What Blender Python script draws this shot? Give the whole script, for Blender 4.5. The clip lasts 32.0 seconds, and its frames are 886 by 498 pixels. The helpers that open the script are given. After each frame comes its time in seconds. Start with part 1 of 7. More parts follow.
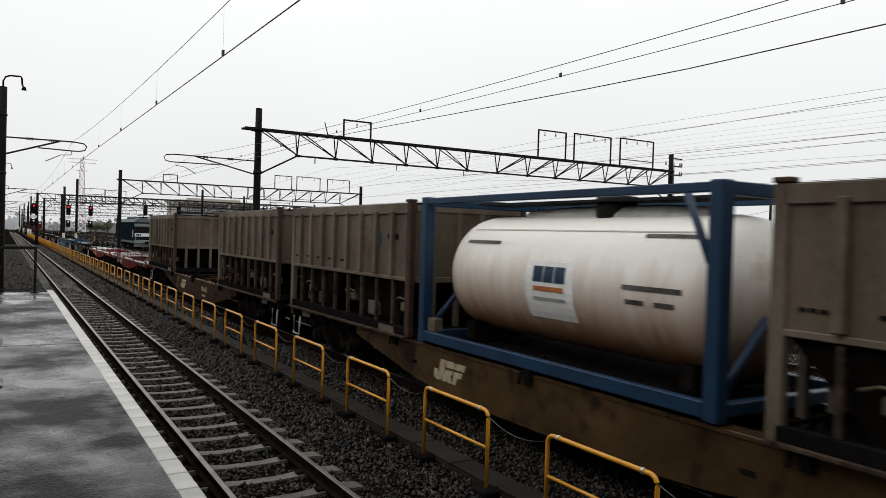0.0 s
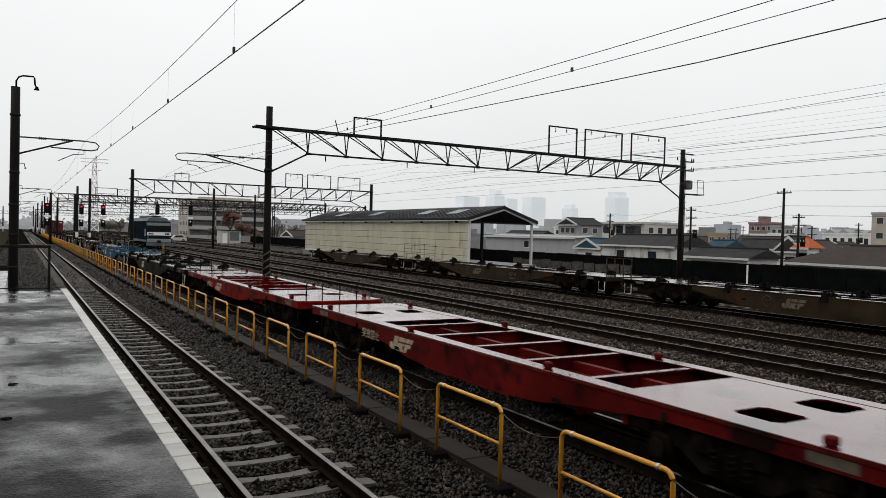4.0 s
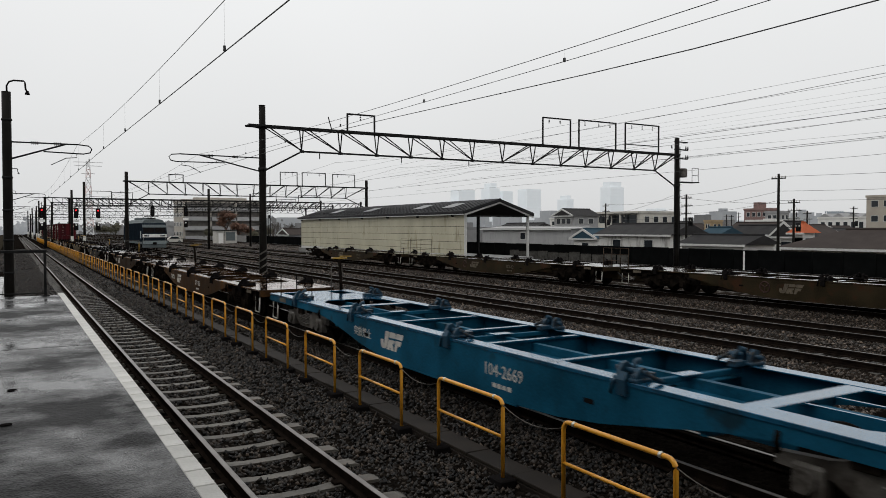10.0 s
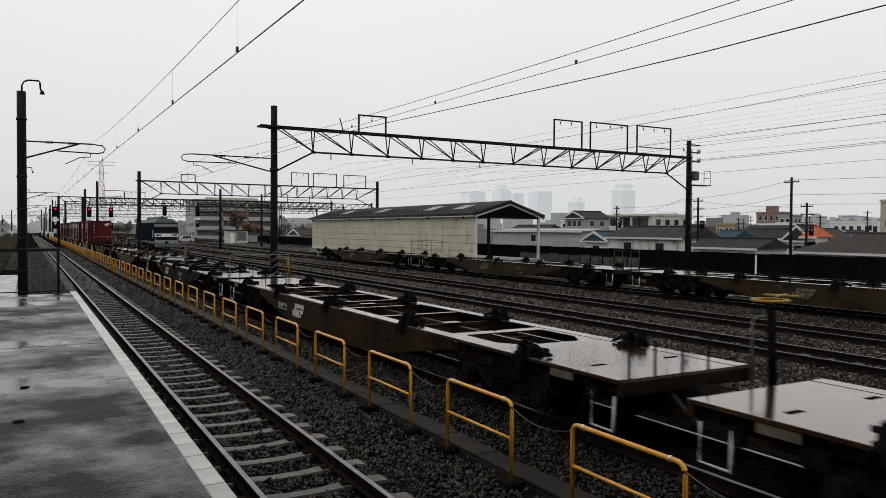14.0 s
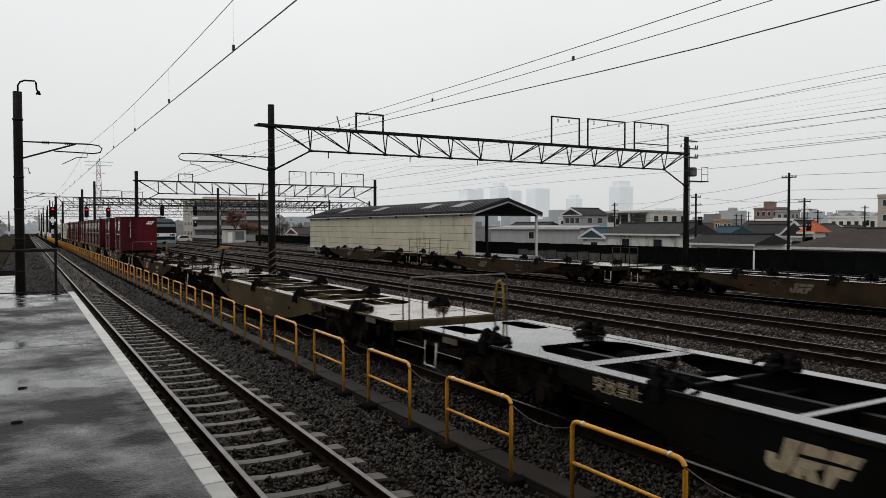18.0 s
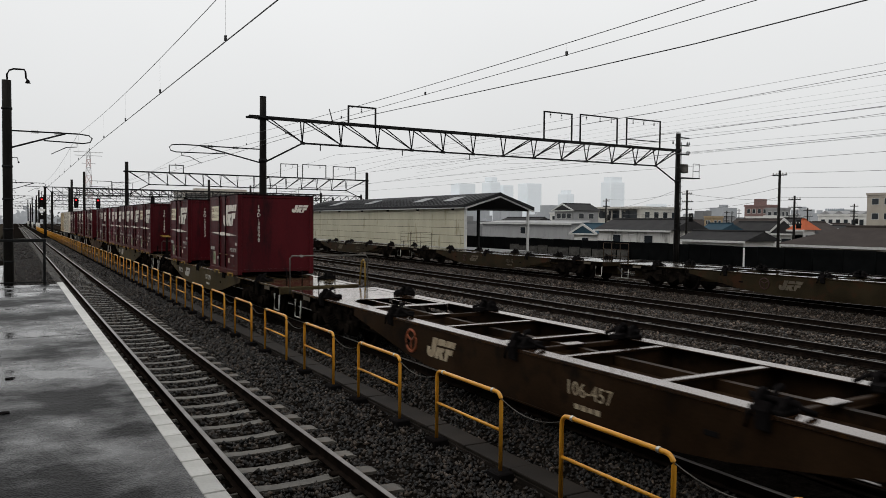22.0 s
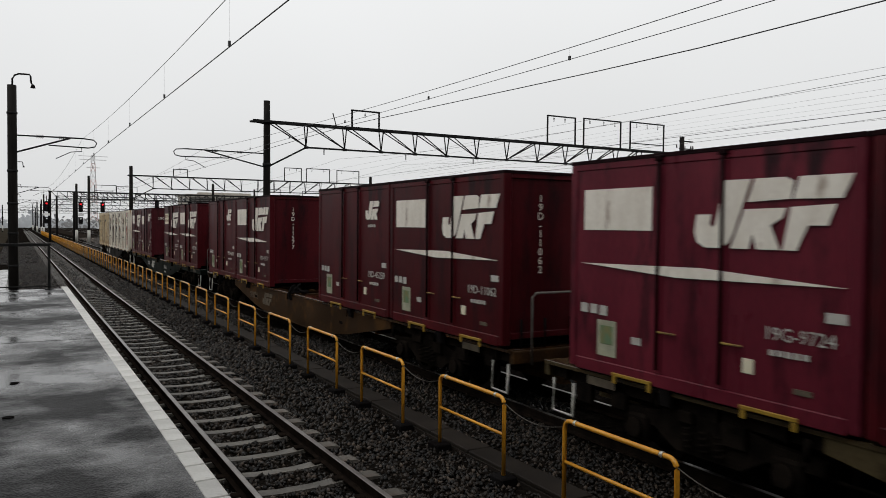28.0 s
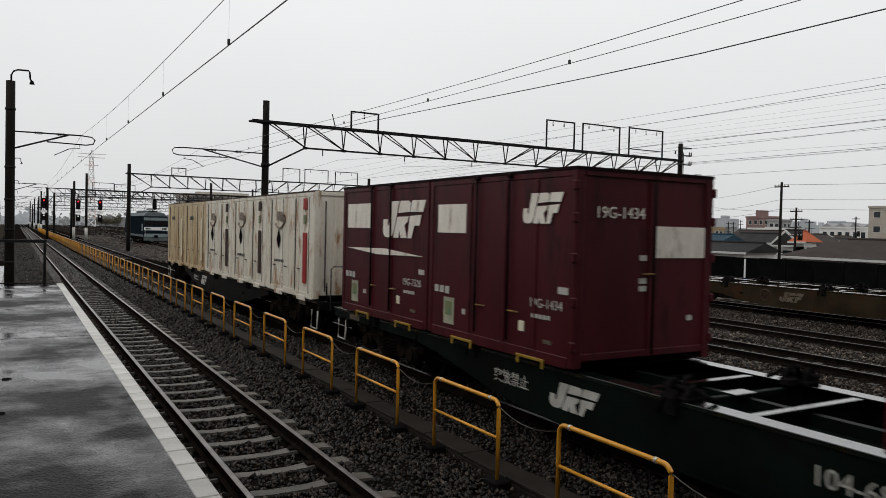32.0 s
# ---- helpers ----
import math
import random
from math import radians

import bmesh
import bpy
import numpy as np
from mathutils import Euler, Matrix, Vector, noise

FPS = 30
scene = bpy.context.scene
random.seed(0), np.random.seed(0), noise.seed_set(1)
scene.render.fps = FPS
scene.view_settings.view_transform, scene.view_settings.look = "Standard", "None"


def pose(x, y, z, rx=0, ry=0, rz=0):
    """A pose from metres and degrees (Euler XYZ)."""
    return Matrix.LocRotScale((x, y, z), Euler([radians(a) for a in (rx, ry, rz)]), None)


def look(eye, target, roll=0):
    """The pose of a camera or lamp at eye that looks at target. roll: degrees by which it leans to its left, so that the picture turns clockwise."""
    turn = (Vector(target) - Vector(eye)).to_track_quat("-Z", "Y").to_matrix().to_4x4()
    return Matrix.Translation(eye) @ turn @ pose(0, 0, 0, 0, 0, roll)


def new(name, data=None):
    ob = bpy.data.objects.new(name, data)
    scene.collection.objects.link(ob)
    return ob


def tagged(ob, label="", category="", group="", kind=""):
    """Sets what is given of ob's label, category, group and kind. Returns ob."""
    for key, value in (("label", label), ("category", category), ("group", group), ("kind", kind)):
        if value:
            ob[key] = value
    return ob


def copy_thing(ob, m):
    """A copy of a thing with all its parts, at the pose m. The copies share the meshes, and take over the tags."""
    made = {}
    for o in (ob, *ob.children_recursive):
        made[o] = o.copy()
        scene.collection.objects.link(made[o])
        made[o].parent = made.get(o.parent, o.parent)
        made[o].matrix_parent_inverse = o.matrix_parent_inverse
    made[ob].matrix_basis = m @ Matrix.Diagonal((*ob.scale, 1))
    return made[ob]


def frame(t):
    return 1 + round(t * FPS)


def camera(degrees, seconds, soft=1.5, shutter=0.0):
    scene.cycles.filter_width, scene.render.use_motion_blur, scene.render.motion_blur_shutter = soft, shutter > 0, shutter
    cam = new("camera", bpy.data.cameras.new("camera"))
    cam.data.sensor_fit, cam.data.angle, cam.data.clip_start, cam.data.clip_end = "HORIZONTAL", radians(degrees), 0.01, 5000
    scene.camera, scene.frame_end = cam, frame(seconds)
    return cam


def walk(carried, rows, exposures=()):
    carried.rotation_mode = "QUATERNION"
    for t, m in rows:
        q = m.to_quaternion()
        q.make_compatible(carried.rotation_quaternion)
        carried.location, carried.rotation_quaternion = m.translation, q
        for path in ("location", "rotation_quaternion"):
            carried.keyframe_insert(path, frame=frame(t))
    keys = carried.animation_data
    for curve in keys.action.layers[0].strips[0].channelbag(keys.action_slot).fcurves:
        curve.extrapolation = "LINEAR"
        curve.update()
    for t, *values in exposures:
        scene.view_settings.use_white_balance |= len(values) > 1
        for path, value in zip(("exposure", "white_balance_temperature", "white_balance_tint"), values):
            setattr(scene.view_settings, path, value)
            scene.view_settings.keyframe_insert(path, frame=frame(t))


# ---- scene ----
# Camera: held by hand on the platform. Rows: seconds, eye, heading from the track, tilt, lean.
cam = camera(61.659, 32.0, soft=0.6, shutter=0.22)


def aim(x, y, z, heading, tilt, lean):
    a, b = radians(heading), radians(tilt)
    way = Vector((math.sin(a) * math.cos(b), math.cos(a) * math.cos(b), math.sin(b)))
    eye = Vector((x, y, z))
    return look(eye, eye + way * 10, lean)


walk(cam, [
    (0, aim(-0.008, -0.051, 2.722, 30.658, -0.925, 1.778)), (0.5, aim(-0.007, -0.038, 2.713, 30.383, -1.013, 1.921)),
    (1, aim(-0.024, -0.048, 2.716, 30.323, -1.103, 2.080)), (1.5, aim(-0.015, -0.032, 2.710, 30.206, -1.129, 2.094)),
    (2, aim(-0.014, -0.030, 2.712, 30.108, -1.168, 2.066)), (2.5, aim(-0.010, -0.029, 2.711, 30.041, -1.148, 1.920)),
    (3, aim(-0.016, -0.024, 2.710, 29.972, -1.136, 1.929)), (3.5, aim(-0.010, -0.021, 2.706, 29.865, -1.108, 1.791)),
    (5.5, aim(0.003, 0.004, 2.693, 30.286, -1.430, 0.060)), (6, aim(0.008, -0.005, 2.695, 30.405, -1.594, -0.162)),
    (6.5, aim(-0.001, -0.007, 2.700, 30.454, -1.729, -0.296)), (7, aim(-0.003, -0.005, 2.698, 30.523, -1.808, -0.122)),
    (7.5, aim(0.001, 0.001, 2.700, 30.482, -1.794, -0.048)), (8, aim(-0.005, 0.001, 2.699, 30.412, -1.713, 0.010)),
    (8.5, aim(-0.004, 0.003, 2.698, 30.345, -1.647, 0.003)), (9, aim(-0.000, 0.000, 2.698, 30.228, -1.647, 0.009)),
    (9.5, aim(0.001, -0.016, 2.698, 30.150, -1.606, -0.103)), (10, aim(-0.000, 0.004, 2.698, 30.108, -1.581, -0.033)),
    (10.5, aim(-0.003, 0.005, 2.698, 30.060, -1.600, 0.082)), (11, aim(-0.003, -0.006, 2.698, 29.974, -1.613, 0.139)),
    (11.5, aim(-0.004, -0.003, 2.694, 29.894, -1.612, 0.216)), (12, aim(-0.005, -0.002, 2.695, 29.739, -1.596, 0.155)),
    (12.5, aim(-0.004, -0.003, 2.696, 29.622, -1.591, 0.170)), (13, aim(-0.004, 0.004, 2.698, 29.515, -1.570, 0.175)),
    (13.5, aim(-0.000, 0.004, 2.697, 29.396, -1.494, 0.271)), (14, aim(-0.001, -0.003, 2.699, 29.309, -1.472, 0.367)),
    (14.5, aim(-0.002, 0.005, 2.696, 29.276, -1.465, 0.328)), (16.5, aim(0.001, 0.007, 2.697, 28.967, -1.473, -0.054)),
    (17, aim(0.011, 0.026, 2.688, 29.086, -1.487, -0.041)), (17.5, aim(0.008, 0.017, 2.691, 29.327, -1.526, -0.072)),
    (18, aim(0.005, 0.009, 2.693, 29.451, -1.637, -0.030)), (18.5, aim(0.002, 0.009, 2.696, 29.603, -1.788, 0.131)),
    (19, aim(0.003, 0.015, 2.698, 29.714, -1.923, 0.241)), (19.5, aim(0.000, 0.008, 2.698, 29.791, -2.021, 0.362)),
    (20, aim(0.001, 0.007, 2.695, 29.898, -2.062, 0.396)), (20.5, aim(0.001, 0.010, 2.698, 29.992, -2.113, 0.388)),
    (21, aim(0.015, 0.026, 2.691, 30.031, -2.103, 0.455)), (21.5, aim(0.009, 0.011, 2.692, 30.071, -2.092, 0.498)),
    (22, aim(0.010, 0.021, 2.689, 30.119, -2.083, 0.548)), (22.5, aim(0.012, 0.019, 2.688, 30.128, -2.063, 0.532)),
    (23, aim(0.011, 0.016, 2.693, 30.125, -2.007, 0.417)), (23.5, aim(0.010, 0.009, 2.693, 30.122, -1.951, 0.414)),
    (24, aim(0.002, 0.012, 2.695, 30.139, -1.915, 0.500)), (24.5, aim(0.008, 0.004, 2.696, 30.071, -1.888, 0.463)),
    (25, aim(0.012, 0.010, 2.692, 30.093, -1.889, 0.519)), (25.5, aim(0.012, 0.012, 2.688, 30.087, -1.877, 0.581)),
    (27.5, aim(0.005, 0.007, 2.700, 29.899, -1.816, 0.536)), (28, aim(0.010, 0.007, 2.699, 29.836, -1.796, 0.511)),
    (28.5, aim(0.013, 0.015, 2.696, 29.822, -1.789, 0.455)), (29, aim(0.014, 0.014, 2.694, 29.807, -1.776, 0.453)),
    (29.5, aim(0.018, 0.018, 2.698, 29.778, -1.748, 0.417)), (30, aim(0.016, 0.017, 2.699, 29.767, -1.693, 0.402)),
    (30.5, aim(0.018, 0.017, 2.698, 29.743, -1.664, 0.450)), (31, aim(0.009, 0.010, 2.703, 29.720, -1.644, 0.765)),
    (31.5, aim(0.030, 0.028, 2.695, 29.744, -1.589, 0.957)), (32, aim(0.030, 0.024, 2.686, 30.023, -1.563, 1.373)),
], exposures=[(0.0, 0.2), (3.0, 0.18), (5.5, 0.11), (6.5, 0.09), (9.0, 0.0), (32.0, 0.0)])

# ---- light: a rainy overcast sky, a very wide weak sun ----
world = bpy.data.worlds.new("overcast")
scene.world = world
world.use_nodes = True
wn, wl = world.node_tree.nodes, world.node_tree.links
wn.clear()
w_out = wn.new("ShaderNodeOutputWorld")
w_bg = wn.new("ShaderNodeBackground")
w_sky = wn.new("ShaderNodeTexSky")
w_sky.sky_type = "NISHITA"
w_sky.sun_disc = False
w_sky.sun_elevation = radians(38)
w_sky.sun_rotation = radians(150)
w_hsv = wn.new("ShaderNodeHueSaturation")
w_hsv.inputs["Saturation"].default_value = 0.08
w_mix = wn.new("ShaderNodeMix")
w_mix.data_type = "RGBA"
w_mix.inputs[0].default_value = 0.9
w_mix.inputs[7].default_value = (7.05, 7.12, 7.15, 1)
# the cloud deck: slow, faint unevenness
w_tc = wn.new("ShaderNodeTexCoord")
w_noise = wn.new("ShaderNodeTexNoise")
w_noise.inputs["Scale"].default_value = 1.3
w_noise.inputs["Detail"].default_value = 4
w_map = wn.new("ShaderNodeMapRange")
w_map.inputs[3].default_value = 0.90
w_map.inputs[4].default_value = 1.08
w_mul = wn.new("ShaderNodeMix")
w_mul.data_type = "RGBA"
w_mul.blend_type = "MULTIPLY"
w_mul.inputs[0].default_value = 1
wl.new(w_tc.outputs["Generated"], w_noise.inputs["Vector"])
wl.new(w_noise.outputs["Fac"], w_map.inputs[0])
wl.new(w_sky.outputs[0], w_hsv.inputs["Color"])
wl.new(w_hsv.outputs[0], w_mix.inputs[6])
# an overcast sky dims towards the horizon
w_sep = wn.new("ShaderNodeSeparateXYZ")
w_grad = wn.new("ShaderNodeMapRange")
w_grad.inputs[1].default_value, w_grad.inputs[2].default_value = 0.0, 0.30
w_grad.inputs[3].default_value, w_grad.inputs[4].default_value = 0.80, 1.04
wl.new(w_tc.outputs["Generated"], w_sep.inputs[0])
wl.new(w_sep.outputs["Z"], w_grad.inputs[0])
w_both = wn.new("ShaderNodeMath")
w_both.operation = "MULTIPLY"
wl.new(w_map.outputs[0], w_both.inputs[0])
wl.new(w_grad.outputs[0], w_both.inputs[1])
wl.new(w_mix.outputs[2], w_mul.inputs[6])
wl.new(w_both.outputs[0], w_mul.inputs[7])
wl.new(w_mul.outputs[2], w_bg.inputs[0])
wl.new(w_bg.outputs[0], w_out.inputs[0])
w_bg.inputs[1].default_value = 0.122

sun = new("sun", bpy.data.lights.new("sun", "SUN"))
sun.data.energy = 0.6
sun.data.angle = radians(60)
sun.data.color = (1, 0.98, 0.95)
sun.matrix_world = look((0, 0, 32), (18, 3, 0))


# ---- materials ----
def mat(name, c1, c2=None, rough=0.5, rough2=None, metal=0.0, scale=6.0, fine=60.0, bump=0.15,
        stain=None, stain_at=0.62, stain_scale=2.0, coat=0.0, stretch=(1, 1, 1), per_piece=0.0, emit=0.0, bump_dist=0.01, spec=0.3):
    """Two scales of colour variation, optional stains or rust, fine relief."""
    m = bpy.data.materials.new(name)
    m.use_nodes = True
    n, l = m.node_tree.nodes, m.node_tree.links
    b = n["Principled BSDF"]
    c2 = c2 or tuple(v * 0.72 for v in c1)
    tc = n.new("ShaderNodeTexCoord")
    mp = n.new("ShaderNodeMapping")
    mp.inputs["Scale"].default_value = stretch
    l.new(tc.outputs["Object"], mp.inputs["Vector"])
    big, small = n.new("ShaderNodeTexNoise"), n.new("ShaderNodeTexNoise")
    for node, s in ((big, scale), (small, fine)):
        node.inputs["Scale"].default_value = s
        node.inputs["Detail"].default_value = 5
        l.new(mp.outputs[0], node.inputs["Vector"])
    add = n.new("ShaderNodeMath")
    add.operation = "MULTIPLY_ADD"
    add.inputs[1].default_value = 0.45
    l.new(small.outputs["Fac"], add.inputs[0])
    sub = n.new("ShaderNodeMath")
    sub.operation = "SUBTRACT"
    sub.inputs[1].default_value = 0.22
    l.new(big.outputs["Fac"], sub.inputs[0])
    l.new(sub.outputs[0], add.inputs[2])
    ramp = n.new("ShaderNodeValToRGB")
    ramp.color_ramp.elements[0].position, ramp.color_ramp.elements[1].position = 0.32, 0.68
    ramp.color_ramp.elements[0].color = (*c2, 1)
    ramp.color_ramp.elements[1].color = (*c1, 1)
    l.new(add.outputs[0], ramp.inputs[0])
    colour = ramp.outputs[0]
    if stain:
        st = n.new("ShaderNodeTexNoise")
        st.inputs["Scale"].default_value = stain_scale
        st.inputs["Detail"].default_value = 7
        st.inputs["Roughness"].default_value = 0.65
        l.new(mp.outputs[0], st.inputs["Vector"])
        mr = n.new("ShaderNodeMapRange")
        mr.inputs[1].default_value, mr.inputs[2].default_value = stain_at - 0.05, stain_at + 0.08
        l.new(st.outputs["Fac"], mr.inputs[0])
        mx = n.new("ShaderNodeMix")
        mx.data_type = "RGBA"
        l.new(mr.outputs[0], mx.inputs[0])
        l.new(colour, mx.inputs[6])
        mx.inputs[7].default_value = (*stain, 1)
        colour = mx.outputs[2]
    if per_piece:
        oi = n.new("ShaderNodeObjectInfo")
        r2 = n.new("ShaderNodeMapRange")
        r2.inputs[3].default_value, r2.inputs[4].default_value = 1 - per_piece, 1 + per_piece
        l.new(oi.outputs["Random"], r2.inputs[0])
        hs = n.new("ShaderNodeHueSaturation")
        l.new(r2.outputs[0], hs.inputs["Value"])
        l.new(colour, hs.inputs["Color"])
        colour = hs.outputs[0]
    l.new(colour, b.inputs["Base Color"])
    b.inputs["Metallic"].default_value = metal
    b.inputs["Specular IOR Level"].default_value = spec
    if rough2 is None:
        b.inputs["Roughness"].default_value = rough
    else:
        rr = n.new("ShaderNodeMapRange")
        rr.inputs[1].default_value, rr.inputs[2].default_value = 0.35, 0.65
        rr.inputs[3].default_value, rr.inputs[4].default_value = rough, rough2
        l.new(big.outputs["Fac"], rr.inputs[0])
        l.new(rr.outputs[0], b.inputs["Roughness"])
    if coat:
        b.inputs["Coat Weight"].default_value = coat
        b.inputs["Coat Roughness"].default_value = 0.12
    if bump:
        bp = n.new("ShaderNodeBump")
        bp.inputs["Strength"].default_value = bump
        bp.inputs["Distance"].default_value = bump_dist
        l.new(add.outputs[0], bp.inputs["Height"])
        l.new(bp.outputs[0], b.inputs["Normal"])
    if emit:
        l.new(colour, b.inputs["Emission Color"])
        b.inputs["Emission Strength"].default_value = emit
    return m


def wet_asphalt(name):
    """Dark asphalt under an uneven film of rain: cloudy wet patches, coarse grain where it is drier."""
    m = mat(name, (0.022, 0.0215, 0.022), (0.005, 0.005, 0.0053), spec=0.5, rough=0.4, scale=1.9, fine=38, bump=0.0)
    n, l = m.node_tree.nodes, m.node_tree.links
    b = n["Principled BSDF"]
    tc = n.new("ShaderNodeTexCoord")
    wet = []
    for size, detail in ((0.55, 3), (3.2, 6)):
        p = n.new("ShaderNodeTexNoise")
        p.inputs["Scale"].default_value = size
        p.inputs["Detail"].default_value = detail
        p.inputs["Roughness"].default_value = 0.55
        l.new(tc.outputs["Object"], p.inputs["Vector"])
        wet.append(p)
    mix = n.new("ShaderNodeMath")
    mix.operation = "MULTIPLY_ADD"
    mix.inputs[1].default_value = 0.35
    l.new(wet[1].outputs["Fac"], mix.inputs[0])
    l.new(wet[0].outputs["Fac"], mix.inputs[2])
    def span(lo, hi, a, z):
        r = n.new("ShaderNodeMapRange")
        r.inputs[1].default_value, r.inputs[2].default_value = lo, hi
        r.inputs[3].default_value, r.inputs[4].default_value = a, z
        l.new(mix.outputs[0], r.inputs[0])
        return r.outputs[0]
    l.new(span(0.56, 0.78, 0.50, 0.13), b.inputs["Roughness"])
    l.new(span(0.58, 0.78, 0.07, 0.55), b.inputs["Specular IOR Level"])
    grain = n.new("ShaderNodeTexVoronoi")
    grain.inputs["Scale"].default_value = 62
    l.new(tc.outputs["Object"], grain.inputs["Vector"])
    pits = n.new("ShaderNodeTexNoise")
    pits.inputs["Scale"].default_value = 16
    pits.inputs["Detail"].default_value = 6
    l.new(tc.outputs["Object"], pits.inputs["Vector"])
    rough = n.new("ShaderNodeMath")
    rough.operation = "MULTIPLY_ADD"
    rough.inputs[1].default_value = 1.6
    l.new(pits.outputs["Fac"], rough.inputs[0])
    l.new(grain.outputs["Distance"], rough.inputs[2])
    bp = n.new("ShaderNodeBump")
    bp.inputs["Distance"].default_value = 0.008
    l.new(span(0.6, 0.80, 0.8, 0.04), bp.inputs["Strength"])
    l.new(rough.outputs[0], bp.inputs["Height"])
    l.new(bp.outputs[0], b.inputs["Normal"])
    return m


def stone_mat(name, c1, c2, rough=0.35, spec=0.22):
    """Loose stones: each one its own tone, the palest few painted as wet glints."""
    m = mat(name, c1, c2, rough=rough, scale=40, fine=200, bump=0.3, spec=spec)
    n, l = m.node_tree.nodes, m.node_tree.links
    b = n["Principled BSDF"]
    g = n.new("ShaderNodeNewGeometry")
    rp = n.new("ShaderNodeValToRGB")
    rp.color_ramp.elements[0].color = (*c2, 1)
    rp.color_ramp.elements[1].color = (*c1, 1)
    rp.color_ramp.elements[0].position = 0.3
    rp.color_ramp.elements[1].position = 0.88
    pale = rp.color_ramp.elements.new(1.0)
    pale.color = (*(v * 2.6 for v in c1), 1)
    l.new(g.outputs["Random Per Island"], rp.inputs[0])
    l.new(rp.outputs[0], b.inputs["Base Color"])
    return m


def gravel_mat(name, c1, c2, size=14.0, bump=1.0):
    """Ballast too far off to be built stone by stone."""
    m = mat(name, c1, c2, rough=0.7, scale=1.5, fine=25, bump=0, spec=0.0)
    n, l = m.node_tree.nodes, m.node_tree.links
    b = n["Principled BSDF"]
    tc = n.new("ShaderNodeTexCoord")
    v = n.new("ShaderNodeTexVoronoi")
    v.inputs["Scale"].default_value = size
    l.new(tc.outputs["Object"], v.inputs["Vector"])
    bp = n.new("ShaderNodeBump")
    bp.inputs["Strength"].default_value = bump
    bp.inputs["Distance"].default_value = 0.04
    l.new(v.outputs["Distance"], bp.inputs["Height"])
    l.new(bp.outputs[0], b.inputs["Normal"])
    old = b.inputs["Base Color"].links[0].from_socket
    hs = n.new("ShaderNodeHueSaturation")
    mr = n.new("ShaderNodeMapRange")
    mr.inputs[3].default_value, mr.inputs[4].default_value = 0.55, 1.5
    sep = n.new("ShaderNodeSeparateColor")
    l.new(v.outputs["Color"], sep.inputs[0])
    l.new(sep.outputs[0], mr.inputs[0])
    l.new(mr.outputs[0], hs.inputs["Value"])
    l.new(old, hs.inputs["Color"])
    l.new(hs.outputs[0], b.inputs["Base Color"])
    return m


M = {}
M["asphalt"] = wet_asphalt("wet_asphalt")
M["edge"] = mat("edge_tile", (0.56, 0.55, 0.52), (0.43, 0.42, 0.39), rough=0.45, scale=3, fine=40, per_piece=0.09, spec=0.2, stain=(0.3, 0.28, 0.25), stain_at=0.66)
M["concrete"] = mat("concrete", (0.24, 0.235, 0.225), (0.15, 0.147, 0.14), rough=0.5, scale=2, fine=50, stain=(0.08, 0.075, 0.07), stain_at=0.58)
M["trough"] = mat("wet_concrete", (0.026, 0.0205, 0.0165), (0.013, 0.0105, 0.0085), rough=0.6, scale=2, fine=50, spec=0.12, per_piece=0.12)
M["sleeper"] = mat("sleeper_concrete", (0.125, 0.115, 0.1), (0.062, 0.056, 0.048), rough=0.5, scale=4, fine=60, per_piece=0.2, spec=0.2, stain=(0.09, 0.07, 0.055), stain_at=0.6)
M["stones_yard"] = stone_mat("yard_stones", (0.08, 0.06, 0.046), (0.012, 0.009, 0.007))
M["stones"] = stone_mat("ballast_stones", (0.03, 0.0225, 0.017), (0.0024, 0.0019, 0.0015), 0.4, 0.2)
M["gravel"] = gravel_mat("ballast_bed", (0.011, 0.009, 0.0075), (0.005, 0.0042, 0.0035))
M["gravel_far"] = gravel_mat("ballast_yard", (0.026, 0.021, 0.0175), (0.011, 0.009, 0.0075), size=9)
M["soil"] = mat("soil", (0.04, 0.034, 0.026), (0.02, 0.017, 0.013), spec=0.0, rough=0.8, scale=0.3, fine=6, bump=0.4)
M["rail_top"] = mat("worn_rail", (0.24, 0.225, 0.21), (0.14, 0.125, 0.115), rough=0.34, metal=0.85, scale=3, fine=80, bump=0.05)
M["rail_side"] = mat("rusty_rail", (0.018, 0.013, 0.01), (0.007, 0.0055, 0.005), spec=0.0, rough=0.7, scale=6, fine=60)
M["rail_dull"] = mat("dull_rail", (0.075, 0.066, 0.058), (0.028, 0.023, 0.02), rough=0.35, metal=0.4, scale=5, fine=60)
M["yellow"] = mat("yellow_paint", (0.72, 0.33, 0.03), (0.6, 0.26, 0.02), rough=0.3, scale=5, fine=70, stain=(0.2, 0.1, 0.03), stain_at=0.7, stain_scale=8, coat=0.3)
M["band"] = mat("clamp_metal", (0.7, 0.68, 0.6), rough=0.3, metal=0.6, bump=0)
M["pole"] = mat("pole_dark", (0.013, 0.0115, 0.010), (0.005, 0.0045, 0.004), spec=0.06, rough=0.5, scale=3, fine=30, stretch=(1, 1, 0.25))
M["steel"] = mat("galvanised_dark", (0.02, 0.02, 0.02), (0.010, 0.010, 0.010), spec=0.06, rough=0.55, metal=0.05, scale=4, fine=40)
M["wire"] = mat("wire", (0.05, 0.05, 0.05), (0.04, 0.04, 0.04), rough=0.5, bump=0)
M["white"] = mat("white_paint", (0.86, 0.85, 0.83), (0.74, 0.73, 0.7), rough=0.4, scale=8, fine=60, bump=0.03)
M["white_dirty"] = mat("white_paint_dirty", (0.55, 0.54, 0.5), (0.4, 0.38, 0.34), rough=0.5, scale=5, fine=60, bump=0.05)
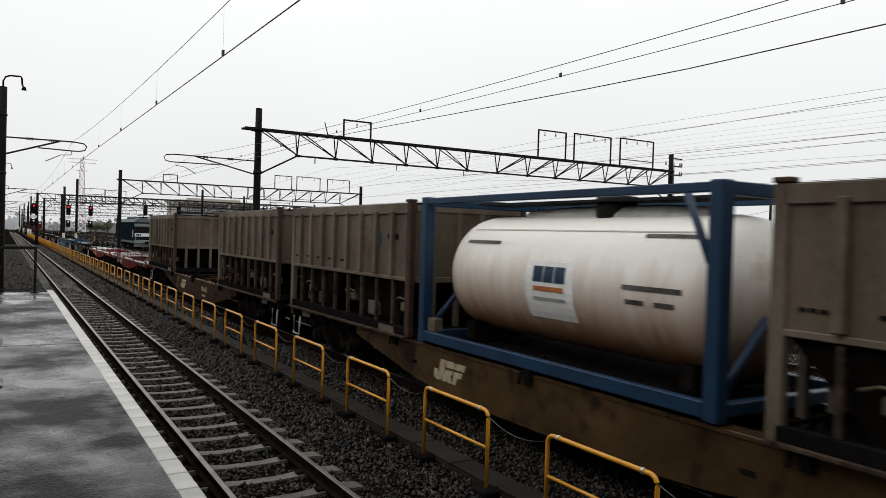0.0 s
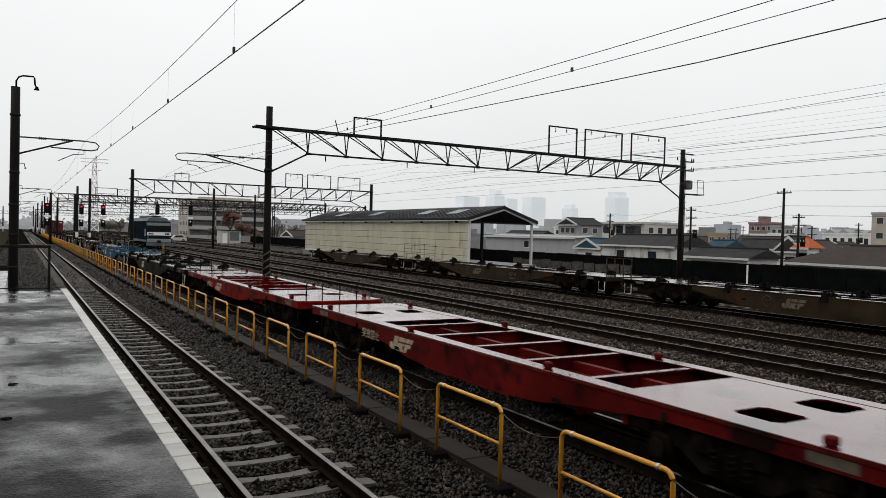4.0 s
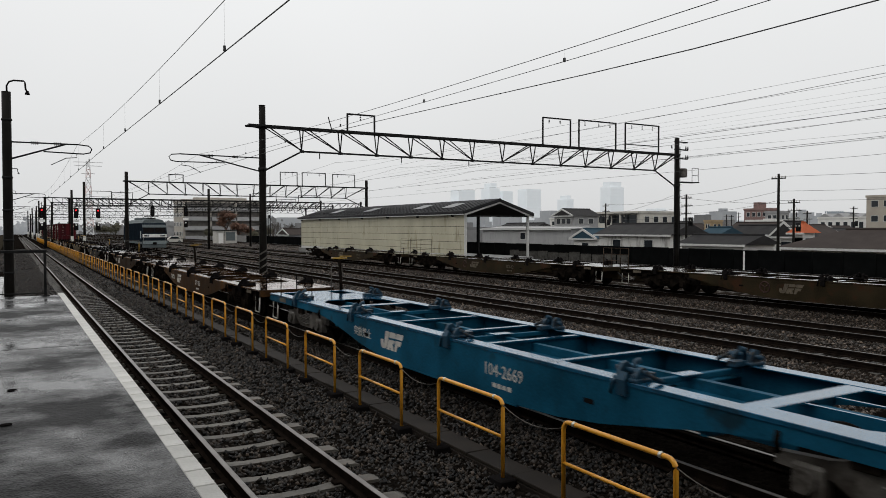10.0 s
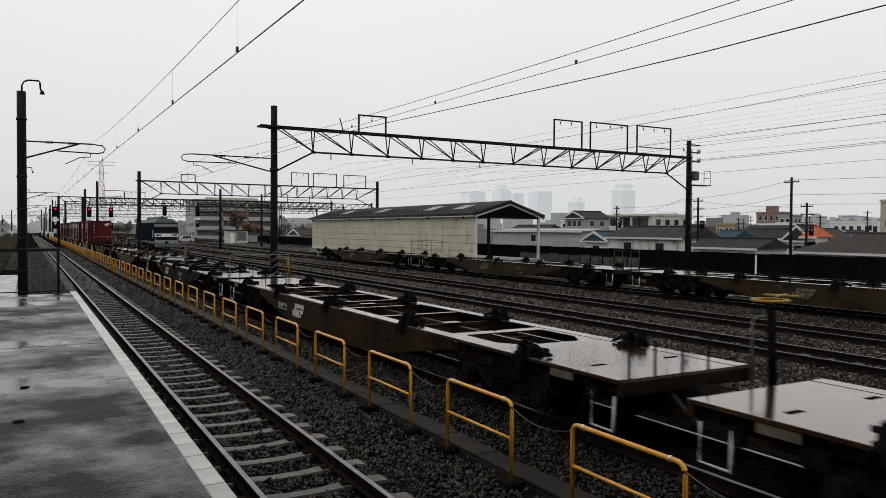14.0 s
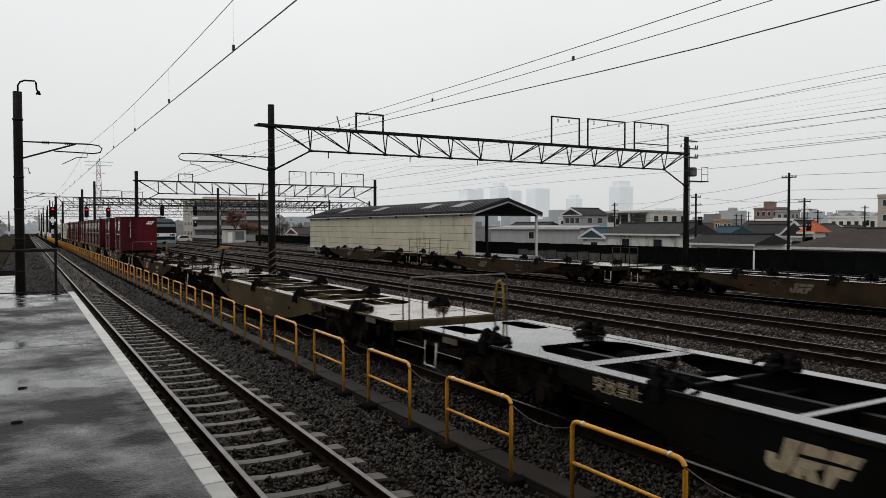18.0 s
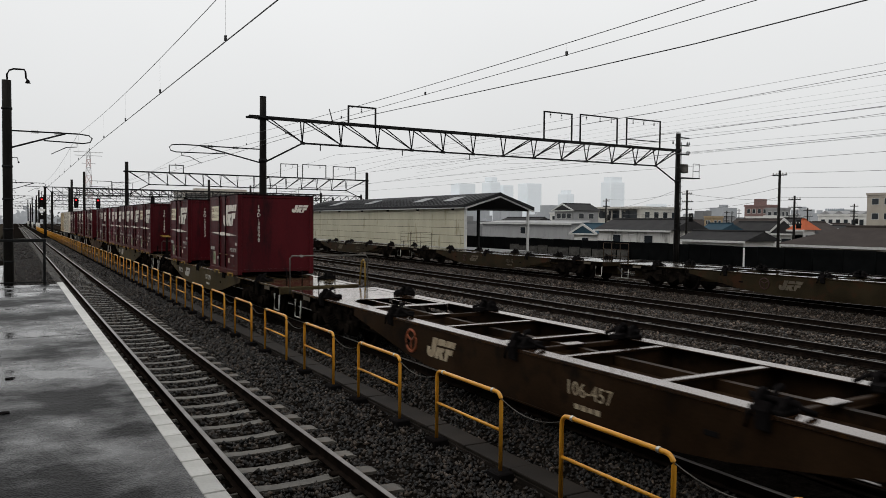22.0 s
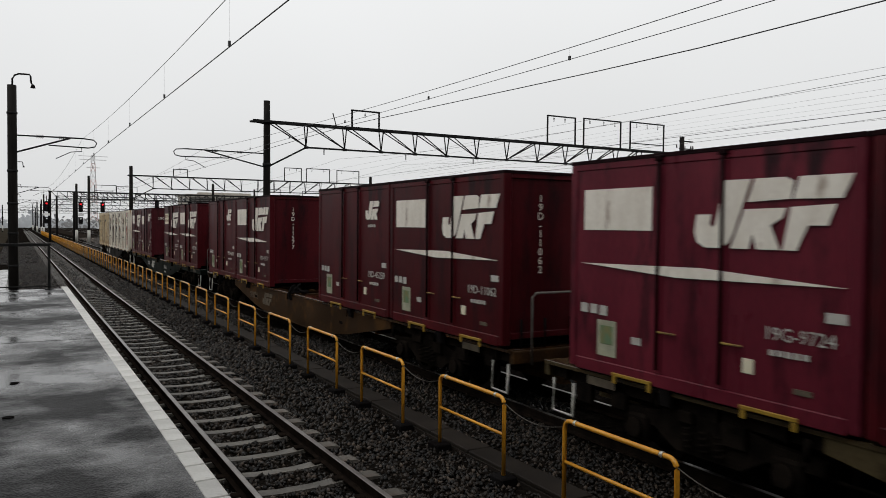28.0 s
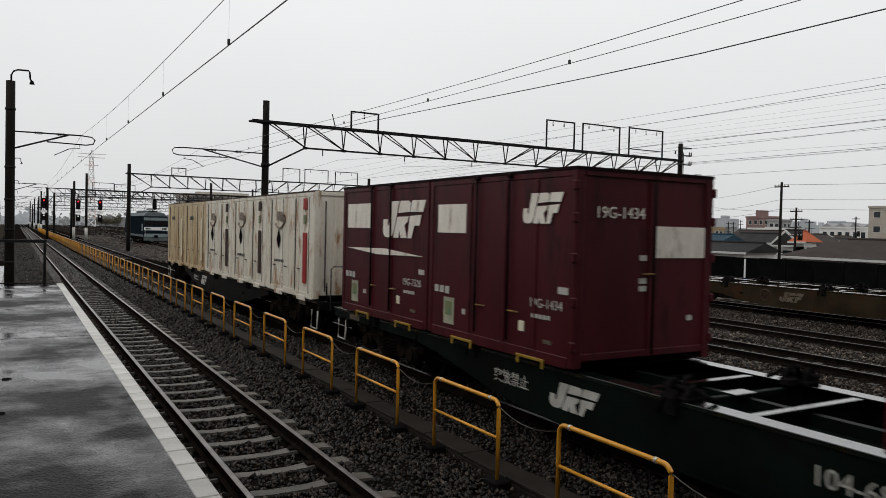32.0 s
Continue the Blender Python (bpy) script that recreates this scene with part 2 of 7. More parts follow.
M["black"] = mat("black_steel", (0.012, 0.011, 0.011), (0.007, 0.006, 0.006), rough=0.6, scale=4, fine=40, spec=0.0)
M["rubber"] = mat("black_rubber", (0.02, 0.02, 0.02), rough=0.7)
M["bogie"] = mat("bogie_grey", (0.16, 0.15, 0.135), (0.06, 0.052, 0.045), rough=0.6, scale=4, fine=40, stain=(0.03, 0.025, 0.02), stain_at=0.5)
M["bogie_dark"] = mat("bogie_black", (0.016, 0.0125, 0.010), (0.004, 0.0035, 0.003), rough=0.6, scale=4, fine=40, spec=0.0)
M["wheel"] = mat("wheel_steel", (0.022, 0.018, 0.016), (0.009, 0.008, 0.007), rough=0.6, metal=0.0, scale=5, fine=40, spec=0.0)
M["mark_dull"] = mat("faded_marking", (0.14, 0.115, 0.08), (0.07, 0.055, 0.04), rough=0.6, bump=0)
M["mark_cream"] = mat("dirty_cream_marking", (0.5, 0.42, 0.29), (0.3, 0.23, 0.15), rough=0.6, bump=0, stain=(0.12, 0.08, 0.05), stain_at=0.62, stain_scale=5)
M["mark_ochre"] = mat("faded_ochre_marking", (0.13, 0.075, 0.02), (0.05, 0.03, 0.01), rough=0.6, bump=0)
M["mark_rust_red"] = mat("faded_rust_red_marking", (0.3, 0.075, 0.03), (0.16, 0.05, 0.02), rough=0.6, bump=0)
M["mark_red"] = mat("faded_red_marking", (0.045, 0.018, 0.013), rough=0.6, bump=0)
M["amber"] = mat("yellow_fitting", (0.36, 0.22, 0.03), rough=0.4)


def wagon_paint(key, name, c, rust=(0.06, 0.032, 0.018), rust_at=0.6, film=(1, 1, 1)):
    """Painted sides, and the same paint under a film of rain on what lies flat."""
    dark = tuple(v * 0.45 for v in c)
    M[key] = mat(name, c, dark, rough=0.45, rough2=0.6, scale=1.2, fine=30, bump=0.08, stain=rust, stain_at=rust_at, stain_scale=1.6, spec=0.06)
    M[key + "_wet"] = mat(name + "_wet", c, dark, rough=0.06, rough2=0.22, scale=1.6, fine=14, bump=0.03, stain=rust, stain_at=rust_at, stain_scale=1.6, spec=0.5, coat=0.6)
    M[key + "_wet"].node_tree.nodes["Principled BSDF"].inputs["Coat Tint"].default_value = (*film, 1)
    M[key + "_wet"].node_tree.nodes["Principled BSDF"].inputs["Specular Tint"].default_value = (*film, 1)


wagon_paint("w_brown", "wagon_brown", (0.05, 0.027, 0.0125), (0.009, 0.006, 0.0042), 0.56, (1, 0.9, 0.84))
wagon_paint("w_tan", "wagon_tan", (0.085, 0.05, 0.022), (0.018, 0.011, 0.007), 0.57, (1, 0.93, 0.86))
wagon_paint("w_rust", "wagon_rust", (0.05, 0.026, 0.0115), (0.085, 0.04, 0.013), 0.58, (1, 0.9, 0.84))
wagon_paint("w_umber", "wagon_umber", (0.034, 0.0185, 0.009), (0.009, 0.006, 0.0042), 0.57, (1, 0.9, 0.84))
wagon_paint("w_scarlet", "wagon_scarlet", (0.21, 0.0075, 0.0065), (0.022, 0.004, 0.003), 0.54)
wagon_paint("w_red", "wagon_red", (0.13, 0.0075, 0.0065), (0.014, 0.003, 0.003), 0.56)
wagon_paint("w_green", "wagon_green", (0.0042, 0.0092, 0.0066), (0.0045, 0.0045, 0.0038), 0.56)
wagon_paint("w_blue", "wagon_blue", (0.009, 0.094, 0.168), (0.009, 0.03, 0.045), 0.63, (0.72, 0.87, 1.0))
wagon_paint("w_dark", "wagon_charcoal", (0.006, 0.0068, 0.0062), (0.008, 0.006, 0.0045), 0.58)
wagon_paint("w_parked", "wagon_weathered", (0.036, 0.027, 0.014), (0.045, 0.02, 0.01), 0.58)
wagon_paint("w_olive", "wagon_olive", (0.088, 0.067, 0.034), (0.022, 0.013, 0.008), 0.6, (1, 0.93, 0.86))
M["rail_grey"] = mat("dull_hand_rail", (0.17, 0.16, 0.145), (0.085, 0.078, 0.068), rough=0.5, scale=6, fine=60, spec=0.1)
# walls between the ribs: same grey darkened, recess shade put into it
M["grey_panel_shaded"] = mat("grey_panel_shaded", (0.145, 0.113, 0.081), (0.072, 0.055, 0.039), spec=0.15, rough=0.65, scale=1.5, fine=30, stain=(0.07, 0.04, 0.024), stain_at=0.6, stain_scale=2.5, stretch=(1, 1, 0.4))
M["grey_box"] = mat("grey_box", (0.18, 0.144, 0.106), (0.082, 0.064, 0.047), spec=0.15, rough=0.6, scale=1.5, fine=30, stain=(0.12, 0.07, 0.04), stain_at=0.62, stain_scale=2.5, stretch=(1, 1, 0.4))
M["grey_lower"] = mat("dark_frame_brown", (0.085, 0.062, 0.044), (0.03, 0.02, 0.014), rough=0.7, scale=4, fine=40, spec=0.05, stain=(0.02, 0.012, 0.008), stain_at=0.58, stain_scale=5)
M["rust_post"] = mat("rusty_post", (0.06, 0.029, 0.015), (0.02, 0.011, 0.007), rough=0.7, scale=5, fine=40)
M["sheet"] = mat("black_sheet", (0.025, 0.025, 0.025), rough=0.4, scale=3, fine=20, bump=0.6)
M["maroon"] = mat("maroon_paint", (0.083, 0.0056, 0.009), (0.046, 0.0034, 0.0058), spec=0.16, rough=0.32, rough2=0.5, scale=1.3, fine=40, bump=0.06, stain=(0.02, 0.0035, 0.005), stain_at=0.56, stain_scale=2.4, per_piece=0.15, stretch=(1, 1, 0.25))
M["maroon_dark"] = mat("maroon_grime", (0.014, 0.004, 0.005), (0.007, 0.002, 0.003), rough=0.6, spec=0.05)
M["plum"] = mat("plum_paint", (0.15, 0.0175, 0.031), (0.088, 0.0105, 0.0195), spec=0.2, rough=0.25, rough2=0.4, scale=1.3, fine=40, bump=0.05, stain=(0.022, 0.004, 0.007), stain_at=0.58, stain_scale=2.4, stretch=(1, 1, 0.25))
M["plum_worn"] = mat("worn_plum_paint", (0.083, 0.0115, 0.0165), (0.048, 0.0075, 0.0105), spec=0.16, rough=0.3, rough2=0.5, scale=1.3, fine=40, bump=0.05, stain=(0.03, 0.006, 0.007), stain_at=0.55, stain_scale=2.6, stretch=(1, 1, 0.25))
M["cream"] = mat("cream_paint", (0.8, 0.76, 0.67), (0.66, 0.6, 0.49), rough=0.4, scale=1.2, fine=30, stain=(0.34, 0.18, 0.075), stain_at=0.59, stain_scale=3.5, stretch=(1, 1, 0.35))
M["faded_brown"] = mat("faded_brown_marking", (0.2, 0.15, 0.12), (0.3, 0.25, 0.2), rough=0.6, scale=6, bump=0)
M["tan_box"] = mat("tan_paint", (0.62, 0.51, 0.33), (0.5, 0.38, 0.22), rough=0.45, scale=1.2, fine=30, stain=(0.3, 0.14, 0.05), stain_at=0.57, stretch=(1, 1, 0.35))


def grimed(m, colour, low, high):
    """Brown road dirt in streaks round the lower flank of a vessel, with a ragged upper edge."""
    n, l = m.node_tree.nodes, m.node_tree.links
    b = n["Principled BSDF"]
    tc, mp, nz = n.new("ShaderNodeTexCoord"), n.new("ShaderNodeMapping"), n.new("ShaderNodeTexNoise")
    mp.inputs["Scale"].default_value = (1.2, 3.5, 0.6)
    nz.inputs["Scale"].default_value, nz.inputs["Detail"].default_value = 1.6, 6
    sp, ad, mr, mx = n.new("ShaderNodeSeparateXYZ"), n.new("ShaderNodeMath"), n.new("ShaderNodeMapRange"), n.new("ShaderNodeMix")
    ad.operation, ad.inputs[1].default_value = "MULTIPLY_ADD", 0.7
    mr.inputs[1].default_value, mr.inputs[2].default_value, mr.inputs[3].default_value, mr.inputs[4].default_value = low + 0.35, high + 0.35, 0.96, 0.0
    mx.data_type = "RGBA"
    mx.inputs[7].default_value = (*colour, 1)
    l.new(tc.outputs["Object"], mp.inputs["Vector"])
    l.new(mp.outputs[0], nz.inputs["Vector"])
    l.new(tc.outputs["Object"], sp.inputs[0])
    l.new(nz.outputs["Fac"], ad.inputs[0])
    l.new(sp.outputs["Z"], ad.inputs[2])
    l.new(ad.outputs[0], mr.inputs[0])
    l.new(mr.outputs[0], mx.inputs[0])
    l.new(b.inputs["Base Color"].links[0].from_socket, mx.inputs[6])
    l.new(mx.outputs[2], b.inputs["Base Color"])


M["signal_red"] = mat("red_paint", (0.36, 0.018, 0.018), (0.25, 0.015, 0.015), rough=0.45, scale=4, fine=40)
M["frame_blue"] = mat("tank_frame_blue", (0.009, 0.036, 0.08), (0.006, 0.022, 0.052), rough=0.45, scale=2, fine=40, stain=(0.04, 0.03, 0.03), stain_at=0.68)
M["tank"] = mat("tank_cream", (0.9, 0.88, 0.82), (0.84, 0.8, 0.72), rough=0.3, scale=0.9, fine=20, stain=(0.6, 0.52, 0.4), stain_at=0.62, stain_scale=1.3, stretch=(1, 0.35, 1))
grimed(M["tank"], (0.34, 0.165, 0.065), 0.5, 1.55)
M["wall_mark"] = mat("pale_grey_marking", (0.35, 0.34, 0.32), rough=0.6, bump=0)
M["orange_mark"] = mat("orange_mark", (0.5, 0.17, 0.05), rough=0.5, bump=0)
M["crate"] = mat("grey_crate", (0.12, 0.115, 0.105), (0.06, 0.056, 0.05), rough=0.7, scale=3, fine=30, spec=0.1)
M["glass"] = mat("dark_glass", (0.02, 0.025, 0.03), rough=0.06, bump=0)


# ---- mesh helpers ----
def box(bm, x0, x1, y0, y1, z0, z1):
    v = [bm.verts.new((x, y, z)) for z in (z0, z1) for x, y in ((x0, y0), (x1, y0), (x1, y1), (x0, y1))]
    for f in ((3, 2, 1, 0), (4, 5, 6, 7), (0, 1, 5, 4), (1, 2, 6, 5), (2, 3, 7, 6), (3, 0, 4, 7)):
        bm.faces.new([v[i] for i in f])
    return bm


def bx(x0, x1, y0, y1, z0, z1, bevel=0.0):
    bm = box(bmesh.new(), x0, x1, y0, y1, z0, z1)
    if bevel:
        bmesh.ops.bevel(bm, geom=bm.edges[:], offset=bevel, segments=1, affect="EDGES")
    return bm


def prism(bm, outline, y0, y1, axis="y"):
    """Extrude an outline of (a, b) along an axis."""
    def at(a, b, c):
        return {"y": (a, c, b), "x": (c, a, b), "z": (a, b, c)}[axis]
    lo, hi = [bm.verts.new(at(a, b, y0)) for a, b in outline], [bm.verts.new(at(a, b, y1)) for a, b in outline]
    n = len(outline)
    fs = [bm.faces.new(lo), bm.faces.new(hi[::-1])]
    fs += [bm.faces.new((lo[i], hi[i], hi[(i + 1) % n], lo[(i + 1) % n])) for i in range(n)]
    return bm


def tube(bm, pts, r, seg=8, taper=None):
    """A round bar along points."""
    pts = [Vector(p) for p in pts]
    rings = []
    up0 = Vector((0, 0, 1))
    for i, p in enumerate(pts):
        d = (pts[min(i + 1, len(pts) - 1)] - pts[max(i - 1, 0)]).normalized()
        a = up0 if abs(d.z) < 0.95 else Vector((0, 1, 0))
        u = d.cross(a).normalized()
        w = d.cross(u)
        rr = r if taper is None else r + (taper - r) * i / (len(pts) - 1)
        rings.append([bm.verts.new(p + (u * math.cos(2 * math.pi * k / seg) + w * math.sin(2 * math.pi * k / seg)) * rr) for k in range(seg)])
    for a, b in zip(rings, rings[1:]):
        for k in range(seg):
            f = bm.faces.new((a[k], a[(k + 1) % seg], b[(k + 1) % seg], b[k]))
            f.smooth = seg > 5
    bm.faces.new(rings[0][::-1])
    bm.faces.new(rings[-1])
    return bm


def tb(pts, r, seg=8, taper=None):
    return tube(bmesh.new(), pts, r, seg, taper)


def mesh(name, bm, material):
    bmesh.ops.recalc_face_normals(bm, faces=bm.faces[:])
    me = bpy.data.meshes.new(name)
    bm.to_mesh(me)
    bm.free()
    me.materials.append(material)
    return me


def part(name, bm, material, parent=None, label="", at=None):
    """One mesh object, under a thing or a part."""
    me = bm if isinstance(bm, bpy.types.Mesh) else mesh(name, bm, material)
    ob = new(name, me)
    ob.parent = parent
    if at is not None:
        ob.matrix_basis = at
    return tagged(ob, label)


def thing(name, at, label, category, group="", kind=""):
    ob = new(name)
    ob.empty_display_size = 0.3
    ob.matrix_basis = at
    return tagged(ob, label, category, group, kind)


def many(name, verts, faces, material):
    me = bpy.data.meshes.new(name)
    me.from_pydata(verts, [], faces)
    me.materials.append(material)
    return me


LETTERS = {}


def words(text, size, material, parent, at, name="lettering", depth=0.002):
    """Letters standing in the local xz plane, turned into a mesh."""
    key = (text, size, material.name)
    if key in LETTERS:
        ob = new(name, LETTERS[key])
        ob.parent, ob.matrix_basis = parent, at
        return ob
    cu = bpy.data.curves.new(name, "FONT")
    cu.body, cu.size, cu.extrude = text, size, depth
    cu.align_x, cu.align_y = "CENTER", "CENTER"
    cu.resolution_u = 2
    tmp = bpy.data.objects.new(name, cu)
    me = bpy.data.meshes.new_from_object(tmp)
    bpy.data.objects.remove(tmp)
    bpy.data.curves.remove(cu)
    me.materials.clear()
    me.materials.append(material)
    LETTERS[key] = me
    ob = new(name, me)
    ob.parent = parent
    ob.matrix_basis = at
    return ob


# ---- ground, platform, tracks ----
BED = {1: 0.10, 2: 0.13, 3: 0.11, 4: 0.11, 5: 0.11, 6: 0.09, 7: 0.09}
TRACKS = {1: 2.63, 2: 7.217, 3: 15.4, 4: 19.25, 5: 24.45, 6: 28.7, 7: 40.2}


def build_ground():
    xs = [-2500, -60, -12, 1.1, 1.3, 46, 49, 400, 2500]
    zs = [-0.6, -0.6, -0.45, -0.45, -0.32, -0.32, -3.2, -3.4, -3.4]
    ys = [-2500, -60, 0, 60, 140, 400, 2500]
    bm = bmesh.new()
    grid = [[bm.verts.new((x, y, z)) for x, z in zip(xs, zs)] for y in ys]
    for a, b in zip(grid, grid[1:]):
        for i in range(len(xs) - 1):
            bm.faces.new((a[i], a[i + 1], b[i + 1], b[i]))
    tagged(part("ground", bm, M["soil"]), "dark wet soil and gravel ground of the rail yard", "ground", kind="structure")
    # the yard's ballast lies on it as a gently uneven sheet
    bm = bmesh.new()
    cols = np.concatenate([np.linspace(-1.5, 12, 48), np.linspace(12.5, 46, 70)])
    rows = np.concatenate([np.linspace(-8, 40, 100), np.linspace(41, 150, 70), np.linspace(160, 600, 20)])
    def height(x, y):
        bed = max(BED[k] * max(0, 1 - max(0, abs(x - c) - 1.5) / 0.9) for k, c in TRACKS.items())
        return -0.30 + bed + 0.025 * noise.noise((x * 1.7, y * 1.7, 0)) + 0.02 * noise.noise((x * 5, y * 5, 3))
    grid = [[bm.verts.new((x, y, height(x, y))) for x in cols] for y in rows]
    for a, b in zip(grid, grid[1:]):
        for i in range(len(cols) - 1):
            f = bm.faces.new((a[i], a[i + 1], b[i + 1], b[i]))
            f.smooth = True
            f.material_index = 1 if cols[i] > 10.5 else 0
    ob = part("ballast_bed", bm, M["gravel"])
    ob.data.materials.append(M["gravel_far"])
    tagged(ob, "dark wet stone ballast bed between the tracks", "ballast", kind="stuff")


build_ground()


def rail_section(x, y0, y1, top, side, parent):
    """One rail: foot, web and head, with the worn head as a strip of its own."""
    o = [(-0.06, -0.15), (0.06, -0.15), (0.06, -0.135), (0.012, -0.12), (0.012, -0.045), (0.032, -0.035), (0.032, -0.006),
         (-0.032, -0.006), (-0.032, -0.035), (-0.012, -0.045), (-0.012, -0.12), (-0.06, -0.135)]
    r = part("rail", prism(bmesh.new(), [(x + a, b) for a, b in o], y0, y1), side, parent)
    h = [(-0.031, -0.006), (0.031, -0.006), (0.031, -0.003), (0.024, 0), (-0.024, 0), (-0.031, -0.003)]
    part("rail_head", prism(bmesh.new(), [(x + a, b) for a, b in h], y0, y1), top, r)


def sleeper_mesh():
    bm = bmesh.new()
    prof = [(-1.0, 0.125, -0.035), (-0.94, 0.13, -0.012), (-0.62, 0.125, 0.0), (-0.38, 0.105, -0.022), (-0.2, 0.095, -0.034), (0.2, 0.095, -0.034), (0.38, 0.105, -0.022), (0.62, 0.125, 0.0), (0.94, 0.13, -0.012), (1.0, 0.125, -0.035)]
    rings = []
    for x, w, z in prof:
        rings.append([bm.verts.new(p) for p in ((x, -w, -0.2), (x, -w * 0.85, z), (x, w * 0.85, z), (x, w, -0.2))])
    for a, b in zip(rings, rings[1:]):
        for k in range(3):
            bm.faces.new((a[k], a[k + 1], b[k + 1], b[k]))
    bm.faces.new(rings[0])
    bm.faces.new(rings[-1][::-1])
    return mesh("sleeper", bm, M["sleeper"])


SLEEPER = sleeper_mesh()


def joined(name, me, places, material):
    """Many alike pieces in one mesh."""
    v = np.array([x.co for x in me.vertices])
    fs = [tuple(p.vertices) for p in me.polygons]
    verts = np.concatenate([v + np.array(p) for p in places])
    faces = [tuple(i + k * len(v) for i in f) for k in range(len(places)) for f in fs]
    return many(name, verts.tolist(), faces, material)


def build_tracks():
    for k, cx in TRACKS.items():
        tr = thing(f"track_{k}", pose(0, 0, 0), "railway track with steel rails on concrete sleepers", "track", kind="structure")
        near = k == 1
        y0 = -6 if k < 3 else -8
        top = M["rail_top"] if k in (1, 2) else M["rail_dull"]
        for s in (-0.566, 0.566):
            rail_section(cx + s, y0, 700, top, M["rail_side"], tr)
        first = 90 if near else 0
        for i in range(-11 if near else 0, first):
            part("sleeper", SLEEPER, None, tr, at=pose(cx, 1.17 + i * 0.658, -0.148))
        rest = [(cx, 1.17 + i * 0.658, -0.148 if near else -0.185) for i in range(first if near else -10, 420)]
        ob = part("sleeper_run", joined("sleeper_run", SLEEPER, rest, M["sleeper"]), None, tr)
        tagged(ob, kind="stuff")
        if near:
            clip = bx(-0.05, 0.05, -0.06, 0.06, 0, 0.035, 0.01)
            me = mesh("rail_clip", clip, M["rail_side"])
            pl = [(cx + s + d, 1.17 + i * 0.658, -0.165) for i in range(60) for s in (-0.566, 0.566) for d in (-0.09, 0.09)]
            tagged(part("rail_clips", joined("rail_clips", me, pl, M["rail_side"]), None, tr), kind="stuff")


build_tracks()


def build_stones(name, spans, material, label, seed):
    """Loose ballast, thinning out with distance."""
    rng = np.random.default_rng(seed)
    base = np.array([(1, 0, 0), (-1, 0, 0), (0, 1, 0), (0, -1, 0), (0, 0, 1), (0, 0, -1)], float)
    tri = np.array([(0, 2, 4), (2, 1, 4), (1, 3, 4), (3, 0, 4), (2, 0, 5), (1, 2, 5), (3, 1, 5), (0, 3, 5)])
    vs, n = [], 0
    for x0, x1, y0, y1, per, size in spans:
        k = int((x1 - x0) * (y1 - y0) * per)
        p = np.stack([rng.uniform(x0, x1, k), rng.uniform(y0, y1, k), np.zeros(k)], 1)
        bed = np.maximum.reduce([BED[q] * np.clip(1 - np.clip(np.abs(p[:, 0] - c) - 1.5, 0, None) / 0.9, 0, 1) for q, c in TRACKS.items()])
        p[:, 2] = -0.29 - size * 0.5 + bed + rng.uniform(-0.01, 0.03, k)
        on_rail = np.min([np.abs(p[:, 0] - (c + s)) for c in TRACKS.values() for s in (-0.566, 0.566)], axis=0) < 0.07 + size * 0.6
        ph = (p[:, 1] - 1.17 + 0.329) % 0.658 - 0.329
        on_sl = (np.abs(p[:, 0] - 2.63) < 0.97) & (np.abs(ph) < 0.09 + size * rng.uniform(0.3, 1.0, k))
        ok = ~(on_rail | on_sl)
        p = p[ok]
        k = len(p)
        s = size * rng.uniform(0.6, 1.35, (k, 1, 1)) * rng.uniform(0.65, 1.3, (k, 1, 3))
        v = base[None] * s * rng.uniform(0.7, 1.25, (k, 6, 1)) + rng.normal(0, size * 0.12, (k, 6, 3))
        a = rng.uniform(0, 6.28, k)
        ca, sa = np.cos(a)[:, None], np.sin(a)[:, None]
        t = rng.uniform(-0.6, 0.6, k)[:, None]
        x, y, z = v[..., 0], v[..., 1], v[..., 2]
        x, z = x * np.cos(t) - z * np.sin(t), x * np.sin(t) + z * np.cos(t)
        x, y = x * ca - y * sa, x * sa + y * ca
        vs.append(np.stack([x, y, z], -1) + p[:, None, :])
    v = np.concatenate(vs)
    k = len(v)
    f = (tri[None] + 6 * np.arange(k)[:, None, None]).reshape(-1, 3)
    me = bpy.data.meshes.new(name)
    me.vertices.add(k * 6)
    me.vertices.foreach_set("co", v.reshape(-1))
    me.loops.add(len(f) * 3)
    me.loops.foreach_set("vertex_index", f.reshape(-1))
    me.polygons.add(len(f))
    me.polygons.foreach_set("loop_start", np.arange(0, len(f) * 3, 3))
    me.update(calc_edges=True)
    me.materials.append(M[material])
    tagged(part(name, me, None), label, "ballast", kind="stuff")


build_stones("ballast_stones", [(1.25, 6.6, -5, 2.5, 200, 0.03), (1.25, 6.6, 2.5, 9, 430, 0.034), (1.25, 7.8, 9, 18, 300, 0.036), (1.25, 6.2, 18, 34, 170, 0.04), (-0.25, 6.2, 34, 60, 75, 0.05), (-1.4, 9.5, 60, 120, 24, 0.075), (-0.3, 1.25, 20.5, 34, 150, 0.04)],
             "stones", "dark wet crushed-stone ballast beside the near track", 4)
build_stones("yard_stones", [(9.5, 24, 4, 22, 150, 0.036), (9.5, 25, 22, 45, 70, 0.05), (9.5, 30.5, 45, 90, 24, 0.07), (9.5, 43, 90, 160, 8, 0.11), (38, 43, 45, 90, 14, 0.07)],
             "stones_yard", "brownish wet crushed-stone ballast between the yard tracks", 9)


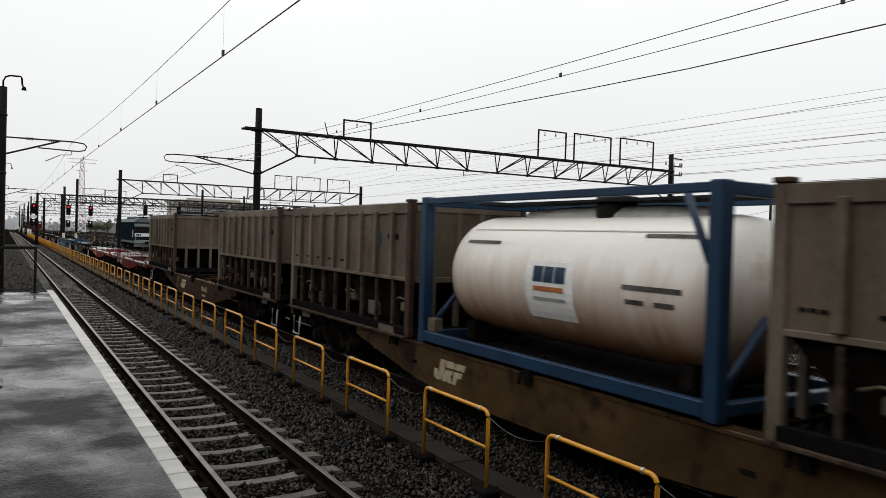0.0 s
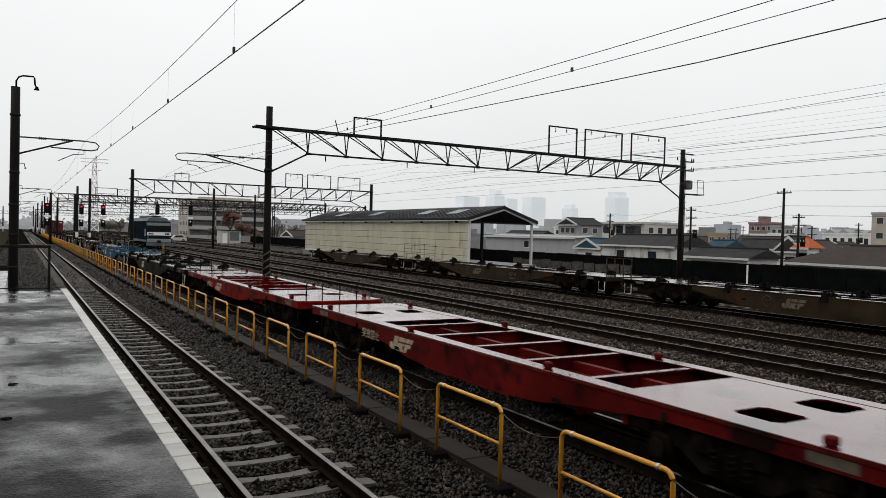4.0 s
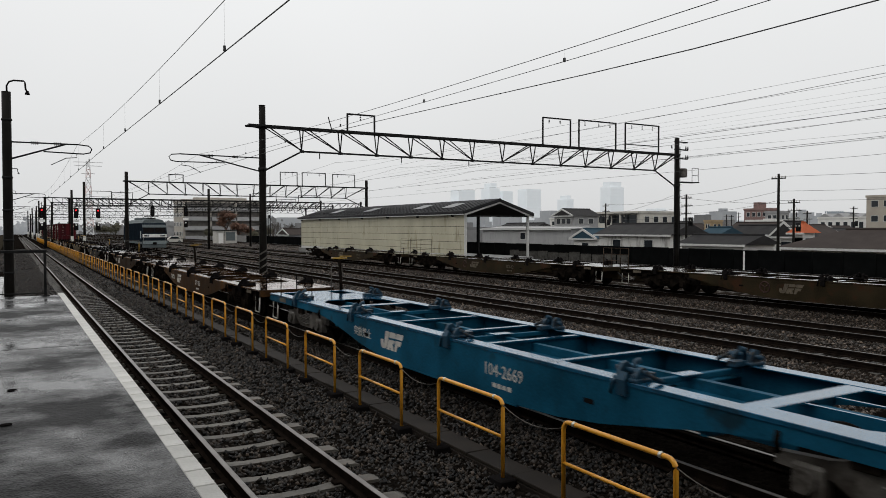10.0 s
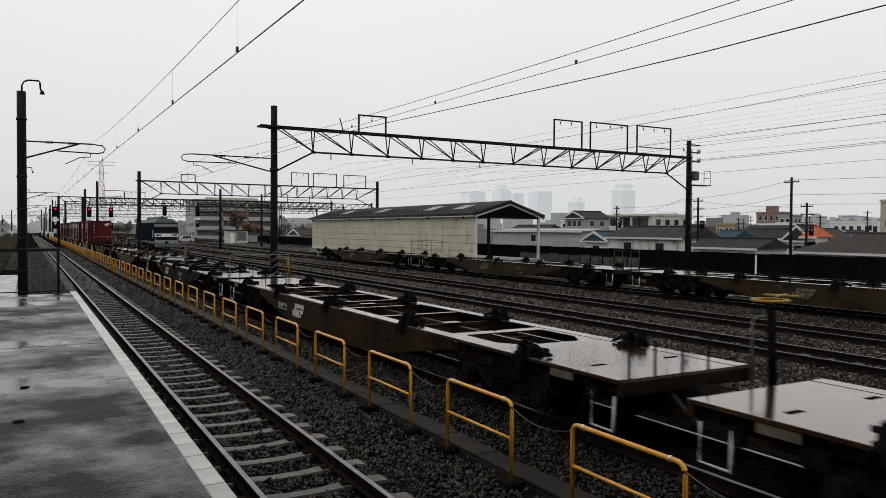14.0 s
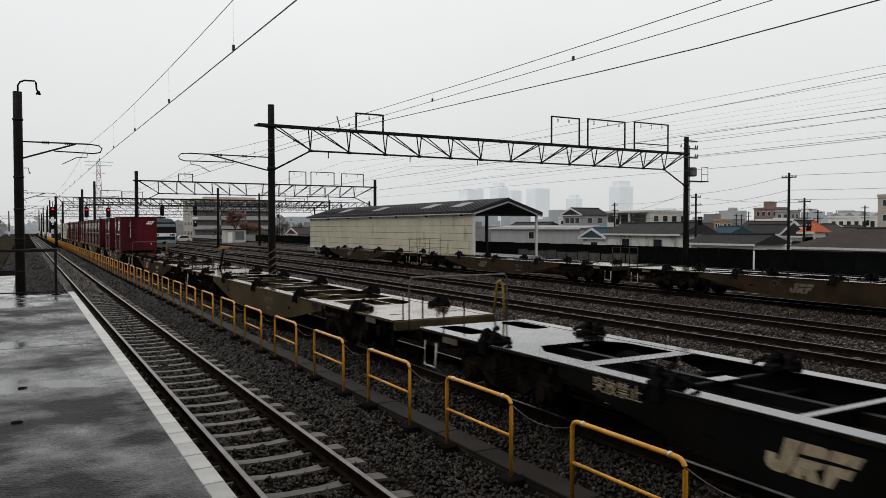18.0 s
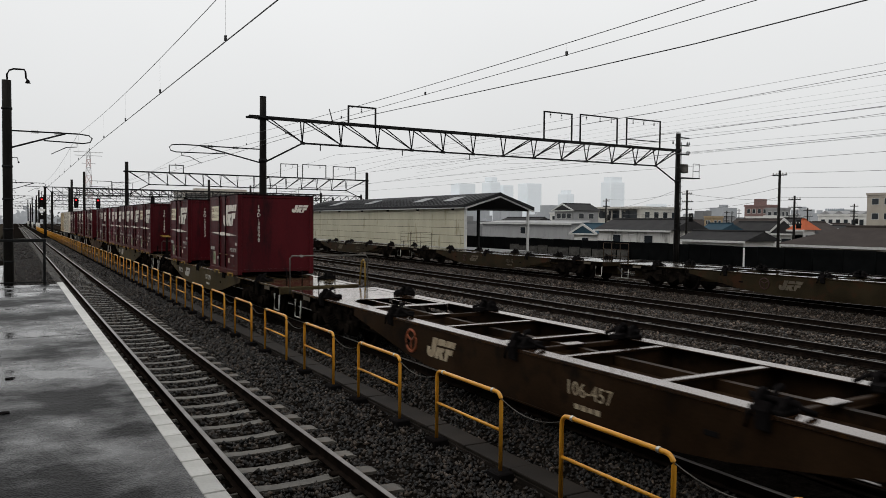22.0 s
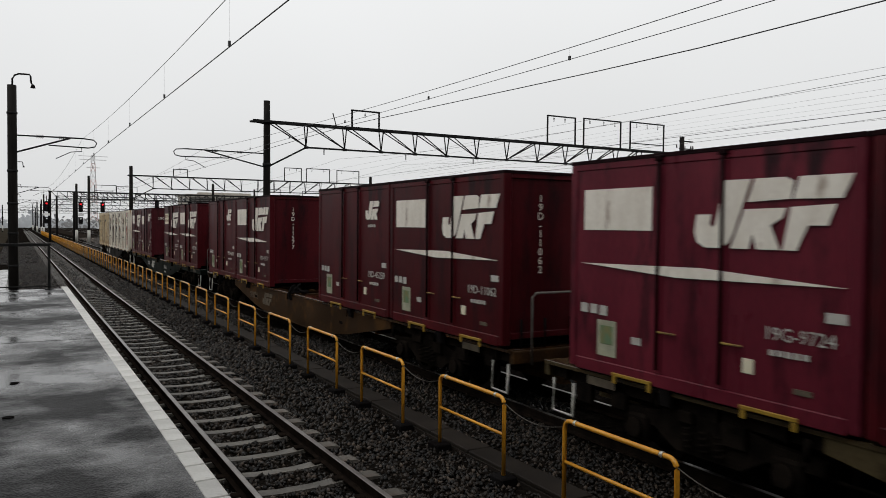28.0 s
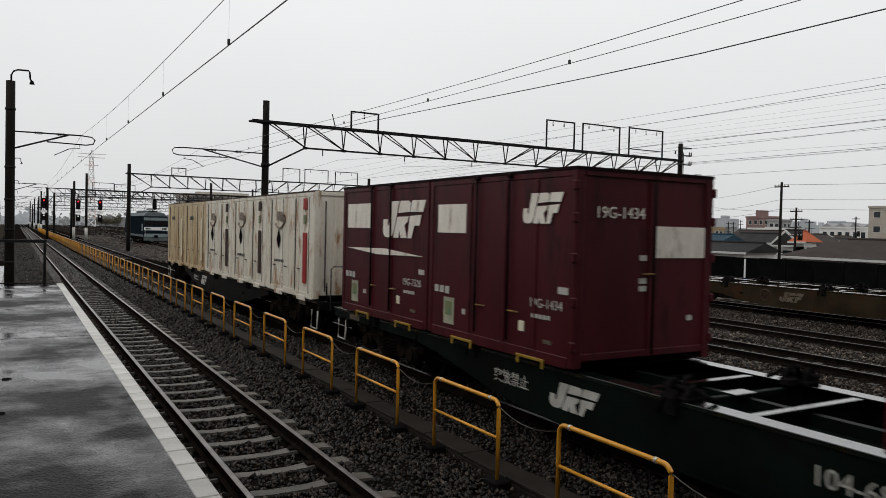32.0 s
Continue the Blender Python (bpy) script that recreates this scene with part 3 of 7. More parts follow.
def build_platform():
    pf = thing("platform", pose(0, 0, 0), "wet dark asphalt station platform with pale edge tiles", "platform", kind="structure")
    slabs = [(-7, 3.0), (3.0, 11.31), (11.31, 20.2)]
    for a, b in slabs:
        part("slab", bx(-9, 0.955, a + 0.018, b - 0.018, 0.85, 1.096, 0.004), M["asphalt"], pf)
    part("base", bx(-9, 0.93, -7, 20.15, -0.45, 0.85), M["concrete"], pf)
    part("seam", bx(-9, 0.95, 11.300, 11.32, 1.05, 1.09), M["black"], pf)
    tile = mesh("edge_tile", bx(-0.068, 0.068, -0.157, 0.157, -0.2, 0, 0.006), M["edge"])
    for i in range(82):
        part("edge_tile", tile, None, pf, at=pose(1.018, -5.9 + i * 0.3275 - 0.03, 1.1))
    fl = tagged(part("base_lip", bx(0.93, 1.06, -7, 20.3, 0.7, 0.9), M["concrete"], pf))


build_platform()


# ---- lineside: guard rails, poles, gantries, wires ----
FENCE_X, FENCE_Y, FENCE_STEP = 4.85, 4.42, 2.577


def build_guard_rails():
    g = thing("guard_rail", pose(FENCE_X, FENCE_Y, 0), "yellow tubular steel guard rail on dark footings", "guard rail", "guard rails between the tracks")
    L, top, foot, r, rad = 1.49, 0.73, -0.22, 0.024, 0.09
    arc = [(radians(a)) for a in (0, 22, 45, 67, 90)]
    left = [(0, 0, foot)] + [(0, rad - rad * math.cos(a), top - rad + rad * math.sin(a)) for a in arc]
    right = [(0, L - y, z) for _, y, z in left[::-1]]
    hoop = part("hoop", tb(left + right, r, 10), M["yellow"], g)
    part("cross_bar", tb([(0, 0, 0.30), (0, L, 0.30)], r * 0.8, 8), M["yellow"], g)
    for y in (0, L):
        part("footing", bx(-0.11, 0.11, y - 0.13, y + 0.13, -0.36, -0.17, 0.015), M["black"], g)
    for y in (0.17, L - 0.17):
        part("clamp", tb([(0, y - 0.018, top), (0, y + 0.018, top)], r + 0.006, 10), M["band"], hoop, "bright metal clamp")
    chain = bmesh.new()
    gap = FENCE_STEP - L
    pts = [(0.01, L + gap * k / 10, 0.66 - 0.10 * (1 - (k / 5 - 1) ** 2)) for k in range(11)]
    tube(chain, pts, 0.0055, 5)
    part("chain", chain, M["bogie"], g, "slack pale chain")
    for k in range(-4, 75):
        if k:
            copy_thing(g, pose(FENCE_X, FENCE_Y + k * FENCE_STEP, 0))
    # the cable trough runs behind the posts
    tr = thing("cable_trough", pose(0, 0, 0), "grey concrete cable trough along the guard rails", "cable trough", kind="structure")
    lid = mesh("trough_lid", bx(-0.17, 0.17, -0.492, 0.492, -0.05, 0, 0.008), M["trough"])
    for i in range(-8, 70):
        part("lid", lid, None, tr, at=pose(5.16, 2.5 + i * 1.0, -0.165 + 0.006 * math.sin(i * 2.1)))
    part("trough", bx(4.97, 5.35, -6, 72, -0.42, -0.215), M["trough"], tr)
    part("trough_far", bx(4.97, 5.35, 72, 300, -0.42, -0.165), M["trough"], tr)


build_guard_rails()


def angle_bar(bm, a, b, w=0.05):
    """An L-shaped steel bar between two points."""
    a, b = Vector(a), Vector(b)
    d = (b - a).normalized()
    u = d.cross(Vector((0, 1, 0)))
    u = u.normalized() if u.length > 1e-3 else Vector((1, 0, 0))
    v = d.cross(u).normalized()
    for p, q, s in ((u, v, 1), (v, u, 1)):
        vs = [bm.verts.new(c + p * i * w + q * j * 0.012) for c in (a, b) for i, j in ((0, 0), (1, 0), (1, 1), (0, 1))]
        for f in ((0, 1, 2, 3), (7, 6, 5, 4), (0, 4, 5, 1), (1, 5, 6, 2), (2, 6, 7, 3), (3, 7, 4, 0)):
            bm.faces.new([vs[i] for i in f])
    return bm


def portal_frame(parent, x0, x1, z0, z1, mids, rail=None):
    """A small hoop on the beam that carries feeder insulators."""
    bm = bmesh.new()
    for x in (x0, x1):
        box(bm, x - 0.04, x + 0.04, -0.04, 0.04, z0, z1)
    box(bm, x0 - 0.04, x1 + 0.04, -0.04, 0.04, z1 - 0.04, z1 + 0.04)
    if rail:
        box(bm, x0, x1, -0.03, 0.03, rail - 0.03, rail + 0.03)
    fr = part("wire_frame", bm, M["steel"], parent)
    for x in mids:
        ins = bmesh.new()
        z = z1 - 0.04
        tube(ins, [(x, 0, z), (x, 0, z - 0.10)], 0.012, 5)
        for k in range(3):
            tube(ins, [(x, 0, z - 0.10 - 0.08 * k), (x, 0, z - 0.14 - 0.08 * k)], 0.06, 8, 0.03)
        part("insulator", ins, M["steel"], fr)


def gantry(y, xl, xr, zt, zb, ends, splits, frames, pole_top, label, zebra=False, arm=True):
    """Two poles and a lattice beam with paired diagonals, leaning in towards the middle."""
    g = thing("catenary_gantry", pose(0, y, 0), label, "gantry", "catenary gantries")
    for x, zt_pole in ((xl, pole_top[0]), (xr, pole_top[1])):
        p = part("pole", tb([(x, 0, -0.6 + (zt_pole + 0.6) * k / 6) for k in range(7)], 0.205, 16, 0.165), M["pole"], g, "dark weathered round pole")
        part("pole_cap", tb([(x, 0, zt_pole), (x, 0, zt_pole + 0.03)], 0.172, 14), M["steel"], p)
        for z in (zb - 1.1, zt - 0.1):
            part("pole_band", tb([(x, 0, z), (x, 0, z + 0.16)], 0.22, 14), M["steel"], p)
    for sy in (-0.3, 0.3):
        part("top_chord", bx(xl - ends, xr, sy - 0.045, sy + 0.045, zt - 0.05, zt + 0.05), M["steel"], g)
    part("bottom_chord", bx(splits[0], splits[-1], -0.045, 0.045, zb - 0.045, zb + 0.045), M["steel"], g)
    tie = mesh("chord_tie", bx(-0.03, 0.03, -0.255, 0.255, zt - 0.03, zt + 0.03), M["steel"])
    for x in splits if len(splits) < 20 else ():
        part("chord_tie", tie, None, g, at=pose(x, 0, 0))
        part("gusset", bx(x - 0.11, x + 0.11, -0.06, 0.06, zb - 0.07, zb + 0.07, 0.01), M["steel"], g)
    mid = len(splits) // 2
    for i, x in enumerate(splits):
        bm = bmesh.new()
        for sy in (-0.3, 0.3):
            angle_bar(bm, (x, 0, zb), (x, sy, zt), 0.05)
        part("upright", bm, M["steel"], g)
    for i in range(len(splits)):
        bm = bmesh.new()
        for sy in (-0.3, 0.3):
            if i < mid:
                a = xl if i == 0 else splits[i - 1]
                angle_bar(bm, (a + 0.1, sy, zt), (splits[i], 0, zb), 0.06)
            else:
                b = xr if i == len(splits) - 1 else splits[i + 1]
                angle_bar(bm, (splits[i], 0, zb), (b - 0.1, sy, zt), 0.06)
        part("diagonal", bm, M["steel"], g)
    for a, b in ((splits[0], xl), (splits[-1], xr)):
        bm = bmesh.new()
        tube(bm, [(a, 0, zb), (b, 0, zb - 1.15)], 0.05, 6)
        part("knee_brace", bm, M["steel"], g)
    part("end_strut", tb([(xl - ends, 0, zt), (xl, 0, zt - 0.12)], 0.05, 6), M["steel"], g)
    for x0, x1, z1, mids, rail in frames:
        portal_frame(g, x0, x1, zt, z1, mids, rail)
    if arm:
        cantilever(g, xl, 0, -1, zt - 1.65, 4.6)
    return g


def cantilever(parent, x, y, side, z, reach):
    """A hinged bracket: top stay, slanting strut, bent pull-off pipe, steady arm."""
    s = side
    part("bracket", tb([(x, y, z), (x + s * (reach - 0.5), y, z + 0.02)], 0.03, 8), M["steel"], parent)
    part("bracket", tb([(x, y, z - 0.72), (x + s * reach * 0.68, y, z + 0.0)], 0.035, 8), M["steel"], parent)
    bend = [(x + s * (reach - 0.5), y, z + 0.02), (x + s * (reach - 0.1), y, z - 0.02), (x + s * (reach + 0.02), y, z - 0.14),
            (x + s * (reach - 0.05), y, z - 0.30), (x + s * (reach - 0.3), y, z - 0.36), (x + s * reach * 0.42, y, z - 0.33)]
    part("bracket", tb(bend, 0.026, 8), M["steel"], parent)
    arm = [(x + s * (reach - 0.55), y, z - 0.36), (x + s * (reach - 0.55), y, z - 0.52), (x + s * (reach - 0.95), y, z - 0.56), (x + s * (reach - 1.5), y, z - 0.86)]
    part("steady_arm", tb(arm, 0.018, 6), M["steel"], parent)
    for q in (0.28, 0.55):
        ins = bmesh.new()
        for k in range(4):
            c = q * reach + 0.07 * k
            tube(ins, [(x + s * c, y, z), (x + s * (c + 0.04), y, z)], 0.075, 8, 0.045)
        part("insulator", ins, M["steel"], parent)


SPLITS = [13.4, 15.6, 17.8, 19.95, 22.05, 24.15, 26.35, 28.7, 30.95, 33.05, 35.3, 37.45, 39.45]
G1 = gantry(38.1, 11.27, 41.65, 8.0, 6.8, 0.8, SPLITS,
            [(16.02, 17.65, 9.0, (16.8,), None), (29.49, 31.76, 9.81, (30.0, 30.9), None), (32.48, 35.73, 9.86, (33.0, 34.2, 35.2), None), (36.61, 39.8, 9.94, (37.2, 38.2, 39.2), 8.5)],
            (9.05, 9.2), "dark steel lattice catenary gantry spanning the yard tracks")


def g1_details():
    # warning stripes on the near pole, transformer box and footboard on the far one
    for k in range(4):
        z = 0.2 + k * 0.36
        bm = bmesh.new()
        n = 10
        v0 = [bm.verts.new((11.27 + 0.212 * math.cos(a), 0.212 * math.sin(a), z + 0.34 * i / n)) for i, a in ((i, -2.9 + i * 2.6 / n) for i in range(n + 1))]
        v1 = [bm.verts.new((v.co.x, v.co.y, v.co.z + 0.10)) for v in v0]
        for i in range(n):
            bm.faces.new((v0[i], v0[i + 1], v1[i + 1], v1[i]))
        part("warning_stripe", bm, M["bogie"], G1, "worn pale warning stripe")
    part("switch_box", bx(41.92, 42.5, -0.28, 0.28, 6.4, 7.05, 0.08), M["bogie"], G1, "grey switch box")
    for dx, dy in ((-0.22, -0.05), (0.2, -0.12)):
        part("cable_duct", tb([(41.65 + dx, dy, 0.2), (41.65 + dx, dy, 4.0), (41.65 + dx * 0.9, dy, 8.6)], 0.03, 6), M["steel"], G1)
    for k in range(11):
        part("step_iron", tb([(41.28, -0.1, 1.4 + k * 0.45), (42.02, -0.1, 1.4 + k * 0.45)], 0.018, 5), M["steel"], G1)
    for x in (41.1, 42.55, 42.75):
        for z in (8.45, 7.8):
            part("insulator", tb([(x, -0.02, z), (x, -0.02, z + 0.1), (x, -0.02, z + 0.22)], 0.06, 8, 0.03), M["steel"], G1)
    part("footboard", bx(41.8, 43.6, -0.35, 0.35, 6.02, 6.08), M["steel"], G1)
    bm = bmesh.new()
    for x in (42.9, 43.55):
        tube(bm, [(x, -0.3, 6.05), (x, -0.3, 7.1)], 0.02, 5)
    for z in (6.55, 7.08):
        tube(bm, [(42.9, -0.3, z), (43.55, -0.3, z)], 0.02, 5)
    part("guard", bm, M["steel"], G1)
    for z in (8.95, 8.4, 7.75):
        part("cross_arm", bx(41.4, 42.75, -0.05, 0.05, z - 0.04, z + 0.04), M["steel"], G1)
    for x in (14.4, 19.35, 23.9):
        part("hanger", tb([(x, 0, 6.8), (x, 0, 6.45)], 0.03, 6), M["steel"], G1)
    part("lightning_horn", tb([(15.1, 0, 8.05), (14.9, 0, 8.75)], 0.03, 5), M["steel"], G1)


g1_details()
S2 = [12.0 + i * (33.4 - 12.0) / 12 for i in range(13)]
gantry(80, 9.9, 36.0, 7.45, 6.2, 0.3, S2,
       [(13.95, 15.34, 8.25, (14.6,), None), (25.64, 27.57, 8.93, (26.2, 27.0), None), (28.16, 30.91, 8.96, (28.8, 30.2), None), (31.8, 34.52, 8.9, (32.4, 33.8), None)],
       (8.35, 8.3), "dark steel lattice catenary gantry farther along the yard", arm=False)
for yy, xa, xb in ((124, 4.2, 47), (127, 7.6, 56), (146, 6.0, 58), (168, 5.5, 60), (215, 5.2, 60), (270, 5.0, 58), (330, -8, 40)):
    gantry(yy, xa, xb, 7.3, 6.3, 0.3, [xa + 1 + i * (xb - xa - 2) / 30 for i in range(31)],
           [(xa + 6, xa + 9, 8.4, (xa + 7,), None), (xb - 12, xb - 8, 8.6, (xb - 11, xb - 9), None)], (7.3, 7.6), "dark lattice gantry far down the line in the mist", arm=False)


def lamp_pole():
    p = thing("lineside_pole", pose(-0.14, 34.4, 0), "dark round catenary pole with a hooked lamp arm", "pole")
    part("pole", tb([(0, 0, -0.6 + 8.75 * k / 6) for k in range(7)], 0.185, 16, 0.165), M["pole"], p)
    part("lamp_arm", tb([(0.02, 0, 8.1), (0.02, 0, 8.4), (0.1, 0, 8.55), (0.25, 0, 8.62), (0.62, 0, 8.63), (0.66, 0, 8.56), (0.68, 0, 8.3), (0.74, 0, 8.2)], 0.035, 8), M["pole"], p)
    part("lamp", tb([(0.74, 0, 8.24), (0.74, 0, 8.16), (0.74, 0, 8.1)], 0.05, 10, 0.1), M["black"], p)
    for z in (0.9, 2.2, 3.4, 4.7, 7.0):
        part("pole_band", tb([(0, 0, z), (0, 0, z + 0.08)], 0.195, 14), M["steel"], p)
    cantilever(p, 0, 0, 1, 6.17, 3.05)
    return p


LP = lamp_pole()
for i, yy in enumerate((84.4, 134.4, 184.4, 234.4)):
    copy_thing(LP, pose(-0.14, yy, 0))


# ---- the freight train ----
from mathutils import geometry
TRAIN_X = TRACKS[2]
MOVING = []  # (thing, place along the train, height)
WHEELS = []


def fish_sill(x0, x1, half, deep, shallow, k):
    """A side sill, deep between the bogies and shallow over them."""
    top = 0.985
    side = [(half, top), (half, top - shallow)] + ([(6.0 * k, top - shallow - 0.01)] if half > 6.0 * k else []) + [ (5.2 * k, top - 0.62 * shallow - 0.2 * deep - 0.02), (3.5 * k, top - deep + 0.13), (2.7 * k, top - deep + 0.04), (1.8 * k, top - deep)]
    return prism(bmesh.new(), [(-y, z) for y, z in side] + side[::-1], x0, x1, "x")


def wheelset_mesh():
    bm = bmesh.new()
    tube(bm, [(-1.0, 0, 0), (1.0, 0, 0)], 0.075, 10)
    for s in (-1, 1):
        a = 0.50 * s
        tube(bm, [(a, 0, 0), (a + 0.03 * s, 0, 0)], 0.46, 28)
        tube(bm, [(a + 0.03 * s, 0, 0), (a + 0.12 * s, 0, 0)], 0.43, 28, 0.425)
        tube(bm, [(a + 0.12 * s, 0, 0), (a + 0.13 * s, 0, 0)], 0.34, 24, 0.14)
        tube(bm, [(a + 0.1 * s, 0, 0), (a + 0.20 * s, 0, 0)], 0.12, 12)
        for k in range(2):
            an = k * math.pi
            box(bm, a + 0.128 * s - 0.012, a + 0.128 * s + 0.012, 0.24 * math.cos(an) - 0.05, 0.24 * math.cos(an) + 0.05, 0.24 * math.sin(an) - 0.03, 0.24 * math.sin(an) + 0.03)
    return mesh("wheelset", bm, M["wheel"])


WHEELSET = wheelset_mesh()


def side_frame_mesh(material):
    o = [(-1.30, 0.50), (-1.30, 0.62), (-0.75, 0.66), (-0.45, 0.74), (0.45, 0.74), (0.75, 0.66), (1.30, 0.62), (1.30, 0.50),
         (0.72, 0.48), (0.42, 0.30), (-0.42, 0.30), (-0.72, 0.48)]
    return mesh("side_frame", prism(bmesh.new(), o, -0.05, 0.05, "x"), material)


def axle_box_mesh(material):
    bm = bx(-0.09, 0.09, -0.16, 0.16, 0.27, 0.58, 0.03)
    tube(bm, [(-0.10, 0, 0.43), (-0.15, 0, 0.43)], 0.11, 12)
    tube(bm, [(0.10, 0, 0.43), (0.15, 0, 0.43)], 0.11, 12)
    return mesh("axle_box", bm, material)


def spring_mesh(material):
    bm = bmesh.new()
    for y in (-0.2, 0, 0.2):
        pts = [(0.055 * math.cos(a), y + 0.055 * math.sin(a), 0.36 + 0.26 * a / (2 * math.pi * 4)) for a in (i * math.pi / 4 for i in range(33))]
        tube(bm, pts, 0.014, 5)
    return mesh("spring", bm, material)


BOGIE = {}
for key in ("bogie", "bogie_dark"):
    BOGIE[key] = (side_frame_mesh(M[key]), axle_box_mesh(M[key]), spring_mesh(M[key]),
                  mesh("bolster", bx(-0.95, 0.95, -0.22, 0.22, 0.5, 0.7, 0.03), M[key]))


def add_bogie(parent, y, key, turning=True):
    sf, ab, sp, bo = BOGIE[key]
    b = part("bogie", bo, None, parent, at=pose(0, y, 0))
    for s in (-1, 1):
        part("side_frame", sf, None, b, at=pose(0.99 * s, 0, 0))
        part("spring", sp, None, b, at=pose(1.07 * s, 0, 0))
        for yy in (-0.95, 0.95):
            part("axle_box", ab, None, b, at=pose(1.0 * s, yy, 0))
    for yy in (-0.95, 0.95):
        w = part("wheelset", WHEELSET, None, b, at=pose(0, yy, 0.43))
        if turning:
            WHEELS.append((w, yy))


def pierced_plate(outer, holes, z0, z1):
    """A flat plate with openings through it."""
    loops = [outer] + holes
    flat = [p for lp in loops for p in lp]
    bm = bmesh.new()
    top = [bm.verts.new((x, y, z1)) for x, y in flat]
    low = [bm.verts.new((x, y, z0)) for x, y in flat]
    for tri in geometry.tessellate_polygon([[Vector((x, y, 0)) for x, y in lp] for lp in loops]):
        bm.faces.new([top[i] for i in tri])
        bm.faces.new([low[i] for i in tri[::-1]])
    first = 0
    for lp in loops:
        n = len(lp)
        for i in range(n):
            a, b = first + i, first + (i + 1) % n
            bm.faces.new((top[a], low[a], low[b], top[b]))
        first += n
    bmesh.ops.recalc_face_normals(bm, faces=bm.faces)
    return bm


def clamp_mesh(material):
    """A tilting container lock on the deck edge: cast cheeks, pin, lever, guide horn."""
    bm = bx(-0.13, 0.15, -0.17, 0.15, 0, 0.035, 0.01)
    for y, h in ((-0.13, 0.13), (0.10, 0.16)):
        prism(bm, [(-0.10, 0.03), (0.12, 0.03), (0.10, h * 0.7), (0.03, h), (-0.04, h * 0.9), (-0.09, h * 0.5)], y - 0.028, y + 0.028)
    prism(bm, [(-0.17, -0.12), (-0.10, -0.14), (-0.08, 0.06), (-0.14, 0.09), (-0.185, 0.02)], -0.07, 0.05)
    tube(bm, [(0.02, -0.23, 0.085), (0.02, 0.22, 0.085)], 0.024, 8)
    tube(bm, [(0.02, -0.22, 0.085), (0.05, -0.27, 0.05), (0.16, -0.30, 0.02)], 0.022, 6)
    tube(bm, [(0.04, 0.0, 0.05), (0.09, 0.02, 0.15), (0.16, 0.01, 0.165)], 0.03, 6)
    tube(bm, [(-0.05, 0.08, 0.06), (-0.155, 0.13, -0.02), (-0.15, 0.16, -0.13)], 0.018, 6)
    box(bm, 0.12, 0.34, -0.05, 0.07, 0.0, 0.05)
    bmesh.ops.scale(bm, vec=(1.0, 1.15, 1.3), verts=bm.verts)
    return mesh("container_lock", bm, material)


M["lock_blue"] = mat("lock_blue", (0.012, 0.075, 0.14), (0.008, 0.03, 0.05), rough=0.5, scale=9, fine=50, stain=(0.012, 0.012, 0.012), stain_at=0.52, stain_scale=9)
CLAMP = clamp_mesh(M["black"])
CLAMP_BLUE = clamp_mesh(M["lock_blue"])
CLAMP_RED = mesh("container_lock", bx(-0.05, 0.05, -0.065, 0.065, 0, 0.09, 0.02), M["w_red"])


EMBLEM = {
    "hook": [(-0.28, 0.5), (-0.10, 0.5), (-0.215, -0.28), (-0.25, -0.43), (-0.32, -0.5), (-0.42, -0.5), (-0.48, -0.42), (-0.5, -0.27), (-0.485, 0.0),
             (-0.375, 0.0), (-0.385, -0.14), (-0.365, -0.2), (-0.345, -0.14)],
    "bowl": [(-0.075, 0.5), (0.12, 0.5), (0.168, 0.44), (0.152, 0.20), (-0.125, 0.17)],
    "legs": [(-0.14, 0.07), (0.125, 0.08), (0.10, -0.06), (0.03, -0.16), (0.09, -0.5), (-0.06, -0.5), (-0.085, -0.28), (-0.11, -0.5), (-0.235, -0.5)],
    "bar": [(0.20, 0.5), (0.5, 0.5), (0.44, 0.19), (0.165, 0.20)],
    "flag": [(0.152, 0.09), (0.41, 0.12), (0.365, -0.16), (0.255, -0.16), (0.19, -0.5), (0.105, -0.5)]}


def logo_shape(parent, w, h, at, material, name="logo_shape", pieces=("hook", "bowl", "legs", "bar", "flag")):
    """Slanted pale blocks with a thin pointed gap through them."""
    bm = bmesh.new()
    shift = -0.17 if len(pieces) < 5 else 0.0
    for key in pieces:
        prism(bm, [((a - shift) * w, b * h) for a, b in EMBLEM[key]], -0.0015, 0.0015)
    return part(name, bm, material, parent, "slanted pale block emblem", at=at)


def bars(parent, w, h, n, at, material, name="marking"):
    """A line of small unreadable marks."""
    rng = random.Random(int(w * 1000) + n)
    bm = bmesh.new()
    step = w / n
    for i in range(n):
        x = -w / 2 + i * step
        box(bm, x, x + step * 0.72, -0.003, 0.003, -h / 2 * rng.uniform(0.8, 1), h / 2 * rng.uniform(0.8, 1))
    return part(name, bm, material, parent, at=at)


SIDE = Matrix.Rotation(radians(-90), 4, "Z")   # writes on the face towards -x, seen from -x
FRONT = Matrix.Identity(4)                      # writes on the face towards -y


def on_side(x, y, z):
    return Matrix.Translation((x, y, z)) @ SIDE


def letters_side(text, size, x, y, z, material, parent):
    return words(text, size, material, parent, Matrix.Translation((x, y, z)) @ SIDE @ Matrix.Rotation(radians(90), 4, "X"))


def letters_front(text, size, x, y, z, material, parent):
    return words(text, size, material, parent, Matrix.Translation((x, y, z)) @ Matrix.Rotation(radians(90), 4, "X"))


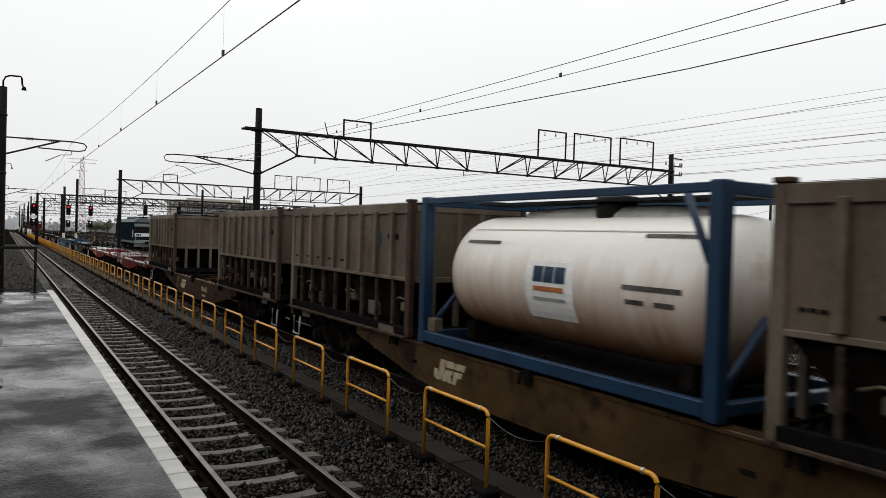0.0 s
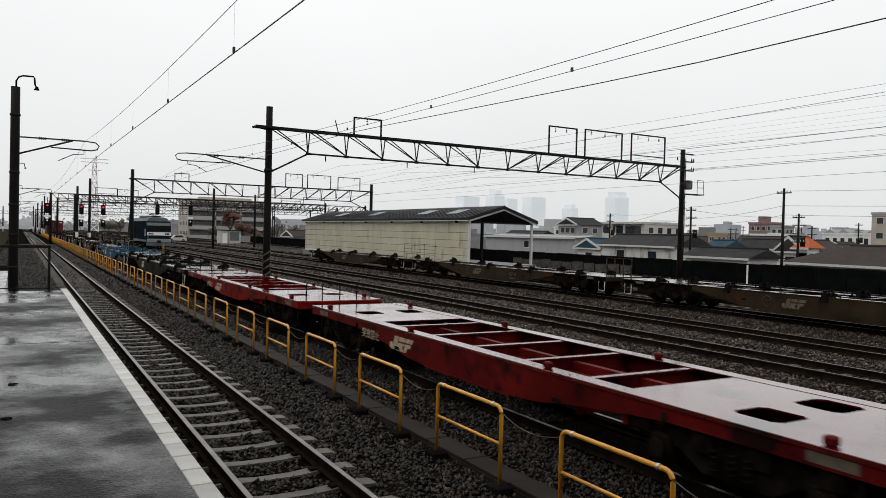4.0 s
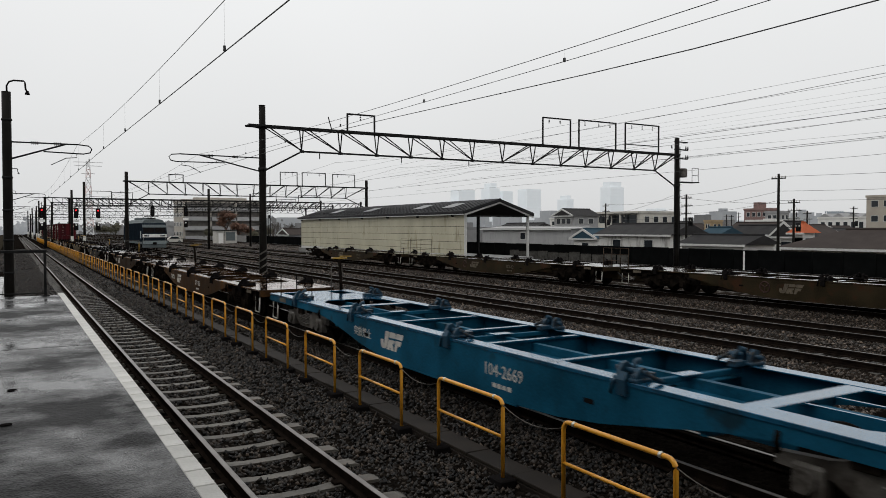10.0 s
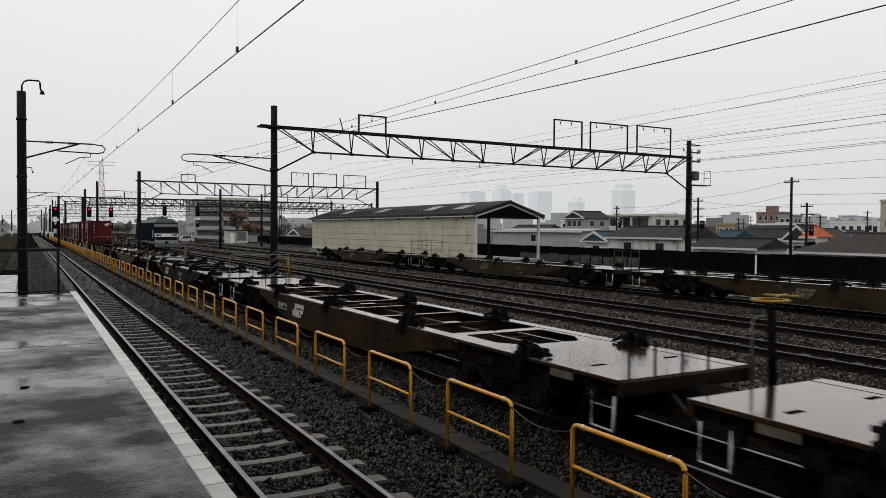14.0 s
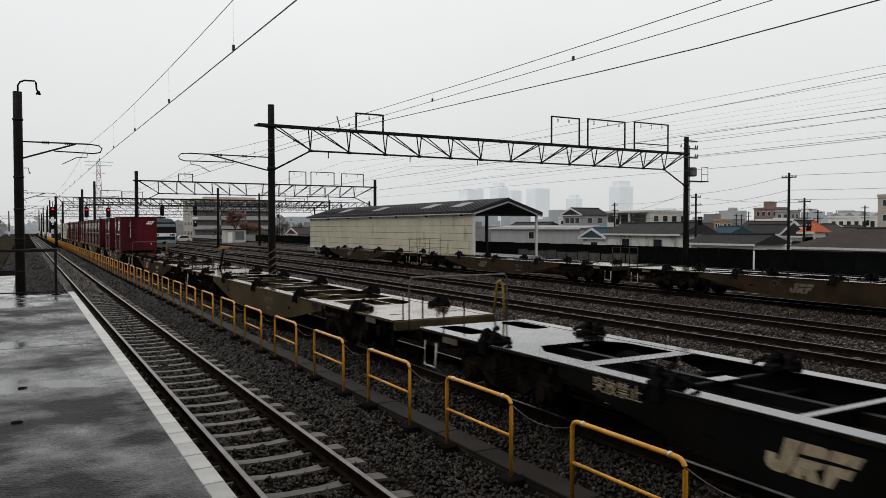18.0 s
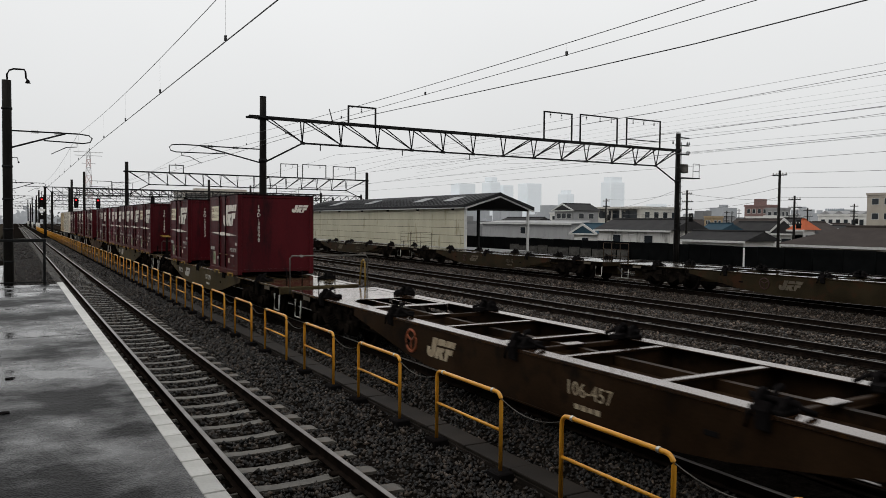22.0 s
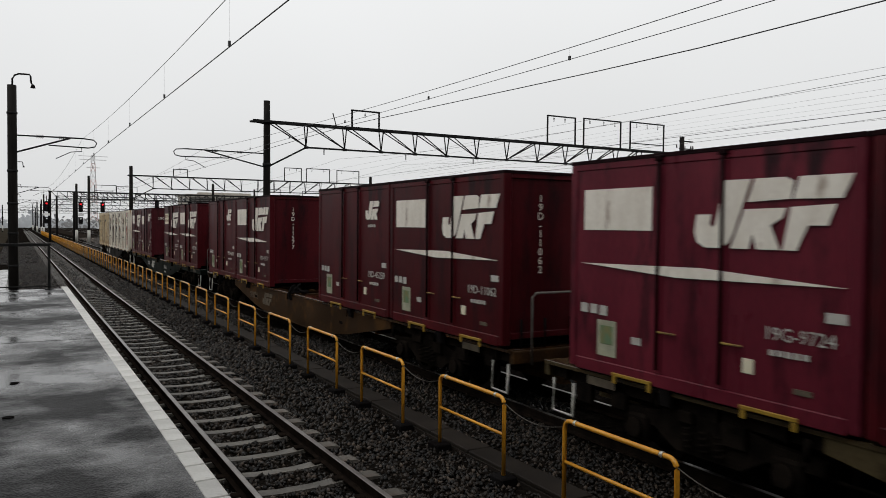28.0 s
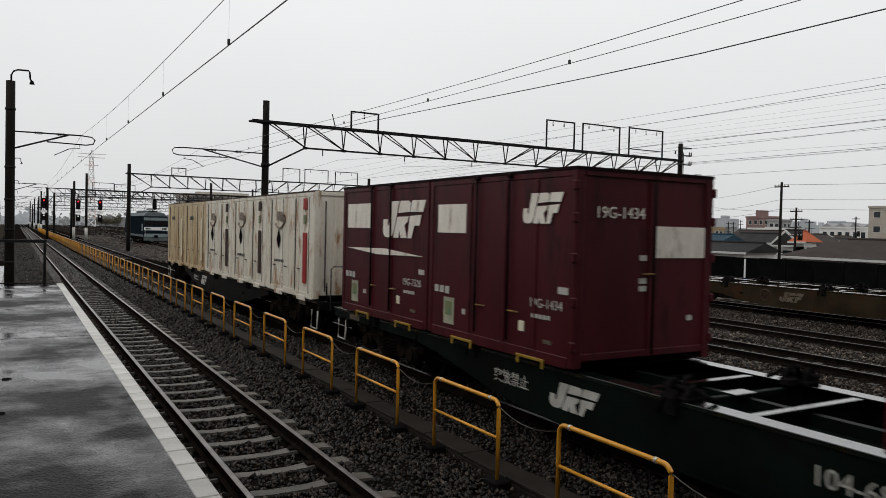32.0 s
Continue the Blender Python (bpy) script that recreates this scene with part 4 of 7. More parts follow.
def build_wagon(paint, length=20.4, bogie_key="bogie_dark", clamp=None, label="", number="", handle="wheel", wide_plate=False, emblem_y=2.15, ring="", mark="white_dirty",
                number_y=-1.45, turning=True, light_steps=True, warning=True, end_holes=(False, False), warn=(1.35, 0.62), deep=0.70, emblem=True, locks=(-7.7, -3.9, 0.1, 4.0, 7.55), column=(-0.6, -0.6)):
    """A flat container wagon, its middle over the origin, its front towards -y."""
    w = thing("container_wagon", pose(0, 0, 0), label, "wagon", "wagons of the freight train")
    P, PW = M[paint], M[paint + "_wet"]
    half = length / 2 - 0.53
    hw = 1.31
    scale = (length / 2 - 0.55) / 9.65
    grimy = paint in ("w_umber", "w_tan", "w_brown", "w_rust", "w_olive", "w_dark", "w_parked")
    for s in (-1, 1):
        belly = 5.75 * scale if grimy else half
        part("side_sill", fish_sill(s * hw - 0.02, s * hw + 0.02, belly, deep, 0.17, scale), P, w)
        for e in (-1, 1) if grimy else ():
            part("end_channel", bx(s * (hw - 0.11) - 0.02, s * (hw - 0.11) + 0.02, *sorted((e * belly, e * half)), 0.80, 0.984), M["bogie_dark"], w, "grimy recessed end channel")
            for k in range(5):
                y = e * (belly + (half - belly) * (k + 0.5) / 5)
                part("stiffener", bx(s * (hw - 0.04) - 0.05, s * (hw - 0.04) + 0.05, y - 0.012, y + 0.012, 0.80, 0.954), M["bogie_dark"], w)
        part("sill_flange", bx(s * 1.20 - 0.14, s * 1.20 + 0.14, -half, half, 0.987, 1.005, 0.004), PW, w)
        part("lower_flange", bx(s * 1.25 - 0.09, s * 1.25 + 0.07, -1.8 * scale, 1.8 * scale, 0.962 - deep, 0.984 - deep), P, w)
        part("deck_edge", bx(s * 1.335 - 0.012, s * 1.335 + 0.012, -half, half, 0.955, 1.003, 0.003), PW, w)
    part("centre_sill", bx(-0.22, 0.22, -half, half, 0.42, 0.80), P, w)
    part("centre_sill_web", bx(-0.06, 0.06, -half, half, 0.80, 0.93), P, w)
    for s in (-1, 1):
        # end deck plate with its openings
        def turned(pts):
            return [(x, s * y) for x, y in pts]
        def both(pts):
            return [turned(pts), turned([(-x, y) for x, y in pts])]
        if wide_plate:
            inner = half - 3.4
            holes = both([(0.27, half - 2.05), (0.36, half - 2.13), (0.80, half - 2.13), (0.89, half - 2.05), (0.89, half - 1.63), (0.80, half - 1.55), (0.36, half - 1.55), (0.27, half - 1.63)])
        else:
            inner = half - 4.35
            holes = [turned([(-0.92, inner + 0.26), (0.92, inner + 0.26), (0.92, inner + 1.2), (0.62, inner + 1.62), (-0.62, inner + 1.62), (-0.92, inner + 1.2)])]
            if end_holes[s > 0]:
                holes += both([(0.46, half - 1.0), (0.60, half - 1.2), (0.90, half - 1.2), (1.0, half - 1.1), (1.0, half - 0.22), (0.94, half - 0.14), (0.58, half - 0.14), (0.48, half - 0.3)])
            else:
                holes += both([(0.62, half - 0.95), (0.92, half - 0.95), (0.92, half - 0.85), (0.62, half - 0.85)])
        bm = pierced_plate(turned([(-1.06, inner), (1.06, inner), (1.06, half), (-1.06, half)]), holes, 0.982, 1.0)
        part("end_deck", bm, PW, w, "rain-wet end deck plate")
        if not end_holes[s > 0] and not wide_plate:
            for q in (-0.32, 0.3):
                part("opening_bar", bx(q - 0.022, q + 0.022, *sorted((s * (inner + 0.27), s * (inner + 1.61))), 0.975, 0.99), PW, w)
        part("end_beam", bx(-hw, hw, s * half - 0.05, s * half + 0.05, 0.80, 0.985, 0.01), P, w)
        c = part("coupler", bx(-0.12, 0.12, *sorted((s * half, s * (length / 2 - 0.02))), 0.62, 0.86, 0.03), M["bogie_dark"], w)
        part("coupler_knuckle", bx(-0.2, 0.2, *sorted((s * (length / 2 - 0.3), s * (length / 2 + 0.02))), 0.6, 0.9, 0.06), M["bogie_dark"], c)
        part("air_hose", tb([(0.3 * s, s * half, 0.75), (0.34 * s, s * (half + 0.25), 0.6), (0.3 * s, s * (half + 0.5), 0.42)], 0.03, 6), M["rubber"], w)
        for x in (-1, 1):
            st = [(x * 1.27, s * (half - 0.12), 0.78), (x * 1.29, s * (half - 0.12), 0.36), (x * 1.29, s * (half - 0.52), 0.36), (x * 1.27, s * (half - 0.52), 0.78)]
            part("step", tb(st, 0.024, 6), M["white_dirty"] if light_steps else M["black"], w, "pale step loop" if light_steps else "")
    for y in (-2.7, -1.3, 0.07, 1.43, 2.75) if wide_plate else (-2.42, -0.7, 0.7, 2.42):
        cb = part("cross_beam", bx(-1.28, 1.28, y - 0.012, y + 0.012, max(0.5, 1.02 - deep), 0.962), P, w)
        part("beam_top", bx(-1.06, 1.06, y - 0.05, y + 0.05, 0.965, 0.995), PW, cb)
    for y in (-5.0, -3.7, -1.8, 1.8, 3.7, 5.0):
        part("floor_beam", bx(-1.28, 1.28, y * scale - 0.05, y * scale + 0.05, 0.62, 0.80), P, w)
    for y in locks if length > 18 else (-6.0, -2.0, 2.0, 6.0):
        link = abs(y) < 5 * scale and length > 18
        if link:
            lk = part("lock_link", bx(-1.05, 1.05, y - 0.035, y + 0.035, 0.90, 0.975, 0.01), P, w)
            part("link_plate", bx(-0.32, 0.10, y - 0.10, y + 0.10, 0.972, 0.992, 0.004), PW, lk)
        for s in (-1, 1):
            part("container_lock", clamp or CLAMP, None, w, at=pose(s * 1.14, y, 1.003, 0, 0, 0 if s < 0 else 180))
    for y in (-7.1 * scale, 7.1 * scale):
        add_bogie(w, y, bogie_key, turning)
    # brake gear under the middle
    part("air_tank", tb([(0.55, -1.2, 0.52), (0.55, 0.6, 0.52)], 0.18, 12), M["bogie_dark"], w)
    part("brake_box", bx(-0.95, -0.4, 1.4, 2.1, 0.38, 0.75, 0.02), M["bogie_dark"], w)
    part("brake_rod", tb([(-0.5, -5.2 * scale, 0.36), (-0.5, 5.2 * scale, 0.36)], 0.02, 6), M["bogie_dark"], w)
    # end fittings: thin stakes and a hand-brake column with its wheel
    for x in (-1.05, -0.55, 0.0, 0.55):
        part("stake", tb([(x, -half + 0.08, 0.99), (x, -half + 0.08, 1.42)], 0.019, 6), M["black"], w)
    e = -half - 0.28
    if handle == "wheel":
        cx, top = column[1], 1.87
        col = part("brake_column", tb([(column[0], e, 0.6), (cx, e, top)], 0.06, 8), M["bogie_dark"], w)
        hoop = [(cx + 0.26 * math.cos(a), e + 0.22 * math.sin(a), top + 0.01) for a in (i * math.pi / 8 for i in range(17))]
        bw = part("brake_wheel", tb(hoop, 0.022, 6), M["amber"], col, "yellow hand-brake wheel")
        for q in (0.4, 1.97):
            part("spoke", tb([(cx - 0.24 * math.cos(q), e - 0.2 * math.sin(q), top), (cx + 0.24 * math.cos(q), e + 0.2 * math.sin(q), top)], 0.014, 5), M["amber"], bw)
    if handle in ("wheel", "hoop"):
        x0, zr = (-1.05, 1.82) if handle == "hoop" else (min(column) - 0.25, 1.66)
        part("hand_rail", tb([(x0, e + 0.1, 0.8), (x0, e + 0.1, zr - 0.06), (x0 + 0.07, e + 0.1, zr), (1.48, e + 0.1, zr), (1.55, e + 0.1, zr - 0.06), (1.55, e + 0.1, 0.8)], 0.019, 6), M["rail_grey"], w)
    if handle == "hoop":
        part("hand_grip", tb([(1.47, -half - 0.2, 0.95), (1.5, -half - 0.1, 1.62), (1.5, -half, 1.68), (1.5, -half + 0.1, 1.62), (1.47, -half + 0.2, 0.95)], 0.028, 6), M["amber"], w, "yellow hand grip")
    # markings on the sill, both sides alike
    x = -hw - 0.024
    mz = 0.66 if deep > 0.6 else 0.74
    if emblem:
        logo_shape(w, 0.95, 0.34 if deep > 0.6 else 0.26, on_side(x, emblem_y, mz), M[mark])
    if number:
        letters_side(number, 0.26, x, number_y + 0.0, 0.68, M[mark], w)
        bars(w, 0.5, 0.07, 4, on_side(x, number_y, 0.47), M[mark])
    if ring:
        pts = [(x, emblem_y + 1.05 + 0.19 * math.cos(q), 0.66 + 0.19 * math.sin(q)) for q in (i * math.pi / 10 for i in range(21))]
        rg = part("round_emblem", tb(pts, 0.028, 5), M[ring], w, "painted ring emblem")
        for q in (0.5, 2.6, 4.7):
            part("emblem_spoke", tb([(x, emblem_y + 1.05, 0.66), (x, emblem_y + 1.05 + 0.17 * math.cos(q), 0.66 + 0.17 * math.sin(q))], 0.022, 5), M[ring], rg)
    elif warning:
        letters_side("突放禁止", 0.21, x, emblem_y + warn[0], max(warn[1], mz), M[mark], w)
    for y in (-8.6, 8.6):
        part("data_panel", bx(x - 0.003, x + 0.003, y * scale - 0.24, y * scale + 0.24, 0.845, 0.945), M["mark_dull"], w, "pale grimy data panel")
    for y in (-3.3 * scale, 3.3 * scale):
        part("hand_hole", bx(x - 0.004, x + 0.004, y - 0.09, y + 0.09, 0.62, 0.68, 0.003), M["black"], w)
    # brackets, pipes and boxes hung under the deck edge, over the bogies most of all
    rng = random.Random(int(length * 10) + len(label))
    for s in (-1, 1):
        for e in (-1, 1):
            for k in range(4):
                y = e * (half - 0.7 - k * 0.75 + rng.uniform(-0.15, 0.15))
                d = rng.uniform(0.08, 0.24)
                part("bracket", bx(s * 1.24 - 0.05, s * 1.24 + 0.05, y - rng.uniform(0.05, 0.2), y + rng.uniform(0.05, 0.2), 0.82 - d, 0.826, 0.01), M["bogie_dark"], w)
            part("lift_lug", tb([(s * 1.33, e * 5.9 * scale, 0.9), (s * 1.36, e * 5.9 * scale, 0.8), (s * 1.33, e * 5.9 * scale, 0.7)], 0.03, 6), M["bogie_dark"], w)
        part("brake_pipe", tb([(s * 1.05, -half + 0.4, 0.74), (s * 1.05, -half + 3.0, 0.72), (s * 1.0, -half + 3.6, 0.5), (s * 1.0, half - 3.6, 0.5), (s * 1.05, half - 3.0, 0.72), (s * 1.05, half - 0.4, 0.74)], 0.022, 6), M["bogie_dark"], w)
    settle(w)
    return w


def settle(w):
    """The frame is 2.3 m wide and rides low on its bogies."""
    for ob in w.children:
        if ob.name.startswith("bogie"):
            continue
        for q in (ob, *ob.children):
            at = q.matrix_basis.copy()
            if at == Matrix.Identity(4):
                q.data.transform(Matrix.Translation((0, 0, -0.065)) @ Matrix.Diagonal((0.855, 1, 1, 1)))
            else:
                at.translation = (at.translation.x * (0.9 if ob.name.startswith("container_lock") else 0.855), at.translation.y, at.translation.z - 0.065)
                q.matrix_basis = at


def place(ob, s, z=0.0):
    s += 0.25 if z == 0 else 0
    ob.matrix_basis = pose(TRAIN_X, s, z)
    MOVING.append((ob, s, z))
    return ob


# front to back: middle of each wagon along the train
place(build_wagon("w_tan", label="brown rusty flat wagon carrying grey boxes and a tank container", number="", warning=False, mark="mark_cream"), 7.5)
place(build_wagon("w_brown", label="rusty brown flat wagon with a yellow emblem, partly loaded", number="106-456", ring="mark_ochre", mark="mark_cream", emblem_y=1.85, number_y=-1.6), 27.9)
place(build_wagon("w_red", 14.75, clamp=CLAMP_RED, wide_plate=True, handle="", deep=0.48, mark="mark_cream", light_steps=False, label="empty glossy red short flat wagon, wet deck", number=""), 45.47)
place(build_wagon("w_scarlet", 14.75, clamp=CLAMP_RED, wide_plate=True, handle="none", emblem_y=1.55, deep=0.44, mark="mark_cream", light_steps=False, label="empty glossy red short flat wagon, rain-wet deck", number=""), 60.22)
place(build_wagon("w_green", label="empty dark green flat wagon with a wet deck", number="", handle="", ring="mark_ochre", end_holes=(True, False)), 77.6)
place(build_wagon("w_blue", bogie_key="bogie", clamp=CLAMP_BLUE, label="empty bright blue flat wagon with grey bogies", number="104-2669", handle="hoop", end_holes=(False, True)), 97.9)
place(build_wagon("w_rust", label="empty brown flat wagon with a wet steel deck", number="107-502", handle="wheel", column=(1.5, 1.4)), 118.3)
place(build_wagon("w_umber", label="empty dark brown flat wagon, rain-wet deck", number="", handle="wheel", column=(1.5, 1.4)), 138.7)
place(build_wagon("w_dark", label="empty black-green flat wagon with white numbers", number="104-126", handle="hoop", mark="mark_cream", warn=(2.5, 0.84), end_holes=(False, True)), 159.1)
place(build_wagon("w_olive", label="empty olive brown flat wagon, glossy wet deck", number="107-923", handle="hoop", mark="mark_dull", emblem=False, warning=False, light_steps=False), 179.5)
place(build_wagon("w_umber", label="empty rusty dark brown flat wagon", number="106-457", ring="mark_rust_red", mark="mark_cream", end_holes=(True, False), column=(0.12, 0.41)), 199.9)
place(build_wagon("w_olive", label="olive flat wagon carrying two maroon containers", number="107-794", handle="hoop"), 220.3)
place(build_wagon("w_olive", label="olive flat wagon fully loaded with maroon containers", number="", handle="wheel"), 240.7)
place(build_wagon("w_rust", label="rusty brown flat wagon with maroon containers, one place free", number="", handle="hoop", mark="mark_dull"), 260.85)
place(build_wagon("w_green", label="dark green flat wagon with maroon containers", number="104-68", handle="hoop", emblem_y=1.7, number_y=-1.85), 281.5)
place(build_wagon("w_dark", label="charcoal flat wagon carrying white containers", number="", handle="hoop"), 301.9)


# ---- the loads ----
def box_shell(L, W, H, material, parent, ribs=(), roof=0.04, rib_depth=0.035):
    """Body of a closed container: walls with recessed panels between posts, corner castings, roof edge."""
    part("body", bx(-W / 2 + 0.014, W / 2 - 0.014, -L / 2 + 0.03, L / 2 - 0.03, 0.10, H - 0.03, 0.008), material, parent)
    for x in (-1, 1):
        for y in (-1, 1):
            part("corner_post", bx(x * (W / 2 - 0.07) - 0.07, x * (W / 2 - 0.07) + 0.07, y * (L / 2 - 0.06) - 0.06, y * (L / 2 - 0.06) + 0.06, 0.02, H - 0.005, 0.012), material, parent)
    for x in (-1, 1):
        part("top_rail", bx(x * (W / 2 - 0.05) - 0.048, x * (W / 2 - 0.05) + 0.048, -L / 2 + 0.10, L / 2 - 0.10, H - 0.12, H - 0.01, 0.01), material, parent)
        part("bottom_rail", bx(x * (W / 2 - 0.05) - 0.048, x * (W / 2 - 0.05) + 0.048, -L / 2 + 0.12, L / 2 - 0.12, 0.0, 0.15, 0.01), material, parent)
        for y, wd in ribs:
            part("side_post", bx(x * (W / 2 - 0.02) - 0.024, x * (W / 2 - 0.02) + 0.024, y - wd / 2, y + wd / 2, 0.152, H - 0.122, 0.01), material, parent)
    for y in (-1, 1):
        part("end_rail", bx(-W / 2 + 0.14, W / 2 - 0.14, y * (L / 2 - 0.05) - 0.045, y * (L / 2 - 0.05) + 0.045, H - 0.11, H - 0.012, 0.01), material, parent)


def blade(parent, x, y0, y1, z0, z1, t, material):
    """The long thin pointed stripe on a container's side."""
    o = [(y0, z0), (y0 + (y1 - y0) * 0.45, z0 + (z1 - z0) * 0.45 - t / 2), (y1, z1), (y0 + (y1 - y0) * 0.55, z0 + (z1 - z0) * 0.55 + t / 2)]
    part("stripe", prism(bmesh.new(), o, x - 0.004, x + 0.004, "x"), material, parent, "pointed white stripe")


def patch(parent, x, y0, y1, z0, z1, material, label="", name="panel"):
    return part(name, bx(x - 0.006, x + 0.006, y0, y1, z0, z1), material, parent, label)


def container(number, style, paint="maroon"):
    """A twelve-foot box. Its camera side looks to -x, its front end to -y."""
    label = {"a": "maroon steel container with white emblem and yellowed sign panel", "b": "maroon steel container with white emblem, white panel and stripe",
             "c": "maroon steel container with a small white emblem", "d": "plum steel container with side doors and white panels"}[style]
    c = thing("freight_container", pose(0, 0, 0), label, "container", "containers on the train")
    L, W, H = 3.70, 2.45, 2.53
    P = M[paint]
    ribs = ((0.38, 0.10), (-0.45, 0.10)) if style != "d" else ((0.62, 0.12), (-0.30, 0.12), (-1.05, 0.05))
    box_shell(L, W, H, P, c, ribs)
    x = -W / 2 + 0.010
    rib_x = -W / 2 - 0.006
    if style in "ab":
        pm = M["sign_old"] if style == "a" else M["aged_white"]
        p = patch(c, x, 0.50, 1.60, 1.70, 2.18, pm, "pale sign panel")
        if style == "a":
            for k, line in enumerate(("鉄道コンテナ", "環境にやさしい")):
                letters_side(line, 0.15, x - 0.008, 1.06, 1.835 + k * 0.21, M["sign_ink"], c)
        logo_shape(c, 1.66, 0.66, on_side(rib_x, -0.93, 1.87), M["aged_white"])
        blade(c, rib_x, 1.64, -1.72, 1.30, 1.24, 0.125, M["aged_white"])
    elif style == "c":
        logo_shape(c, 0.95, 0.36, on_side(rib_x, -1.10, 2.02), M["aged_white"], pieces=("hook", "bowl", "legs"))
        bars(c, 0.36, 0.06, 4, on_side(x - 0.01, -1.08, 1.72), M["white_dirty"])
    else:
        patch(c, x, 0.72, 1.58, 1.66, 2.11, M["aged_white"], "white panel")
        logo_shape(c, 0.85, 0.4, on_side(rib_x, -1.18, 2.02), M["aged_white"])
    bars(c, 0.5, 0.13, 3, on_side(x - 0.01, 1.38, 0.76), M["white_dirty"])
    pk = patch(c, x, 1.03, 1.34, 0.22, 0.64, M["notice"], "faded green and white notice", "notice")
    part("notice_mark", bx(x - 0.011, x - 0.006, 1.08, 1.29, 0.36, 0.58, 0.002), M["notice_green"], pk)
    letters_side(number, 0.175, x - 0.01, -1.28, 0.77, M["white_dirty"], c)
    bars(c, 0.42, 0.06, 5, on_side(x - 0.01, -1.2, 0.60), M["white_dirty"])
    patch(c, x, -1.72, -1.53, 0.93, 1.02, M["white_dirty"], name="tag")
    patch(c, x, 0.64, 0.78, 0.42, 0.50, M["white_dirty"], name="tag")
    patch(c, x, -0.82, -0.70, 0.36, 0.50, M["sign_old"], name="tag")
    patch(c, x, -1.42, -1.24, 0.26, 0.31, M["mark_dull"], name="tag")
    for y in (0.38, -0.45):
        part("door_lever", bx(rib_x - 0.03, rib_x - 0.005, y - 0.26, y - 0.02, 0.60, 0.622, 0.006), M["lever"], c, "yellow door lever")
        part("bar_keeper", tb([(rib_x - 0.02, y, 0.2), (rib_x - 0.02, y, 2.47)], 0.018, 6), M["maroon_dark"], c)
        part("bar_cap", bx(rib_x - 0.045, rib_x + 0.02, y - 0.05, y + 0.05, 2.45, 2.51, 0.008), M["maroon_dark"], c)
    for y in (0.75, -1.0):
        fp = part("fork_guard", bx(-W / 2 - 0.03, -W / 2 - 0.002, y - 0.3, y + 0.3, 0.015, 0.055, 0.006), M["amber"], c, "yellow fork pocket guard")
        for e in (-0.27, 0.27):
            part("guard_leg", bx(-W / 2 - 0.028, -W / 2 - 0.004, y + e - 0.025, y + e + 0.025, -0.07, 0.014, 0.005), M["amber"], fp)
    # thin black sheet under the box, standing for the shadow there
    part("sill_shadow_gap", bx(-W / 2 + 0.1, W / 2 - 0.1, -L / 2 + 0.1, L / 2 - 0.1, -0.004, 0.0), M["black"], c)
    # front end
    y = -L / 2 + 0.02
    if style == "d":
        letters_front(number, 0.21, -0.48, y - 0.006, 1.97, M["aged_white"], c)
        for z in (1.4, 1.1, 1.0):
            part("tag", bx(-0.12, 0.0, y - 0.006, y + 0.006, z - 0.035, z + 0.035), M["white_dirty"], c)
    else:
        for i, ch in enumerate(number):
            letters_front(ch, 0.155, -W / 2 + 0.66, y - 0.006, 2.14 - i * 0.13, M["aged_white"], c)
        logo_shape(c, 0.56, 0.24, pose(0.78, y, 2.1), M["aged_white"])
    part("roof_edge", bx(-W / 2 - 0.006, W / 2 + 0.006, -L / 2 - 0.006, L / 2 + 0.006, H - 0.04, H + 0.004, 0.003), M["maroon_dark"], c)
    part("tag", bx(0.78, 0.88, y - 0.006, y + 0.006, 0.55, 0.62), M["white_dirty"], c)
    if style == "d":
        part("end_panel", bx(0.17, 1.12, y - 0.006, y + 0.006, 1.40, 1.82), M["aged_white"], c, "white panel")
        part("end_door_post", bx(0.03, 0.09, y - 0.02, y + 0.01, 0.15, 2.4, 0.01), P, c)
        part("end_lock_rod", tb([(0.12, y - 0.02, 0.12), (0.12, y - 0.02, 2.45)], 0.016, 6), M["maroon_dark"], c)
        part("door_lever", bx(-0.1, 0.12, y - 0.045, y - 0.02, 1.18, 1.2, 0.006), M["lever"], c, "yellow door lever")
        for xx in (-W / 2 - 0.004, W / 2 + 0.004):
            for z in (0.3, 0.85, 1.4, 1.9, 2.3):
                part("hinge", bx(xx - 0.035, xx + 0.035, y - 0.045, y + 0.03, z - 0.06, z + 0.06, 0.012), P, c)
    part("end_sill", bx(-W / 2 + 0.15, W / 2 - 0.15, y - 0.016, y + 0.005, 0.11, 0.2, 0.006), P, c)
    return c


M["aged_white"] = mat("aged_white_marking", (0.86, 0.81, 0.72), (0.72, 0.66, 0.57), rough=0.5, scale=5, fine=40, bump=0, stain=(0.34, 0.26, 0.2), stain_at=0.66, stain_scale=3, stretch=(1, 1, 0.4))
M["lever"] = mat("worn_yellow_lever", (0.3, 0.19, 0.045), (0.12, 0.07, 0.03), rough=0.5, scale=14, fine=60)
M["sign_ink"] = mat("faded_ink", (0.3, 0.2, 0.14), rough=0.6, bump=0)
M["sign_old"] = mat("yellowed_sign", (0.78, 0.73, 0.56), (0.68, 0.62, 0.45), rough=0.5, scale=5, fine=40, bump=0.03)
M["notice"] = mat("notice_paper", (0.42, 0.41, 0.3), (0.26, 0.27, 0.2), rough=0.6, bump=0)
M["notice_green"] = mat("notice_green", (0.12, 0.21, 0.12), (0.2, 0.19, 0.08), rough=0.6, scale=9, bump=0)
M["teal"] = mat("teal_mark", (0.012, 0.075, 0.07), rough=0.5, bump=0)
DECK = 0.965
STEP = 3.745


